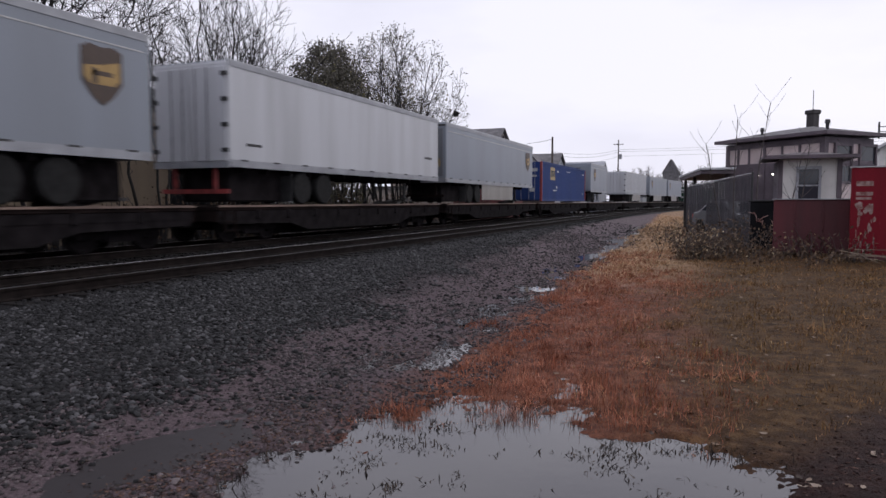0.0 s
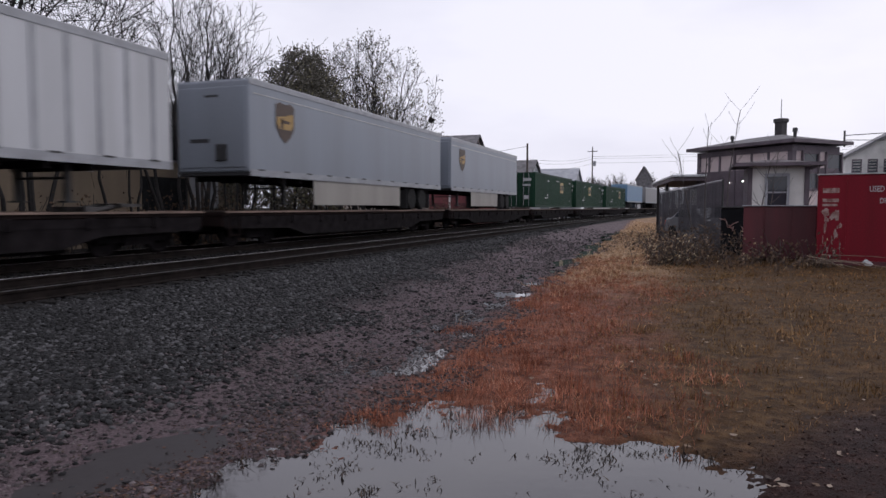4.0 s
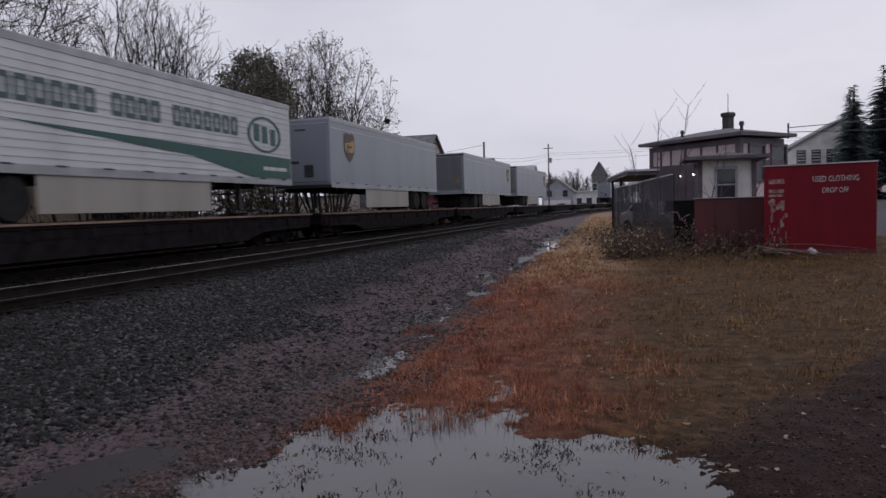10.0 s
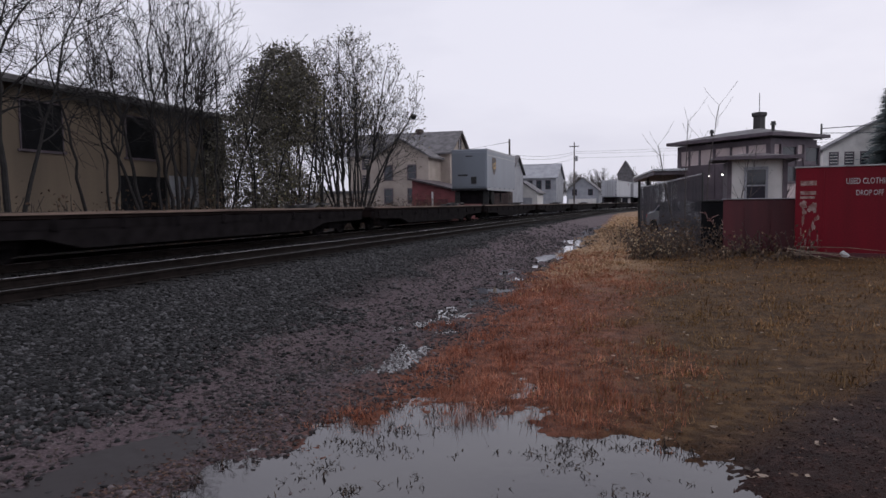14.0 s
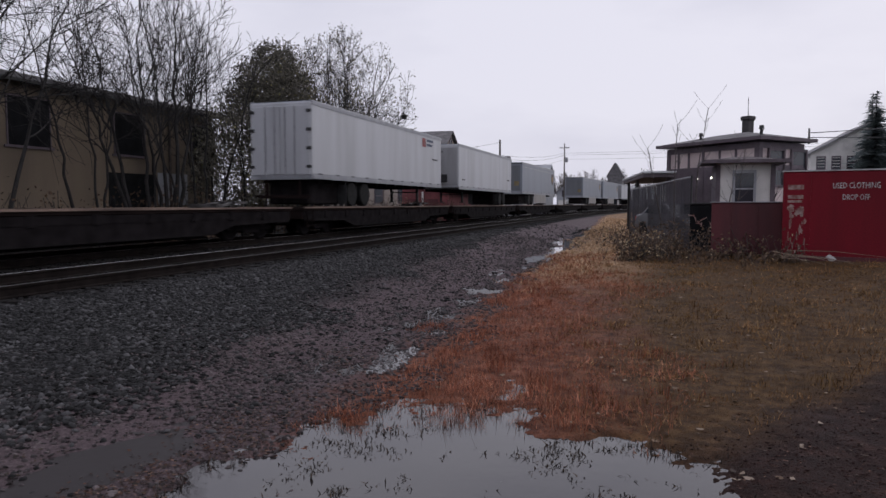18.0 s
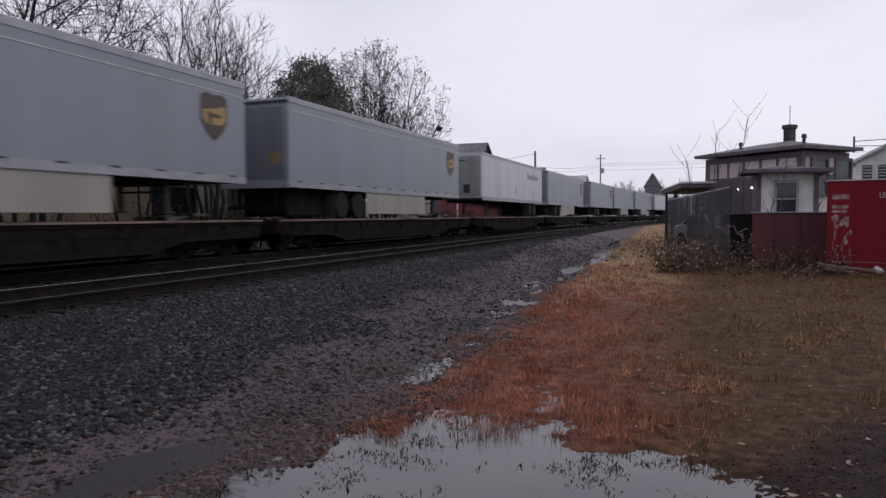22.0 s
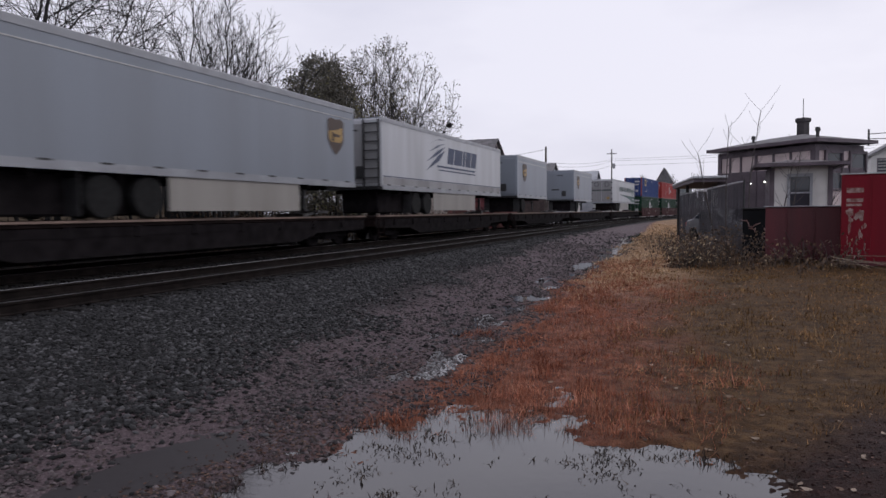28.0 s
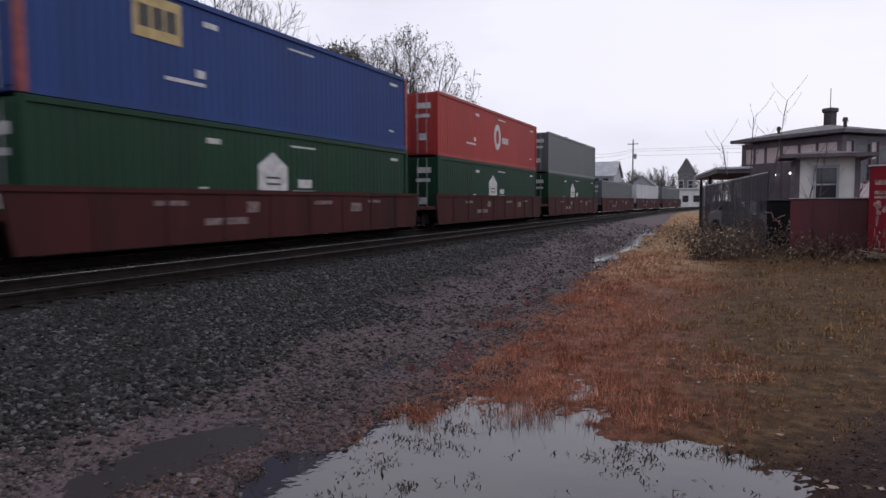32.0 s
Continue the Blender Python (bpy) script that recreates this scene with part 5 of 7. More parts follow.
for k in range(10):
    p = way[2 + k % 3] + Vector((rng.uniform(-0.1, 0.1), rng.uniform(-0.1, 0.1), 0))
    q = p + Vector((rng.uniform(-0.5, 0.4), rng.uniform(-0.5, 0.5), rng.uniform(0.3, 0.9)))
    mesh_of([(p, q, 0.012, 0.008, 3)], "twig", "bark", nest)


def conifer(x, y, h, seed, z):
    rng = random.Random(seed)
    ob = thing("spruce_tree", pose(x, y, z), "tall dark spruce with drooping layered boughs", "tree", "spruces")
    bm = bmesh.new()
    tube(bm, (0, 0, -0.3), (0, 0, h), 0.25, 0.02, 7)
    part("trunk", bm, "bark", ob)
    verts, faces = [], []
    zz = h * 0.06
    while zz < h:
        f = 1 - zz / h
        reach = (0.4 + f * h * 0.30) * rng.uniform(0.75, 1.15)
        for k in range(16 if f > 0.2 else 9):
            a = rng.uniform(0, 6.283)
            r = reach * rng.uniform(0.45, 1.15)
            zb = zz + rng.uniform(-0.035, 0.035) * h * (0.3 + f)
            sag = rng.uniform(0.15, 0.5)
            for j in range(7):
                t = (j + 0.5) / 7
                for s in (-1, 1):
                    b = len(verts)
                    c = Vector((math.cos(a) * r * t, math.sin(a) * r * t, min(zb, h - 0.1) - r * t * t * sag + 0.12 * r * t))
                    o = Vector((math.cos(a + s * 1.0), math.sin(a + s * 1.0), -0.35)) * (r * 0.34 * (1.15 - t))
                    w = Vector((math.cos(a), math.sin(a), 0)) * r * 0.12
                    verts += [tuple(c - w), tuple(c + w), tuple(c + o * rng.uniform(0.8, 1.2))]
                    faces.append((b, b + 1, b + 2))
        zz += h * 0.018
    o = raw("crown", verts, faces, "needle")
    o.parent = ob
    return ob


for x, y, h, seed in ((19.7, 77, 10.9, 51), (22.4, 77.5, 12.7, 52), (26.0, 78.5, 15.0, 53), (21.2, 77.6, 6.5, 63), (24.2, 76.5, 7.5, 64), (27.6, 76.2, 7.0, 65), (33.0, 82.5, 9.0, 66), (37.5, 83.0, 9.5, 67), (30.6, 90, 17.0, 54), (34.5, 88, 15.5, 55), (26.5, 92, 12.0, 56), (39, 92, 14.5, 57), (22.6, 90, 12.5, 58), (29.6, 82.5, 15.4, 59), (32.6, 94, 16.0, 60), (36.6, 86, 15.0, 61), (43, 90, 15, 62)):
    conifer(x, y, h, seed, 1.9)

# ---- buildings ----
def window(parent, x, y, z, w, h, face="y-", frame="whitewall", depth=0.1, sash=True):
    """A window standing proud of a wall: frame round dark glass. face: the side of the house it looks out of."""
    def put(a0, a1, b0, b1, d0, d1):
        # a along the wall, b up, d outward
        if face == "y-":
            return (x + a0, x + a1, y - d1, y - d0, z + b0, z + b1)
        return (x + d0, x + d1, y + a0, y + a1, z + b0, z + b1)
    f = part("window", one(put(-w / 2 - 0.09, w / 2 + 0.09, -0.09, 0.0, 0, depth), put(-w / 2 - 0.09, w / 2 + 0.09, h, h + 0.12, 0, depth), put(-w / 2 - 0.09, -w / 2, 0, h, 0, depth), put(w / 2, w / 2 + 0.09, 0, h, 0, depth)), frame, parent)
    part("pane", one(put(-w / 2, w / 2, 0, h, 0.01, 0.03)), "glass", f)
    if sash:
        part("sash_bar", one(put(-w / 2, w / 2, h * 0.5 - 0.03, h * 0.5 + 0.03, 0.03, 0.06)), frame, f)
    return f


def siding(parent, x0, x1, y0, y1, z0, z1, material, step=0.2, faces=("y-", "x+")):
    """Lapped boards on the two seen walls, each row a part."""
    n = int((z1 - z0) / step)
    for k in range(n):
        z = z0 + k * step
        bm = bmesh.new()
        if "y-" in faces:
            prism(bm, [(y0 - 0.035, z), (y0, z), (y0, z + step), (y0 - 0.008, z + step)], "x", x0, x1)
        if "x+" in faces:
            prism(bm, [(x1 + 0.035, z), (x1, z), (x1, z + step), (x1 + 0.008, z + step)], "y", y0, y1)
        part("clapboard", bm, material, parent)


def gable_roof(parent, x0, x1, y0, y1, ze, zr, along, material="roof", over=0.35):
    """A pitched roof slab, ridge along x or y."""
    t = 0.16
    bm = bmesh.new()
    if along == "x":
        c = (y0 + y1) / 2
        k = (zr - ze) / (c - y0)
        for s in (-1, 1):
            e = c + s * (c - y0 + over)
            prism(bm, [(e, ze - k * over), (c, zr), (c, zr + t), (e, ze - k * over + t)], "x", x0 - over, x1 + over)
    else:
        c = (x0 + x1) / 2
        k = (zr - ze) / (c - x0)
        for s in (-1, 1):
            e = c + s * (c - x0 + over)
            prism(bm, [(e, ze - k * over), (c, zr), (c, zr + t), (e, ze - k * over + t)], "y", y0 - over, y1 + over)
    return part("roof", bm, material, parent)


def house(name, x0, x1, y0, y1, z0, ze, zr, along, wall, label, roof="roof", boards=0.0):
    ob = thing(name, pose(0, 0, 0), label, "house", "houses beyond the track")
    bm = one((x0, x1, y0, y1, z0, ze))
    if along == "x":
        prism(bm, [(y0, ze), (y1, ze), ((y0 + y1) / 2, zr)], "x", x0 + 0.01, x1 - 0.01)
    else:
        prism(bm, [(x0, ze), (x1, ze), ((x0 + x1) / 2, zr)], "y", y0 + 0.01, y1 - 0.01)
    part("wall", bm, wall, ob)
    gable_roof(ob, x0, x1, y0, y1, ze, zr, along, roof)
    if boards:
        siding(ob, x0, x1, y0, y1, z0, ze, wall, boards)
    return ob


# tan works building behind the trees
works = thing("works_building", pose(0, 0, 0), "long two-storey tan building with boarded dark windows behind trees", "building")
part("wall", one((-36, -24, -40, 32.6, -0.2, 6.55)), "tanwall", works)
part("roof", bevelled(-36.4, -23.6, -40.4, 33.0, 6.55, 6.8, 0.04, 1), "roof", works)
part("gutter", one((-23.62, -23.5, -40.4, 33.0, 6.45, 6.57)), "dark", works)
for k in range(9):
    y = 31.8 - 5.4 * k
    for z, h in ((4.05, 1.95),):
        f = part("window", one((-24.0, -23.93, y - 1.12, y + 1.12, z - 0.1, z), (-24.0, -23.95, y - 1.0, y - 0.95, z, z + h), (-24.0, -23.95, y + 0.95, y + 1.0, z, z + h), (-24.0, -23.95, y - 1.0, y + 1.0, z + h - 0.06, z + h)), "trim", works)
        part("pane", one((-24.0, -23.97, y - 0.95, y + 0.95, z, z + h - 0.06)), "darkwin", f)
part("loading_door", one((-24.0, -23.96, 25.0, 27.9, 0, 3.2)), "darkwin", works)
part("drain_pipe", one((-23.97, -23.87, 29.0, 29.1, 0, 6.5)), "pole", works)
part("wall_panel", one((-23.995, -23.965, 28.2, 30.4, 1.7, 3.3)), "greywall", works, "pale grey panel")

# cream gabled house with its red lean-to
h1 = house("gabled_house", -34.6, -22.6, 69.5, 76.5, 0, 7.3, 9.7, "x", "cream", "cream clapboard house with grey roof and dark windows", boards=0.28)
for z, ys in ((3.9, (71.0, 73.0, 75.0)), (5.9, (71.2, 74.8)), (7.7, (73.0,))):
    for y in ys:
        window(h1, -22.6, y, z, 0.7, 1.25, "x+", "trim", sash=True)
for z in (3.6, 5.7):
    for x in (-24.2, -25.6, -27.2, -30.0, -32.4):
        window(h1, x, 69.5, z, 0.75, 1.3, "y-", "trim")
part("chimney", one((-27.6, -27.0, 72.6, 73.2, 9.3, 10.2)), "brick", h1)
wing = part("wing", one((-29.5, -23.6, 65.5, 69.5, 0, 6.6)), "cream", h1)
part("back_wing", one((-37.5, -29.52, 66.5, 71.0, 0, 3.0)), "cream", h1)
part("back_roof", bevelled(-37.9, -29.5, 66.1, 71.4, 3.0, 3.25, 0.04, 1), "roof", h1)
bm = bmesh.new()
prism(bm, [(-29.9, 6.4), (-26.6, 8.4), (-23.2, 6.4), (-23.2, 6.58), (-26.6, 8.6), (-29.9, 6.58)], "y", 65.1, 69.6)
part("wing_roof", bm, "roof", h1)
bm = bmesh.new()
prism(bm, [(-29.5, 6.59), (-23.6, 6.59), (-26.6, 8.36)], "y", 65.5, 69.5)
part("wing_gable", bm, "cream", h1)
for x in (-28.0, -25.4):
    for z in (1.9, 4.3):
        window(h1, x, 65.5, z, 0.8, 1.4, "y-", "trim")
annex = thing("lean_to", pose(0, 0, 0), "red boarded lean-to with a dark sloping roof", "shed")
part("wall", one((-23.5, -18.9, 60.5, 68.4, 0, 2.9)), "redwall", annex)
bm = bmesh.new()
prism(bm, [(-23.58, 4.05), (-18.4, 2.85), (-18.4, 2.97), (-23.58, 4.2)], "y", 60.1, 68.4)
part("roof", bm, "redroof", annex)
bm = bmesh.new()
prism(bm, [(-23.5, 2.9), (-19.0, 2.9), (-23.5, 3.98)], "y", 60.6, 68.3)
part("gable_wall", bm, "redwall", annex)
for x in (-22.4, -20.4):
    part("door", one((x - 0.5, x + 0.5, 60.44, 60.5, 0.1, 2.2)), "bindark", annex)
part("corner_board", one((-21.5, -21.34, 60.42, 60.5, 0, 2.9)), "whitewall", annex)

# dark-roofed house with white bays
h2 = house("bay_house", -30.0, -21.8, 95, 103, 0, 6.2, 8.6, "x", "greywall", "two-storey house with white bay gables and slate roof", boards=0)
part("brick_storey", one((-29.6, -21.6, 94.2, 95.0, 0, 4.1)), "brick", h2)
for cx, w in ((-27.9, 2.0), (-24.9, 3.0)):
    bm = one((cx - w / 2, cx + w / 2, 94.0, 95.0, 4.2, 6.4))
    if w > 2.5:
        prism(bm, [(cx - w / 2, 6.4), (cx + w / 2, 6.4), (cx, 8.0)], "y", 94.0, 95.0)
    part("bay", bm, "whitewall", h2)
    for dx in ((-0.7, 0.7) if w > 2.5 else (0.0,)):
        window(h2, cx + dx, 94.0, 4.7, 0.85, 1.3, "y-", "dark")
bm = bmesh.new()
prism(bm, [(-26.9, 6.3), (-24.9, 8.2), (-22.9, 6.3), (-22.9, 6.5), (-24.9, 8.45), (-26.9, 6.5)], "y", 93.7, 98.0)
part("bay_roof", bm, "roof", h2)
part("shutter", one((-22.9, -22.3, 93.93, 94.0, 4.7, 6.1)), "darkwin", h2)
window(h2, -22.3, 95, 4.6, 0.8, 1.4, "y-", "whitewall")
part("chimney", one((-31.2, -30.2, 97, 98, 0, 8.6)), "brick", h2)

# grey house and its small gabled garage
h3 = house("grey_house", -26.5, -19.2, 118, 126, 0, 6.2, 8.6, "x", "greywall", "pale grey two-storey house with a shingle roof", roof="greywall")
for x in (-25.4, -23.8, -22.2, -20.6):
    window(h3, x, 118, 4.2, 0.8, 1.4, "y-", "trim")
cot = house("cottage", -22.1, -15.3, 150, 158, 0, 4.4, 7.1, "y", "greywall", "small grey gabled cottage with a pale ground floor")
part("porch", one((-21.6, -15.8, 149.2, 150, 0, 2.6)), "whitewall", cot)
for x in (-20.4, -17.0):
    window(cot, x, 150, 3.4, 0.9, 1.2, "y-", "trim")
gar = house("garage", -24.8, -19.8, 104, 109, 0, 3.4, 5.1, "y", "whitewall", "small white gabled garage")
part("door", one((-24.0, -20.6, 103.9, 104.0, 0, 2.6)), "greywall", gar)
sign_house = house("dark_gabled_house", -14.8, -10.8, 196, 205, 0, 9.8, 13.2, "y", "roof", "dark steep-gabled house far down the line")
for x in (-14.0, -11.6):
    window(sign_house, x, 196, 5.2, 1.2, 2.0, "y-", "whitewall")
low = thing("low_shed", pose(0, 0, 0), "low white trackside building with dark openings", "shed")
part("wall", one((-21, -5.5, 176, 182, 0, 4.6)), "whitewall", low)
part("roof", bevelled(-21.5, -5.0, 175.5, 182.5, 4.6, 4.9, 0.05, 1), "snowroof", low)
for x in (-19, -16.5, -14, -11.5, -9):
    window(low, x, 176, 1.6, 1.2, 1.4, "y-", "trim")

# white house among the spruces
h5 = house("white_house", 14.6, 25.0, 80, 88, 1.4, 7.0, 9.9, "y", "whitewall", "white two-storey house with pale roof and dark windows", roof="paleroof", boards=0.3)
for x in (15.6, 17.0, 18.4, 19.8, 21.2):
    for z in (2.6, 5.4):
        window(h5, x, 80, z, 0.7, 1.2, "y-", "trim")
h6 = house("low_house", 28.6, 37.0, 74, 80, 1.6, 4.6, 6.2, "x", "tan", "low beige building with an overhanging roof")
window(h6, 30.2, 74, 2.6, 1.2, 1.1, "y-", "whitewall")

# the old depot
depot = thing("depot", pose(3.95, 32.0, 0, 0, 0, 44.5), "old railway depot, pale siding, maroon trim, low hipped roof", "building")
W1, W2, ZE = 3.75, 6.15, 4.66
part("wall", one((0.45, W1 - 0.45, 0.45, W2 - 0.45, 0.1, ZE - 0.2)), "whitewall", depot)
bm = bmesh.new()
vs = [bm.verts.new(p) for p in ((0, 0, ZE), (W1, 0, ZE), (W1, W2, ZE), (0, W2, ZE), (1.75, 2.1, ZE + 0.44), (1.95, 4.1, ZE + 0.44))]
for f in ((0, 1, 5, 4), (1, 2, 5), (2, 3, 4, 5), (3, 0, 4), (3, 2, 1, 0)):
    bm.faces.new([vs[i] for i in f])
part("roof", bm, "roof", depot)
part("fascia", one((0.0, W1, 0.0, 0.06, ZE - 0.13, ZE + 0.02), (0.0, 0.06, 0.06, W2, ZE - 0.13, ZE + 0.02), (0.06, W1, 0.06, W2, ZE - 0.13, ZE - 0.05)), "trim", depot)
siding(depot, 0.45, W1 - 0.45, 0.45, W2 - 0.45, 1.0, ZE - 0.3, "pinkwall", 0.22, ("y-",))
for k in range(15):
    z = 1.0 + 0.22 * k
    bm = bmesh.new()
    prism(bm, [(0.415, z), (0.45, z), (0.45, z + 0.22), (0.442, z + 0.22)], "y", 0.45, W2 - 0.45)
    part("clapboard", bm, "pinkwall", depot)
part("belt_course", one((0.38, 0.45, 0.4, W2 - 0.4, 3.25, 3.5), (0.38, W1 - 0.4, 0.38, 0.45, 3.25, 3.5)), "trim", depot)
# dark maroon colour here carries the shade of the door zone
part("lower_wall", one((0.39, 0.43, 0.5, W2 - 0.5, 0.2, 3.25)), "trim", depot)
part("pilaster", one((0.36, 0.45, 3.4, 3.52, 0.2, ZE - 0.25)), "trim", depot)
part("end_post", one((0.36, 0.6, W2 - 0.6, W2 - 0.4, 0.1, ZE - 0.2)), "trim", depot)
# dark band put on the walls in place of the soffit's shade
part("frieze", one((0.37, 0.44, 0.37, W2 - 0.4, ZE - 0.45, ZE - 0.2), (0.44, W1 - 0.4, 0.37, 0.44, ZE - 0.45, ZE - 0.2)), "trim", depot, "broad dark band standing in for shade under the eaves")
for y in (1.6, 2.5, 4.35, 5.0):
    part("stile", one((0.375, 0.42, y - 0.05, y + 0.05, 3.5, ZE - 0.45)), "trim", depot)
for x in (1.5, 3.0):
    window(depot, x, 0.42, 2.6, 0.9, 1.5, "y-", "trim")
part("corner_post", one((0.36, 0.6, 0.36, 0.6, 0.1, ZE - 0.2)), "trim", depot)
for a, b, h, r in ((0.9, 0.7, 0.2, 0.1), (0.8, 4.0, 0.15, 0.09)):
    bm = bmesh.new()
    tube(bm, (a, b, ZE), (a, b, ZE + h + 0.2), r * 0.7, n=10)
    tube(bm, (a, b, ZE + h + 0.2), (a, b, ZE + h + 0.36), r * 1.2, r * 0.9, 10)
    part("vent_pipe", bm, "dark", depot)
chim = part("chimney", bevelled(1.96, 2.34, 2.26, 2.64, ZE, ZE + 1.2, 0.02, 1), "slatebrick", depot)
part("chimney_cap", bevelled(1.9, 2.4, 2.2, 2.7, ZE + 1.02, ZE + 1.22, 0.04, 1), "slatebrick", chim)
bm = bmesh.new()
tube(bm, (2.15, 2.45, ZE + 1.2), (2.15, 2.45, ZE + 2.1), 0.016, n=6)
part("aerial", bm, "dark", depot)
bm = bmesh.new()
tube(bm, (3.4, 0.2, ZE - 0.2), (3.4, 0.2, ZE + 0.5), 0.04, n=8)
part("service_mast", bm, "dark", depot)
# projecting bay
bay = thing("depot_bay", pose(-0.2, 0, 0), "projecting depot bay with white panels, sash window and maroon hipped roof", "building")
part("wall", one((2.25, 4.25, 28.9, 31.6, 0.2, 3.35)), "whitewall", bay)
bm = bmesh.new()
vs = [bm.verts.new(p) for p in ((1.65, 28.3, 3.42), (4.75, 28.3, 3.42), (4.75, 32.6, 3.42), (1.65, 32.6, 3.42), (2.9, 30.4, 3.68), (3.6, 30.4, 3.68))]
for f in ((0, 1, 5, 4), (1, 2, 5), (2, 3, 4, 5), (3, 0, 4), (3, 2, 1, 0)):
    bm.faces.new([vs[i] for i in f])
part("roof", bm, "redroof", bay)
part("fascia", one((1.63, 4.77, 28.26, 28.34, 3.33, 3.46), (1.63, 1.7, 28.34, 32.0, 3.33, 3.46), (4.7, 4.77, 28.34, 32.0, 3.33, 3.46)), "trim", bay)
for x in (2.25, 4.21):
    part("corner_board", one((x - 0.06, x + 0.1, 28.82, 28.9, 0.2, 3.3)), "trim", bay)
window(bay, 3.22, 28.9, 1.75, 0.66, 1.2, "y-", "greywall")
part("panel_edge", one((2.3, 4.2, 28.86, 28.9, 1.62, 1.7)), "trim", bay)
part("side_wall", one((2.21, 2.25, 29.0, 31.6, 0.2, 3.3)), "trim", bay)
# platform canopy
can = thing("platform_canopy", pose(-0.15, 38.2, 0, 0, 0, 8.0), "flat platform canopy with a pale roof edge on dark posts", "canopy")
part("roof", bevelled(-1.15, 1.3, -2.4, 9.0, 3.28, 3.40, 0.02, 1), "snowroof", can)
part("soffit", one((-1.1, 1.25, -2.3, 8.9, 3.1, 3.27)), "trim", can)
for y in (2.5, 7.5):
    part("post", one((-0.95, -0.8, y, y + 0.15, 0, 3.1)), "dark", can)
part("back_wall", one((1.0, 1.2, -1.6, 8.6, 0, 3.1)), "darkwin", can)
part("notice_panel", one((-0.2, 0.9, -1.68, -1.62, 1.9, 2.7)), "whitewall", can)
for x, y, z, rz in ((1.583, 34.9, 2.93, 44.5), (1.95, 31.0, 2.85, 0)):
    lamp = thing("wall_lamp", pose(x, y, z, 0, 0, rz), "small lit lamp under the depot eaves", "lamp", "depot lamps")
    bm = bmesh.new()
    lathe(bm, [(-0.02, 0.01), (-0.01, 0.024), (0.018, 0.028), (0.05, 0.014)], (0, 0, 0), "z", 12)
    part("bulb", bm, "glow", lamp)
    part("bracket", one((-0.02, 0.12, -0.02, 0.02, 0.05, 0.08)), "dark", lamp)

# ---- red bins and fence ----
cb = thing("clothing_bin", pose(5.52, 19.3, 0.30, 0, 0, -14.5), "large faded red steel clothing bin with white lettering", "donation bin")
BW, BH = 2.56, 2.3
part("body", bevelled(-BW, 0, 0, 1.9, 0, BH, 0.03, 2), "bin", cb)
part("roof_edge", one((-BW - 0.03, 0.03, -0.03, 0.04, BH + 0.003, BH + 0.035), (-BW - 0.03, 0.03, 0.04, 1.93, BH + 0.003, BH + 0.035)), "label", cb, "pale worn top edge")
part("corner_seam", one((-1.94, -1.9, -0.018, 0.0, 0.05, BH - 0.05)), "bin", cb)
part("base_rail", one((-BW, 0.0, -0.03, 0.0, 0.0, 0.12)), "bindark", cb)
rng = random.Random(61)
for z0, z1 in ((1.84, 1.96), (1.60, 1.69), (1.50, 1.56)):
    part("worn_sign_line", one((-2.44, -2.02 - rng.uniform(0, 0.1), -0.008, 0.004, z0, z1)), "chip", cb, "worn unreadable lettering")


def peeled(x, z, w, h):
    """A ragged patch of bare primer running down in drips."""
    n = 16
    pts = []
    for k in range(n):
        a = 2 * math.pi * k / n
        r = rng.uniform(0.45, 1.15)
        pts.append((x + w * math.cos(a) * r, z + h * math.sin(a) * (r if math.sin(a) > 0 else rng.uniform(0.6, 1.3))))
    bm = bmesh.new()
    prism(bm, pts, "y", -0.010, 0.004)
    part("peeled_patch", bm, "chip", cb, "peeled pale patch")


peeled(-2.36, 1.36, 0.09, 0.13)
peeled(-2.12, 1.3, 0.11, 0.18)
for k in range(20):
    z = rng.uniform(0.2, 1.3)
    peeled(rng.uniform(-2.46, -2.0), z, rng.uniform(0.018, 0.05) * (0.5 + z * 0.6), rng.uniform(0.05, 0.15))


def letters(body, size, parent, m, material, name="lettering"):
    c = bpy.data.curves.new(name, "FONT")
    c.body, c.size, c.align_x, c.extrude, c.resolution_u = body, size, "CENTER", 0.004, 2
    tmp = bpy.data.objects.new(name, c)
    scene.collection.objects.link(tmp)
    dg = bpy.context.evaluated_depsgraph_get()
    me = bpy.data.meshes.new_from_object(tmp.evaluated_get(dg))
    bpy.data.objects.remove(tmp)
    me.materials.clear()
    me.materials.append(M[material])
    ob = new(name, me)
    ob.parent = parent
    ob.matrix_basis = m
    return ob


NARROW = Matrix.Diagonal((0.70, 1.1, 1.0, 1.0))
letters("USED CLOTHING", 0.19, cb, pose(-0.9, -0.006, 1.86, 90) @ NARROW, "label")
letters("DROP OFF", 0.18, cb, pose(-0.9, -0.006, 1.57, 90) @ NARROW, "label")
bag = thing("torn_bag", pose(4.05, 19.1, 0.34), "crumpled white plastic bag against the bin", "litter")
bm = bmesh.new()
bmesh.ops.create_icosphere(bm, subdivisions=4, radius=0.07)
for v in bm.verts:
    v.co = Vector((v.co.x * 1.3, v.co.y * 0.5, v.co.z * 0.9)) * (1 + 1.1 * noise.noise(v.co * 16)) + Vector((0, 0, 0.08))
part("body", bm, "label", bag)
dd = thing("dumpster", pose(3.15, 21.6, 0.3, 0, 0, -8), "dull red steel dumpster behind the bin", "dumpster")
part("body", bevelled(-1.75, 0.15, 0, 1.8, 0, 1.5, 0.03, 2), "bindark", dd)
for x in (-1.2, -0.5):
    part("rib", bevelled(x - 0.03, x + 0.03, -0.02, 0.01, 0.1, 1.45, 0.008, 1), "bindark", dd)
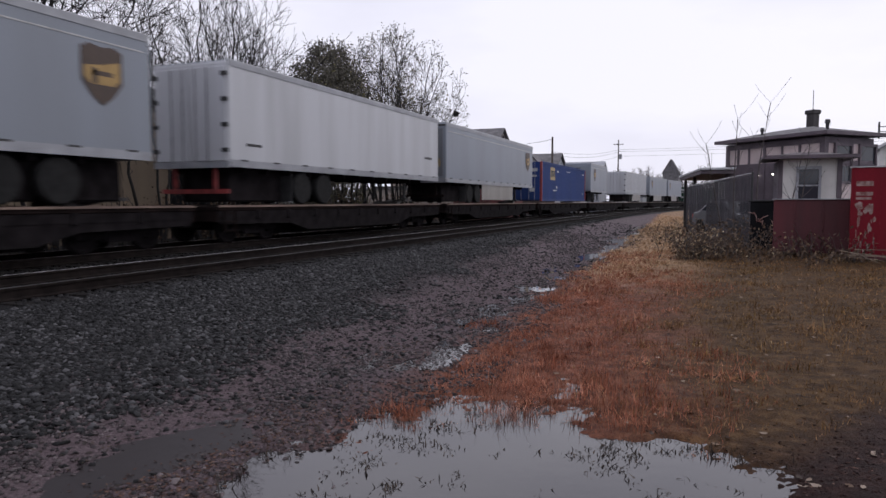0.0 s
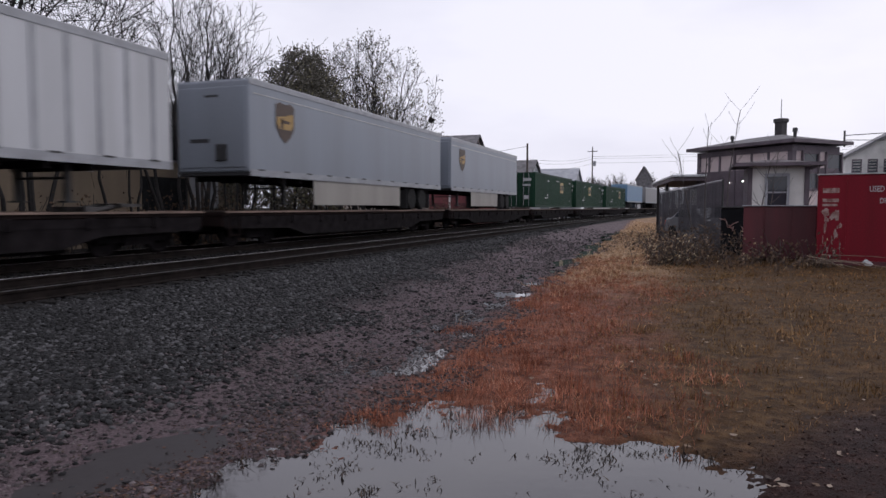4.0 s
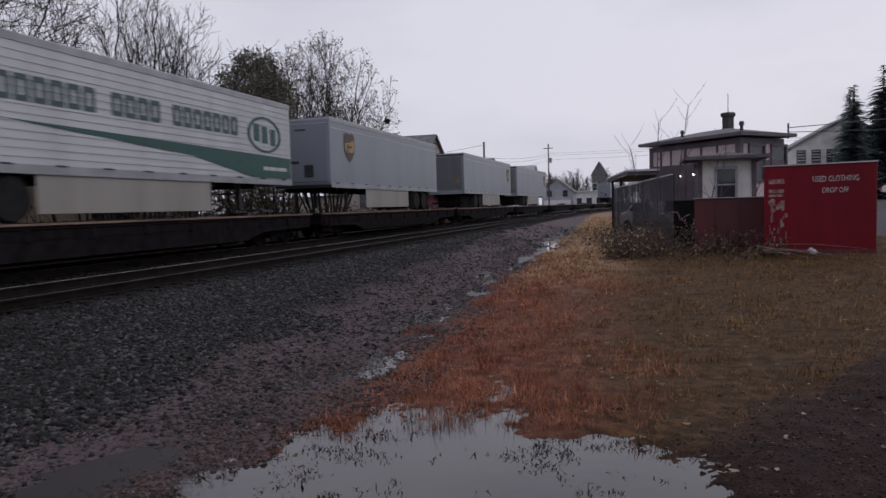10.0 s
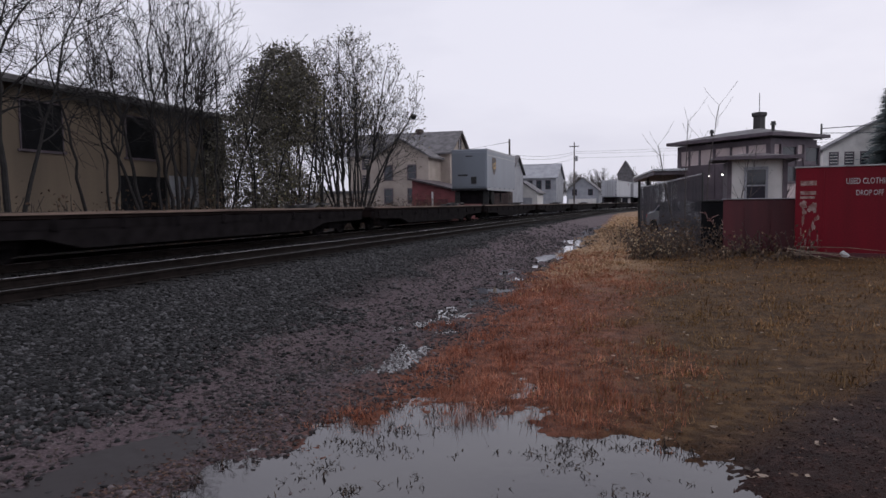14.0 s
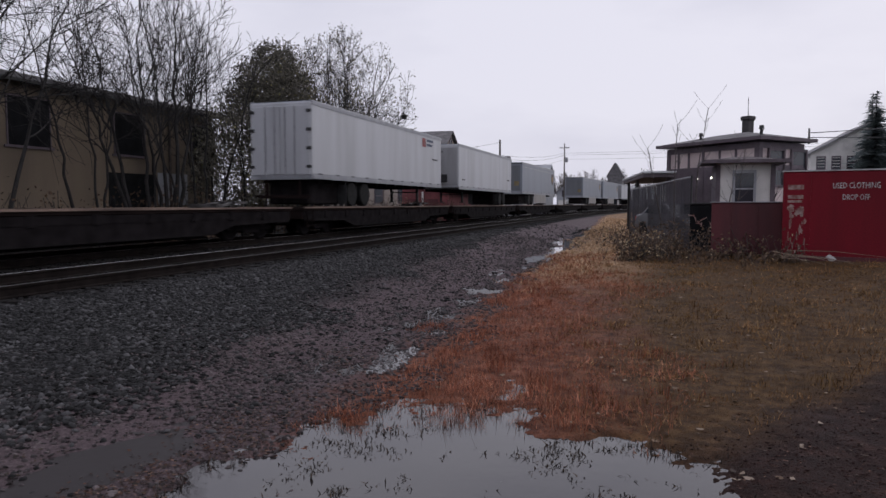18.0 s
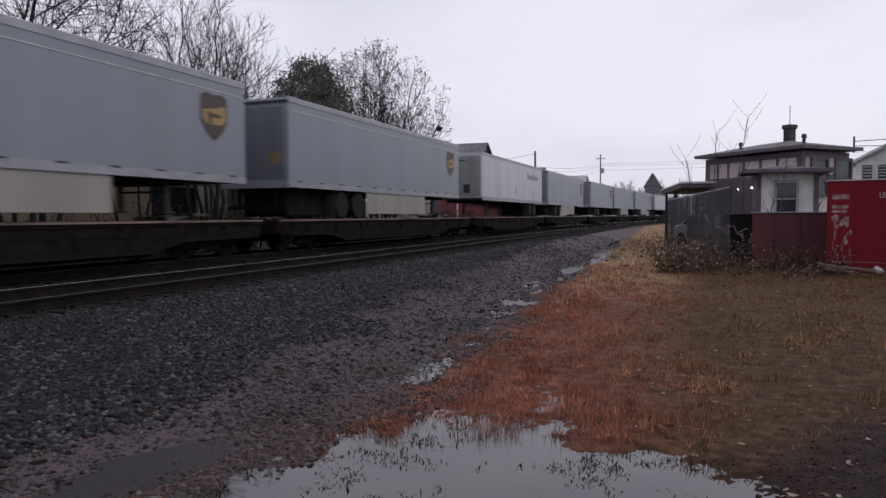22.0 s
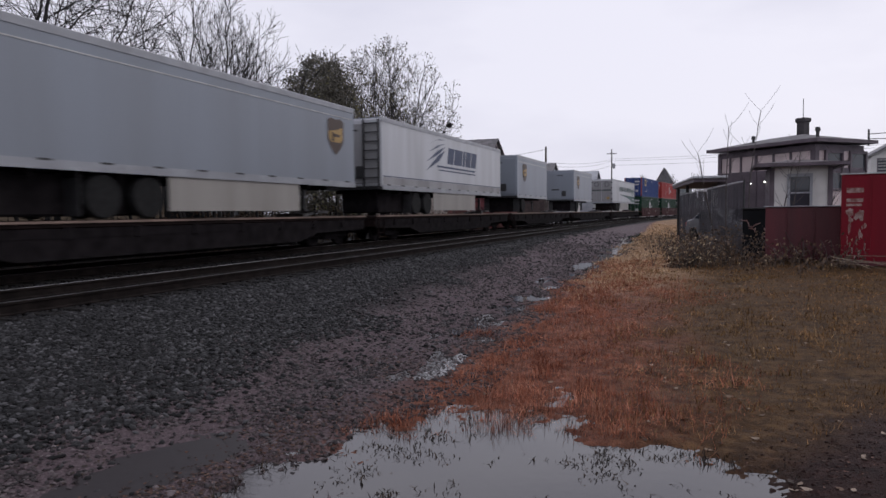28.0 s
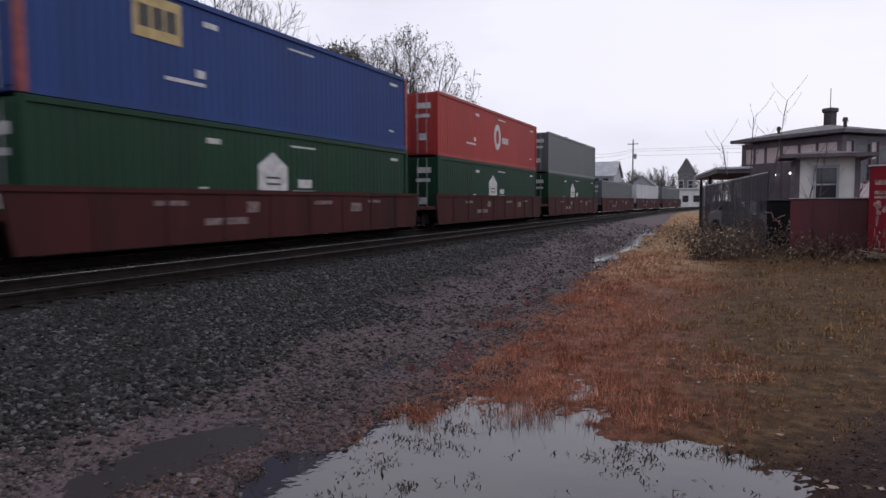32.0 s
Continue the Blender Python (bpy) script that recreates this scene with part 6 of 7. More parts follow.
part("lid", bevelled(-1.8, 0.2, -0.04, 1.86, 1.5, 1.53, 0.012, 1), "galv", dd)
d2 = thing("dumpster", pose(1.85, 24.4, 0.2, 0, 0, -6), "dark charcoal dumpster beside the fence", "dumpster")
part("body", bevelled(-0.95, 0.0, 0, 1.6, 0, 1.55, 0.03, 2), "darkwin", d2)
part("lid", bevelled(-1.0, 0.05, -0.06, 1.66, 1.55, 1.6, 0.015, 1), "dark", d2)
rng = random.Random(62)
for k in range(7):
    x, z = rng.uniform(-0.8, -0.1), rng.uniform(0.5, 1.35)
    bm = bmesh.new()
    for j in range(3):
        a = rng.uniform(0, 3.1)
        tube(bm, (x, -0.012, z), (x + 0.2 * math.cos(a), -0.012, z + 0.16 * math.sin(a)), 0.016, n=5)
        x, z = x + 0.12 * math.cos(a), z + 0.1 * math.sin(a)
    part("paint_scrawl", bm, "chip", d2)

fence = thing("slatted_fence", pose(0.93, 25.0, 0.15, 0, 0, 12.8), "dark slatted chain-link fence with a pale top rail", "fence")
FL = 11.3
for k in range(76):
    y = 0.1 + k * FL / 76
    z1 = 2.52 - 0.2 * y / FL + random.uniform(-0.015, 0.015)
    if k == 0:
        slat0 = part("slat", one((-0.006, 0.006, -0.032, 0.032, 0, 2.42)), "fence", fence)
        slat0.matrix_basis = pose(0, y, z1 - 2.45)
    else:
        again(slat0, fence, 0, y, z1 - 2.45, random.uniform(-9, 9))
for k in range(6):
    y = k * FL / 5
    bm = bmesh.new()
    tube(bm, (0.03, y, -0.2), (0.03, y, 2.58 - 0.2 * y / FL), 0.035, n=8)
    part("post", bm, "galv" if k else "dark", fence)
bm = bmesh.new()
tube(bm, (0.03, 0, 2.54), (0.03, FL, 2.34), 0.028, n=8)
part("top_rail", bm, "galv", fence)
bm = bmesh.new()
for k in range(90):
    y = k * FL / 90
    for s in (-1, 1):
        ya, yb = y, min(FL, max(0, y + s * 2.3))
        f = abs(yb - ya) / 2.3
        za = 0.1 if s > 0 else 0.1
        tube(bm, (0.0, ya, za), (0.0, yb, za + 2.3 * f), 0.004, n=3)
part("wire_mesh", bm, "rail_dull", fence)


def car(x, y, z, rz, paint, label):
    ob = thing("parked_car", pose(x, y, z, 0, 0, rz), label, "car", "parked cars")
    bm = bmesh.new()
    prof = [(-2.2, 0.32), (-2.25, 0.62), (-2.1, 0.86), (-1.2, 0.96), (-0.55, 1.40), (0.75, 1.42), (1.5, 1.0), (2.1, 0.92), (2.25, 0.6), (2.2, 0.32)]
    prism(bm, prof, "x", -0.84, 0.84)
    bmesh.ops.bevel(bm, geom=bm.edges[:], offset=0.06, segments=2, affect="EDGES", profile=0.5)
    body = part("body", bm, paint, ob, smooth=False)
    for s in (-1, 1):
        bm = bmesh.new()
        prism(bm, [(-1.02, 0.98), (-0.5, 1.34), (0.05, 1.36), (0.05, 0.98)], "x", s * 0.835, s * 0.85)
        part("side_window", bm, "glass", body)
        bm = bmesh.new()
        prism(bm, [(0.12, 0.98), (0.12, 1.36), (0.7, 1.36), (1.3, 1.02)], "x", s * 0.835, s * 0.85)
        part("side_window", bm, "glass", body)
        part("headlight", one((min(s * 0.45, s * 0.78), max(s * 0.45, s * 0.78), -2.262, -2.2, 0.62, 0.78)), "alu", body)
        part("tail_light", one((min(s * 0.5, s * 0.8), max(s * 0.5, s * 0.8), 2.2, 2.262, 0.66, 0.84)), "lamp_red", body)
        for yy in (-1.4, 1.4):
            wheel_parts(ob, s * 0.8, yy, 0.32, 0.32, 0.2)
    bm = bmesh.new()
    prism(bm, [(-1.16, 1.0), (-0.6, 1.385), (-0.63, 1.4), (-1.2, 1.01)], "x", -0.7, 0.7)
    part("windscreen", bm, "glass", body)
    bm = bmesh.new()
    prism(bm, [(0.82, 1.4), (1.5, 1.02), (1.53, 1.04), (0.86, 1.42)], "x", -0.7, 0.7)
    part("rear_window", bm, "glass", body)


car(22.6, 70.5, 1.72, 78, "carwhite", "white saloon car parked at the far side of the lot")
car(26.6, 73.0, 1.9, 100, "carwhite", "white saloon car parked beside another")
car(30.2, 70.5, 1.9, 92, "caryellow", "yellow-tan car parked by the low building")
car(0.6, 31.2, 0.35, 28, "carsilver", "silver-grey car parked behind the slatted fence")
car(-25.4, 57.6, 0.05, 84, "carblue", "dark blue car parked before the red lean-to")

# ---- poles and wires ----
def utility_pole(x, y, h, arms, label):
    ob = thing("utility_pole", pose(x, y, 0), label, "pole", "utility poles")
    bm = bmesh.new()
    tube(bm, (0, 0, -0.2), (0, 0, h), 0.16, 0.10, 10)
    part("shaft", bm, "pole", ob)
    for z in arms:
        part("crossarm", one((-0.9, 0.9, -0.06, 0.06, z, z + 0.12)), "pole", ob)
        for k in (-0.8, -0.3, 0.3, 0.8):
            bm = bmesh.new()
            lathe(bm, [(0.12, 0.02), (0.16, 0.05), (0.22, 0.04), (0.26, 0.02)], (k, 0, z), "z", 8)
            part("insulator", bm, "alu", ob)
    return ob


utility_pole(-17.4, 75, 8.9, (), "weathered wooden utility pole beyond the train")
p2 = utility_pole(-17.9, 131, 13.2, (12.3,), "tall wooden utility pole with a crossarm and transformer")
bm = bmesh.new()
lathe(bm, [(9.6, 0.1), (9.65, 0.26), (10.5, 0.26), (10.6, 0.12)], (0.4, 0, 0), "z", 12)
part("transformer", bm, "galv", p2)


def cable(a, b, sag, label):
    a, b = Vector(a), Vector(b)
    bm = bmesh.new()
    prev = a
    for k in range(1, 15):
        t = k / 14
        p = a.lerp(b, t) - Vector((0, 0, sag * 4 * t * (1 - t)))
        tube(bm, prev, p, 0.022, n=4)
        prev = p
    bmesh.ops.remove_doubles(bm, verts=bm.verts[:], dist=0.012)
    o = part("overhead_cable", bm, "wire")
    tagged(o, label, "cable", "overhead cables")


WIRE = "black overhead cable strung between poles"
for dz, sg in ((0.0, 0.5), (-0.35, 0.6), (-1.2, 0.5)):
    cable((-17.4, 75, 7.2 + dz), (-17.9, 131, 11.4 + dz), sg, WIRE)
    cable((-17.9, 131, 11.4 + dz), (40, 128, 12.6 + dz), sg, WIRE)
cable((-17.4, 75, 8.6), (-36, 70, 6.6), 0.4, WIRE)
cable((6.23, 34.52, 4.95), (40, 66, 10.0), 0.3, WIRE)
cable((6.23, 34.52, 4.75), (36, 72, 8.4), 0.3, WIRE)

# far trees along the skyline
rng = random.Random(71)
for k in range(30):
    x, y = (-52 + k * 2.1 if k < 20 else -8 + (k - 20) * 3.6) + rng.uniform(-1.2, 1.2), rng.uniform(205, 250)
    h = rng.uniform(10, 15)
    crown_tree(x, y, h, h * 0.36, h * 0.55, 100 + k, 5, 0.5, "distant bare tree on the skyline", 0.2, 3.4, 0.25, thin=0.04, material="barkpale", per=1.2)
for k in range(10):
    x, y, h = 42 + k * 8 + rng.uniform(-2, 2), rng.uniform(105, 140), rng.uniform(10, 14)
    crown_tree(x, y, h, h * 0.34, h * 0.55, 130 + k, 4, 0.5, "distant bare tree behind the lot", 0.18, 3.4, 0.25, thin=0.022, material="barkpale", per=1.0)
for k in range(6):
    x, y, h = -74 + k * 5 + rng.uniform(-2, 2), rng.uniform(60, 110), rng.uniform(10, 13)
    crown_tree(x, y, h, h * 0.34, h * 0.55, 150 + k, 4, 0.5, "bare tree behind the houses", 0.15, 3.4, 0.25, thin=0.02, material="barkpale", per=1.0)


def sapling(x, y, h, seed, lean):
    rng = random.Random(seed)
    ob = thing("sapling", pose(x, y, 0.12), "thin bare sapling growing by the fence", "sapling", "saplings")
    segs = []
    p, d, r = Vector((0, 0, 0)), Vector((lean, 0.02, 1)).normalized(), 0.035
    for k in range(10):
        q = p + d * h / 10
        segs.append((p, q, r, r * 0.9, 5))
        p, r = q, r * 0.9
        d = (d + Vector((rng.uniform(-0.06, 0.06), rng.uniform(-0.06, 0.06), 0.03))).normalized()
        if k > 3:
            for _ in range(2):
                a = rng.uniform(0, 6.28)
                e = Vector((math.cos(a) * 0.8, math.sin(a) * 0.8, 0.75)).normalized()
                u, l, rr, twig = p, rng.uniform(0.3, 1.5) * (1.2 - k * 0.06), r * 0.5, []
                for j in range(4):
                    w = u + e * l / 4
                    twig.append((u, w, max(rr, 0.006), max(rr * 0.8, 0.005), 3))
                    u, rr = w, rr * 0.8
                    e = (e + Vector((rng.uniform(-0.1, 0.1), rng.uniform(-0.1, 0.1), 0.12))).normalized()
                mesh_of(twig, "twig", "barkpale", ob)
    o = mesh_of(segs, "stem", "barkpale", ob)
    weld(o, 0.02)


for x, y, h, s, l in ((0.45, 24.2, 4.3, 81, -0.05), (1.1, 24.6, 4.9, 82, 0.02), (0.1, 24.6, 3.6, 83, -0.10), (2.35, 26.6, 3.6, 84, 0.15), (2.0, 27.2, 3.4, 85, 0.3), (3.4, 27.4, 3.3, 86, 0.25)):
    sapling(x, y, h, s, l)

# ---- ground cover ----
def ground_z(x, y):
    return height(x, y)


def scatter(name, base_verts, base_faces, P, S, R, T, material, label, category):
    """Many small pieces in one mesh: places P, sizes S, turns R about z, tilt T."""
    n, k = len(P), len(base_verts[0])
    var = np.array(base_verts)
    which = np.random.RandomState(5).randint(0, len(var), n)
    V = var[which] * S[:, None, :]
    c, s = np.cos(T), np.sin(T)
    V = np.stack([V[..., 0], V[..., 1] * c[:, None] - V[..., 2] * s[:, None], V[..., 1] * s[:, None] + V[..., 2] * c[:, None]], -1)
    c, s = np.cos(R), np.sin(R)
    V = np.stack([V[..., 0] * c[:, None] - V[..., 1] * s[:, None], V[..., 0] * s[:, None] + V[..., 1] * c[:, None], V[..., 2]], -1)
    V = V + P[:, None, :]
    F = np.array(base_faces)
    faces = (F[None] + (np.arange(n) * k)[:, None, None]).reshape(-1, F.shape[1])
    me = bpy.data.meshes.new(name)
    me.vertices.add(n * k)
    me.vertices.foreach_set("co", V.astype(np.float32).ravel())
    w = F.shape[1]
    me.loops.add(len(faces) * w)
    me.loops.foreach_set("vertex_index", faces.astype(np.int32).ravel())
    me.polygons.add(len(faces))
    me.polygons.foreach_set("loop_start", np.arange(0, len(faces) * w, w, dtype=np.int32))
    me.update(calc_edges=True)
    me.validate()
    me.materials.append(M[material])
    ob = new(name, me)
    return tagged(ob, label, category, kind="stuff")


M["stones"] = island_mat("crushed_grey_ballast", [(0.003, 0.0029, 0.0031), (0.0078, 0.0076, 0.0081), (0.028, 0.0275, 0.029), (0.085, 0.083, 0.087)], 0.6, 0.18, (0, 0.5, 0.84, 1))
M["bedstones"] = island_mat("oily_black_ballast", [(0.004, 0.0038, 0.004), (0.009, 0.0085, 0.009), (0.02, 0.019, 0.0195)], 0.7, 0.15)
# verge gravel, its tones raised with the dirt for the wet sheen
M["dirtstones"] = island_mat("brown_grey_gravel", [(0.014, 0.011, 0.012), (0.036, 0.029, 0.0305), (0.082, 0.066, 0.068), (0.145, 0.12, 0.122)], 0.65, 0.25, (0, 0.5, 0.85, 1))
M["drygrass"] = island_mat("dry_orange_grass", [(0.15, 0.051, 0.032), (0.34, 0.122, 0.074), (0.52, 0.21, 0.132), (0.70, 0.37, 0.245)], 0.9, 0.1, None, (0.72, 0.64, 0.6), 3.2)
M["strawgrass"] = island_mat("bleached_straw_grass", [(0.28, 0.165, 0.092), (0.47, 0.31, 0.185), (0.62, 0.46, 0.30)], 0.9, 0.1)
M["lawngrass"] = island_mat("tired_olive_grass", [(0.064, 0.034, 0.0155), (0.175, 0.092, 0.04), (0.35, 0.193, 0.088), (0.58, 0.36, 0.185)], 0.9, 0.1, None, (0.68, 0.7, 0.57), 2.6)
M["thatch"] = island_mat("pale_tufts_of_straw", [(0.12, 0.065, 0.03), (0.26, 0.16, 0.08), (0.46, 0.33, 0.19)], 0.9, 0.1, None, None, 5.0)
M["rustlitter"] = island_mat("rusty_leaf_crumbs", [(0.014, 0.009, 0.008), (0.036, 0.019, 0.015), (0.075, 0.038, 0.028), (0.17, 0.105, 0.078)], 0.8, 0.2)
M["litter"] = island_mat("fallen_leaves", [(0.03, 0.018, 0.013), (0.07, 0.042, 0.028), (0.14, 0.095, 0.065), (0.30, 0.24, 0.19)], 0.7, 0.3)
M["weed"] = island_mat("drowned_grass_sprigs", [(0.016, 0.013, 0.012), (0.035, 0.027, 0.022), (0.07, 0.048, 0.034)], 0.7, 0.2)

rs = np.random.RandomState(11)
# angular stones: a jittered octahedron-like lump with 10 corners
lump = []
ico_v = [(0, 0, 1), (0.9, 0, 0.45), (0.28, 0.85, 0.45), (-0.72, 0.53, 0.45), (-0.72, -0.53, 0.45), (0.28, -0.85, 0.45), (0.72, 0.53, -0.45), (-0.28, 0.85, -0.45), (-0.9, 0, -0.45), (-0.28, -0.85, -0.45), (0.72, -0.53, -0.45), (0, 0, -1)]
ico_f = [(0, 1, 2), (0, 2, 3), (0, 3, 4), (0, 4, 5), (0, 5, 1), (1, 6, 2), (2, 7, 3), (3, 8, 4), (4, 9, 5), (5, 10, 1), (6, 7, 2), (7, 8, 3), (8, 9, 4), (9, 10, 5), (10, 6, 1)]
for k in range(10):
    lump.append([[c * (1 + rs.uniform(-0.5, 0.5)) for c in v] for v in ico_v])


def field(n, x0, x1, y0, y1, power):
    """Places thinning out with distance."""
    u = rs.rand(n)
    y = y0 * (y1 / y0) ** (u ** power)
    return rs.uniform(x0, x1, n), y


def lay_stones(name, n, x0, x1, y0, y1, keep, smin, smax, material, label, power=0.9):
    x, y = field(n, x0, x1, y0, y1, power)
    k = keep(x, y) & ((y < 13) | (ground_z(x, y) > WATER_Z) | (rs.rand(len(x)) < 0.12))
    x, y = x[k], y[k]
    s = rs.uniform(smin, smax, len(x)) * (1 + y / 55)
    z = ground_z(x, y) + s * 0.12
    z = np.where(((x < -2.45) | (y > 6.4)) & (y > 5.2) & (y < 13), np.maximum(z, WATER_Z - s * 0.15), z)
    S = np.stack([s * rs.uniform(0.8, 1.35, len(x)), s * rs.uniform(0.7, 1.1, len(x)), s * rs.uniform(0.35, 0.75, len(x))], 1)
    return scatter(name, lump, ico_f, np.stack([x, y, z], 1), S, rs.uniform(0, 6.28, len(x)), rs.uniform(-0.9, 0.9, len(x)), material, label, "gravel")


def gravelly(x, y):
    e = x - edge_x(y) + 0.7 * vnoise(x * 0.9, y * 0.9, 12)
    pan = np.hypot((x + 3.75) / 0.6, (y - 3.5) / 0.95) > (1 + 0.3 * vnoise(x * 3, y * 3, 16)) * (rs.rand(len(x)) < 0.7)
    return (rs.rand(len(x)) < np.clip((-e - 2.1 - 0.055 * np.clip(y - 9, 0, 22)) / 1.1, 0.035, 1)) & pan


def dirty(x, y):
    e = x - edge_x(y) + 0.7 * vnoise(x * 0.9, y * 0.9, 12)
    patch = 0.5 + 0.6 * vnoise(x * 1.7, y * 0.8, 15)
    pan = np.hypot((x + 3.75) / 0.6, (y - 3.5) / 0.95) > (1 + 0.3 * vnoise(x * 3, y * 3, 16)) * (rs.rand(len(x)) < 0.7)
    return pan & (e > -3.8) & (e < 0.15) & (rs.rand(len(x)) < np.clip(patch + 0.1, 0.12, 0.95))


lay_stones("ballast_stones", 125000, -8.2, -3.2, 3.0, 50, gravelly, 0.012, 0.036, "stones", "wet angular grey ballast stones")
M["clods"] = island_mat("trampled_mud_clods", [(0.0128, 0.0072, 0.0065), (0.029, 0.016, 0.014), (0.06, 0.035, 0.030)], 0.85, 0.1)
lay_stones("mud_clods", 22000, -0.6, 7.0, 3.4, 12, lambda x, y: (1.5 * x - (y - 4.6) + 0.6 * vnoise(x * 0.9, y * 0.9, 14) > rs.uniform(-0.9, 0.8, len(x))) & (ground_z(x, y) > WATER_Z), 0.003, 0.011, "clods", "dark lumps of trampled mud")
lay_stones("bed_stones", 22000, -16.2, -7.8, 6, 70, lambda x, y: x > -99, 0.025, 0.05, "bedstones", "near-black ballast between the ties", 0.8)
lay_stones("wet_pebbles", 16000, -4.6, -2.0, 6.2, 40, lambda x, y: (y < 14) & (np.abs(x - edge_x(y) + 0.55) < 0.8) & (ground_z(x, y) < WATER_Z + 0.012), 0.006, 0.014, "dirtstones", "small stones breaking the shallow water", 0.8)
lay_stones("gravel_stones", 60000, -7.0, -2.0, 2.6, 34, dirty, 0.007, 0.022, "dirtstones", "small brown-grey gravel along the verge")

# grass blades: bent narrow triangles in three widths
blades = []
for k in range(8):
    b, w = rs.uniform(0.2, 0.7), rs.uniform(0.03, 0.05)
    a = rs.uniform(-0.25, 0.25)
    blades.append([[-w, 0, 0], [w, 0, 0], [-w * 0.7 + a * 0.35, b * 0.3, 0.55], [w * 0.7 + a * 0.35, b * 0.3, 0.55], [a, b, 1.0]])
blade_f = [(0, 1, 3), (0, 3, 2), (2, 3, 4)]


def lay_grass(name, n, x0, x1, y0, y1, keep, hmin, hmax, material, label, power=0.8, wide=1.0, flat=0.5):
    x, y = field(n, x0, x1, y0, y1, power)
    clump = vnoise(x * 5, y * 5, 21) + 0.5 * vnoise(x * 13, y * 13, 22)
    k = keep(x, y) & (clump > rs.uniform(-1.3, 0.6, n))
    x, y = x[k], y[k]
    h = rs.uniform(hmin, hmax, len(x)) * (1 + 0.35 * vnoise(x * 1.7, y * 1.7, 23)) * np.clip(0.75 + 0.75 * vnoise(x * 3.6, y * 3.6, 24), 0.3, 1.6)
    z = ground_z(x, y) - 0.006
    ok = z > WATER_Z - 0.022
    x, y, h, z = x[ok], y[ok], h[ok], z[ok]
    w = wide * (0.12 + 0.012 * y)
    S = np.stack([w * rs.uniform(0.7, 1.3, len(x)), h * rs.uniform(0.8, 2.2, len(x)) * (1 + flat), h * rs.uniform(0.2, 0.8, len(x))], 1)
    return scatter(name, blades, blade_f, np.stack([x, y, z], 1), S, rs.uniform(0, 6.28, len(x)), rs.uniform(-flat, flat, len(x)), material, label, "grass")


def edge_dist(x, y):
    return x - edge_x(y) + 0.55 * vnoise(x * 0.9, y * 0.9, 12) + 0.25 * vnoise(x * 3, y * 3, 13)


def mud_side(x, y):
    return 1.5 * x - (y - 4.6) + 0.6 * vnoise(x * 0.9, y * 0.9, 14)


def in_dry(x, y):
    e = edge_dist(x, y)
    fade = np.clip((2.75 - e + 0.9 * vnoise(x * 0.6, y * 0.6, 17)) / 2.4, 0, 1)
    return (e > -0.12) & (rs.rand(len(x)) < fade) & (mud_side(x, y) < 0.25)


def in_lawn(x, y):
    e = edge_dist(x, y)
    lot = x + 0.6 * y - 21.5
    return (e > 0.6) & (rs.rand(len(x)) < np.clip((e - 0.5 - 0.6 * vnoise(x * 0.6, y * 0.6, 17)) / 1.8, 0, 1)) & (mud_side(x, y) < 0.0) & ((lot < 0.6) | (y < 17.5))


lay_grass("dry_grass", 380000, -3.6, 2.8, 4.6, 24, in_dry, 0.03, 0.085, "drygrass", "matted dry orange grass along the gravel", 0.85, 0.35, 1.25)
lay_grass("verge_grass", 150000, -6.5, 0.5, 11, 80, lambda x, y: (edge_dist(x, y) > -0.1) & (edge_dist(x, y) < 0.6 + np.clip((y - 13) / 5, 0, 2.4)) & (rs.rand(len(x)) < np.clip((y - 11) / 8, 0, 1)), 0.04, 0.12, "strawgrass", "bleached straw-coloured grass on the verge", 0.8, 0.7, 0.8)
lay_grass("lawn", 330000, -2.0, 12.0, 5.4, 30, in_lawn, 0.02, 0.06, "lawngrass", "short tired olive and brown grass", 0.8, 0.4, 1.25)
lay_grass("lawn_thatch", 90000, -2.0, 12.0, 5.4, 26, lambda x, y: in_lawn(x, y) & (vnoise(x * 2.2, y * 3.4, 51) + 0.6 * vnoise(x * 7, y * 9, 52) > 0.35), 0.03, 0.075, "thatch", "pale tufts of straw in the short grass", 0.8, 0.6, 1.25)

# tufts at the rim of the puddle and sprigs standing in it
def near_rim(x, y):
    z = ground_z(x, y)
    return (np.abs(z - WATER_Z) < 0.012) & (x > -3.0) & (y > 3) & (vnoise(x * 2.2, y * 2.2, 31) > -0.2)


def lay_sprigs():
    x, y = rs.uniform(-3.1, 0.6, 26000), rs.uniform(2.8, 6.2, 26000)
    z = ground_z(x, y)
    wet = z < WATER_Z - 0.002
    clump = 0.12 + 0.6 * vnoise(x * 1.9, y * 1.9, 33) + 0.75 * vnoise(x * 6.5, y * 6.5, 34) - 0.42 + 0.85 * np.exp(-((x + 2.15) / 0.42) ** 2 - ((y - 4.3) / 0.9) ** 2) + 0.4 * np.exp(-((x + 1.7) / 0.4) ** 2 - ((y - 5.6) / 0.35) ** 2) + 1.0 * np.exp(-((x + 0.72) / 0.2) ** 2 - ((y - 4.85) / 0.3) ** 2) + 0.4 * np.exp(-((x + 0.3) / 0.6) ** 2 - ((y - 5.1) / 0.25) ** 2)
    k = wet & (clump > rs.uniform(0.05, 1.0, len(x)))
    x, y = x[k], y[k]
    n = len(x)
    h = rs.uniform(0.008, 0.03, n)
    P = np.stack([x, y, np.full(n, WATER_Z - 0.004)], 1)
    S = np.stack([np.full(n, 0.15), h * rs.uniform(1.0, 4.0, n), h], 1)
    scatter("drowned_sprigs", blades, blade_f, P, S, rs.uniform(0, 6.28, n), rs.uniform(-0.7, 0.7, n), "weed", "dark grass sprigs poking through the puddle", "grass")


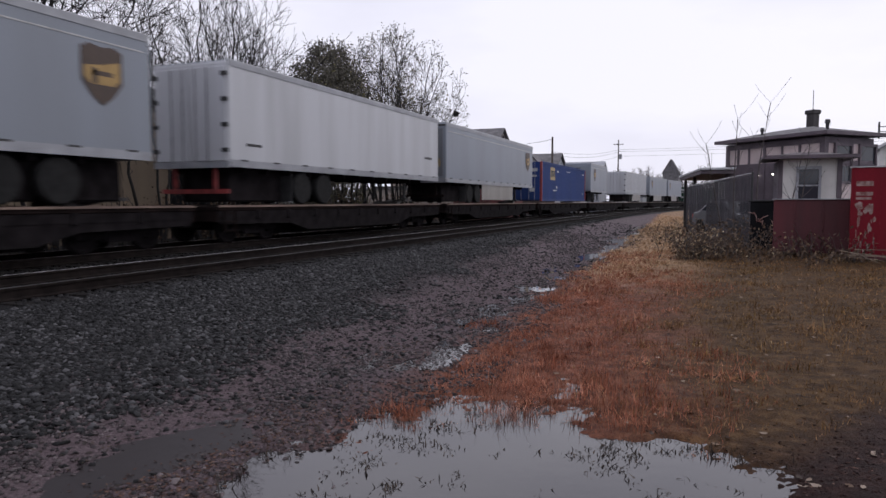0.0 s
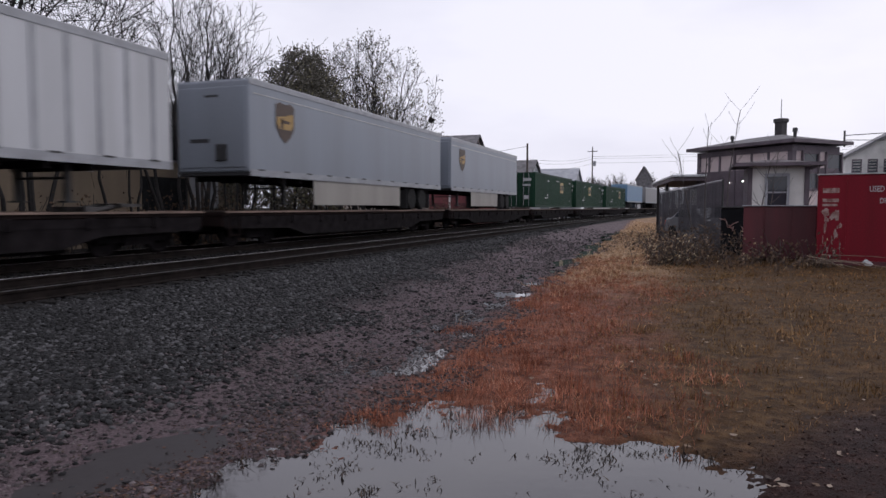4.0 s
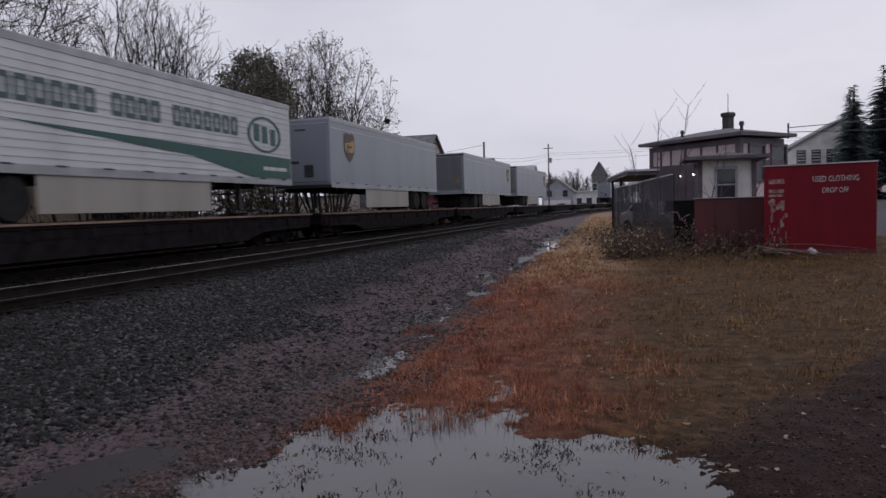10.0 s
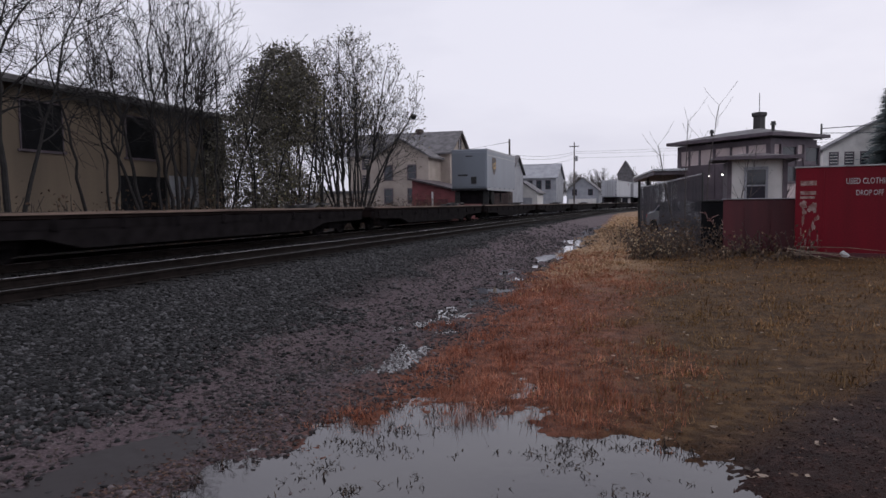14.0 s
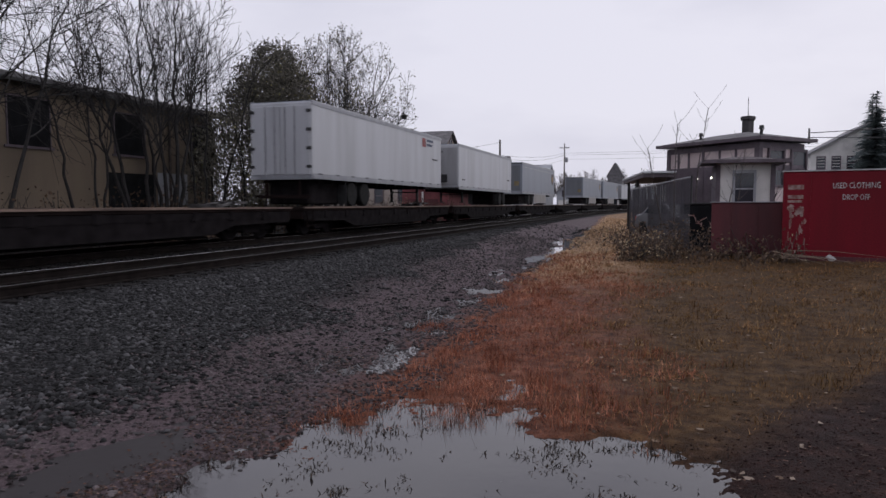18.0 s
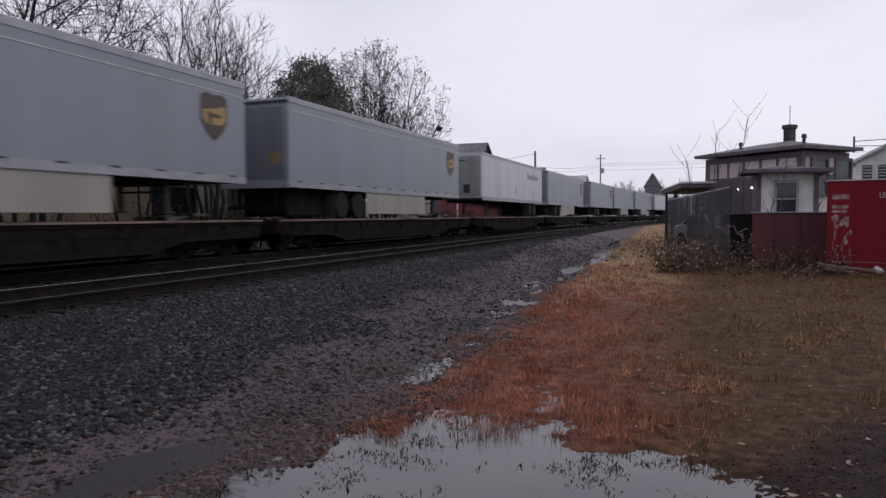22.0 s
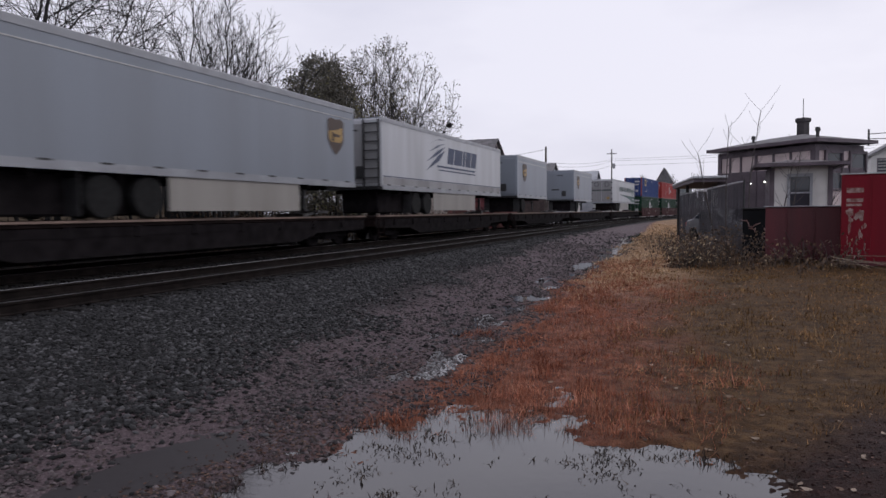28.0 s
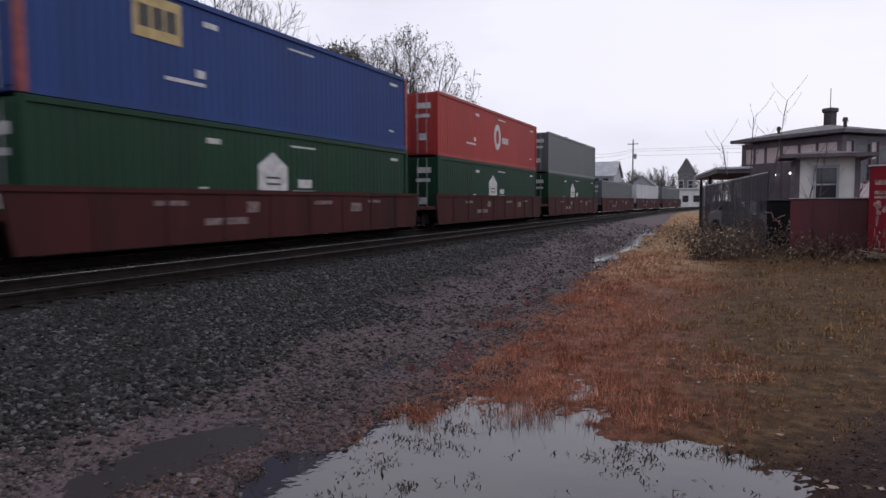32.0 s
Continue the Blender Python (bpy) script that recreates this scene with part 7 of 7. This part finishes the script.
lay_sprigs()
lay_grass("rim_grass", 30000, -3.2, 1.0, 3.0, 6.6, near_rim, 0.012, 0.04, "weed", "dark trampled grass round the puddle", 1.0, 0.8, 1.2)

# fallen leaves, curled quads
leaf_v = []
for k in range(6):
    c = rs.uniform(0.05, 0.35)
    leaf_v.append([[-1, 0, c], [-0.2, -0.6, 0.02], [0.5, -0.5, 0.1], [1, 0, c], [0.45, 0.55, 0.1], [-0.3, 0.62, 0.02]])
leaf_f = [(0, 1, 5), (1, 2, 4), (1, 4, 5), (2, 3, 4)]


def lay_leaves(name, n, x0, x1, y0, y1, keep, smin, smax, label, material="litter"):
    x, y = field(n, x0, x1, y0, y1, 0.9)
    k = keep(x, y)
    x, y = x[k], y[k]
    z = np.maximum(ground_z(x, y), WATER_Z) + 0.006
    s = rs.uniform(smin, smax, len(x))
    scatter(name, leaf_v, leaf_f, np.stack([x, y, z], 1), np.stack([s, s * 0.8, s], 1), rs.uniform(0, 6.28, len(x)), rs.uniform(-0.5, 0.5, len(x)), material, label, "leaves")


lay_leaves("fallen_leaves", 1800, -3.5, 7, 4.6, 22, lambda x, y: (edge_dist(x, y) > 0.3) & (rs.rand(len(x)) < 0.7) & (ground_z(x, y) > WATER_Z + 0.004), 0.016, 0.04, "scattered brown fallen leaves on the grass")
lay_leaves("mud_leaves", 110, 0.3, 6, 4.2, 10, lambda x, y: mud_side(x, y) > -0.3, 0.015, 0.032, "pale curled leaves on the mud")
lay_leaves("verge_litter", 1500, -4.6, -2.4, 3.0, 7.5, lambda x, y: (rs.rand(len(x)) < np.clip(0.5 + vnoise(x * 3, y * 3, 41), 0, 1)) & (ground_z(x, y) > WATER_Z), 0.010, 0.024, "wet brown litter at the puddle's edge", "weed")


def littered(x, y):
    e = edge_dist(x, y)
    band = np.exp(-((e + 0.55) / 0.75) ** 2) * np.clip(1.25 - y / 16, 0.25, 1)
    ridge = np.exp(-((x + 3.1 - 0.22 * (y - 4.2)) / 0.2) ** 2) * (y < 6)
    return (rs.rand(len(x)) < np.clip(band * (0.5 + 0.8 * vnoise(x * 1.9, y * 1.5, 42)) + ridge, 0, 1)) & ((ground_z(x, y) > WATER_Z - 0.004) | ((x < -3.0) & (rs.rand(len(x)) < 0.3)))


lay_leaves("leaf_crumbs", 30000, -5.4, -1.6, 2.8, 14, littered, 0.006, 0.02, "rusty leaf crumbs and twigs between gravel and grass", "rustlitter")
lay_leaves("mud_crumbs", 9000, -0.4, 6.5, 3.6, 10, lambda x, y: (mud_side(x, y) > rs.uniform(-0.8, 0.6, len(x))) & (ground_z(x, y) > WATER_Z), 0.005, 0.014, "trodden leaf crumbs on the mud", "rustlitter")


def weed_patch():
    """Tall dead weeds with straw leaves before the fence and bins."""
    rng = random.Random(91)
    segs, pts, dark = [], [], []
    spots = [(-0.6, 21.4, 0.45, 130, 0.75), (0.1, 23.0, 0.5, 80, 1.0), (1.2, 22.4, 0.6, 60, 0.8), (2.2, 20.9, 0.5, 40, 0.6), (2.4, 19.7, 0.7, 30, 0.25), (3.0, 19.6, 0.2, 22, 0.7), (-0.9, 25.5, 0.5, 50, 0.8), (-1.5, 30, 0.6, 50, 0.9), (0.8, 21.2, 0.8, 35, 0.3)]
    for cx, cy, r, n, h in spots:
        for _ in range(n):
            x, y = cx + rng.gauss(0, r), cy + rng.gauss(0, r * 0.8)
            z = float(height(np.array([x]), np.array([y]))[0])
            p = Vector((x, y, z))
            d = Vector((rng.uniform(-0.45, 0.45), rng.uniform(-0.45, 0.45), 1))
            hh = h * rng.uniform(0.3, 1.3)
            for j in range(3):
                q = p + d * hh / 3
                segs.append((p, q, 0.008, 0.006, 3))
                p = q
                d = d + Vector((rng.uniform(-0.4, 0.4), rng.uniform(-0.4, 0.4), -0.1))
                for _ in range(3):
                    (pts if rng.random() < (0.35 if cx < 0 else 0.08) else dark).append(p + Vector((rng.gauss(0, 0.08), rng.gauss(0, 0.08), rng.gauss(-0.05, 0.08))))
    tagged(mesh_of(segs, "weed_stalks", "barkpale"), "dead weed stalks before the fence", "weeds", kind="stuff")
    tagged(leaf_cloud("weed_leaves", pts, 0.036, "strawleaf", rng), "dry straw-coloured weed leaves", "weeds", kind="stuff")
    tagged(leaf_cloud("dark_weed_leaves", dark, 0.045, "brush", rng), "brown withered weed leaves", "weeds", kind="stuff")


weed_patch()
slab = thing("stone_slab", pose(5.3, 13.9, 0.2, 0, 0, 20), "broken pale stone lying at the edge of the lot", "rock")
bm = bmesh.new()
bmesh.ops.create_icosphere(bm, subdivisions=3, radius=0.5)
for v in bm.verts:
    v.co = Vector((v.co.x * 1.1, v.co.y * 0.5, max(-0.12, v.co.z * 0.6))) * (1 + 0.7 * noise.noise(v.co * 3.1) + 0.4 * noise.noise(v.co * 8))
part("body", bm, "rock", slab)
M["deadwood"] = mat("pale_dead_wood", (0.26, 0.20, 0.15), 0.8, 0, 0.25, 5, 50)
stick = thing("fallen_branch", pose(3.2, 18.7, 0.34), "pale bare branch lying before the red bin", "branch")
rng = random.Random(95)
segs = []
for k in range(7):
    a = Vector((-0.6 + rng.uniform(0, 0.5), rng.uniform(-0.1, 0.1), 0.28 - 0.03 * k))
    b = a + Vector((rng.uniform(0.5, 2.1), rng.uniform(-0.8, 0.1), -0.16 + rng.uniform(-0.10, 0.06)))
    mid = a.lerp(b, 0.5) + Vector((0, 0, 0.05))
    segs += [(a, mid, 0.012, 0.009, 4), (mid, b, 0.009, 0.004, 4)]
for k in range(0, len(segs), 2):
    mesh_of(segs[k:k + 2], "stem", "deadwood", stick)


def motions():
    for ob, u in MOVING:
        walk(ob, [(t, on_rails(u - run(t))) for t in range(33)])


motions()
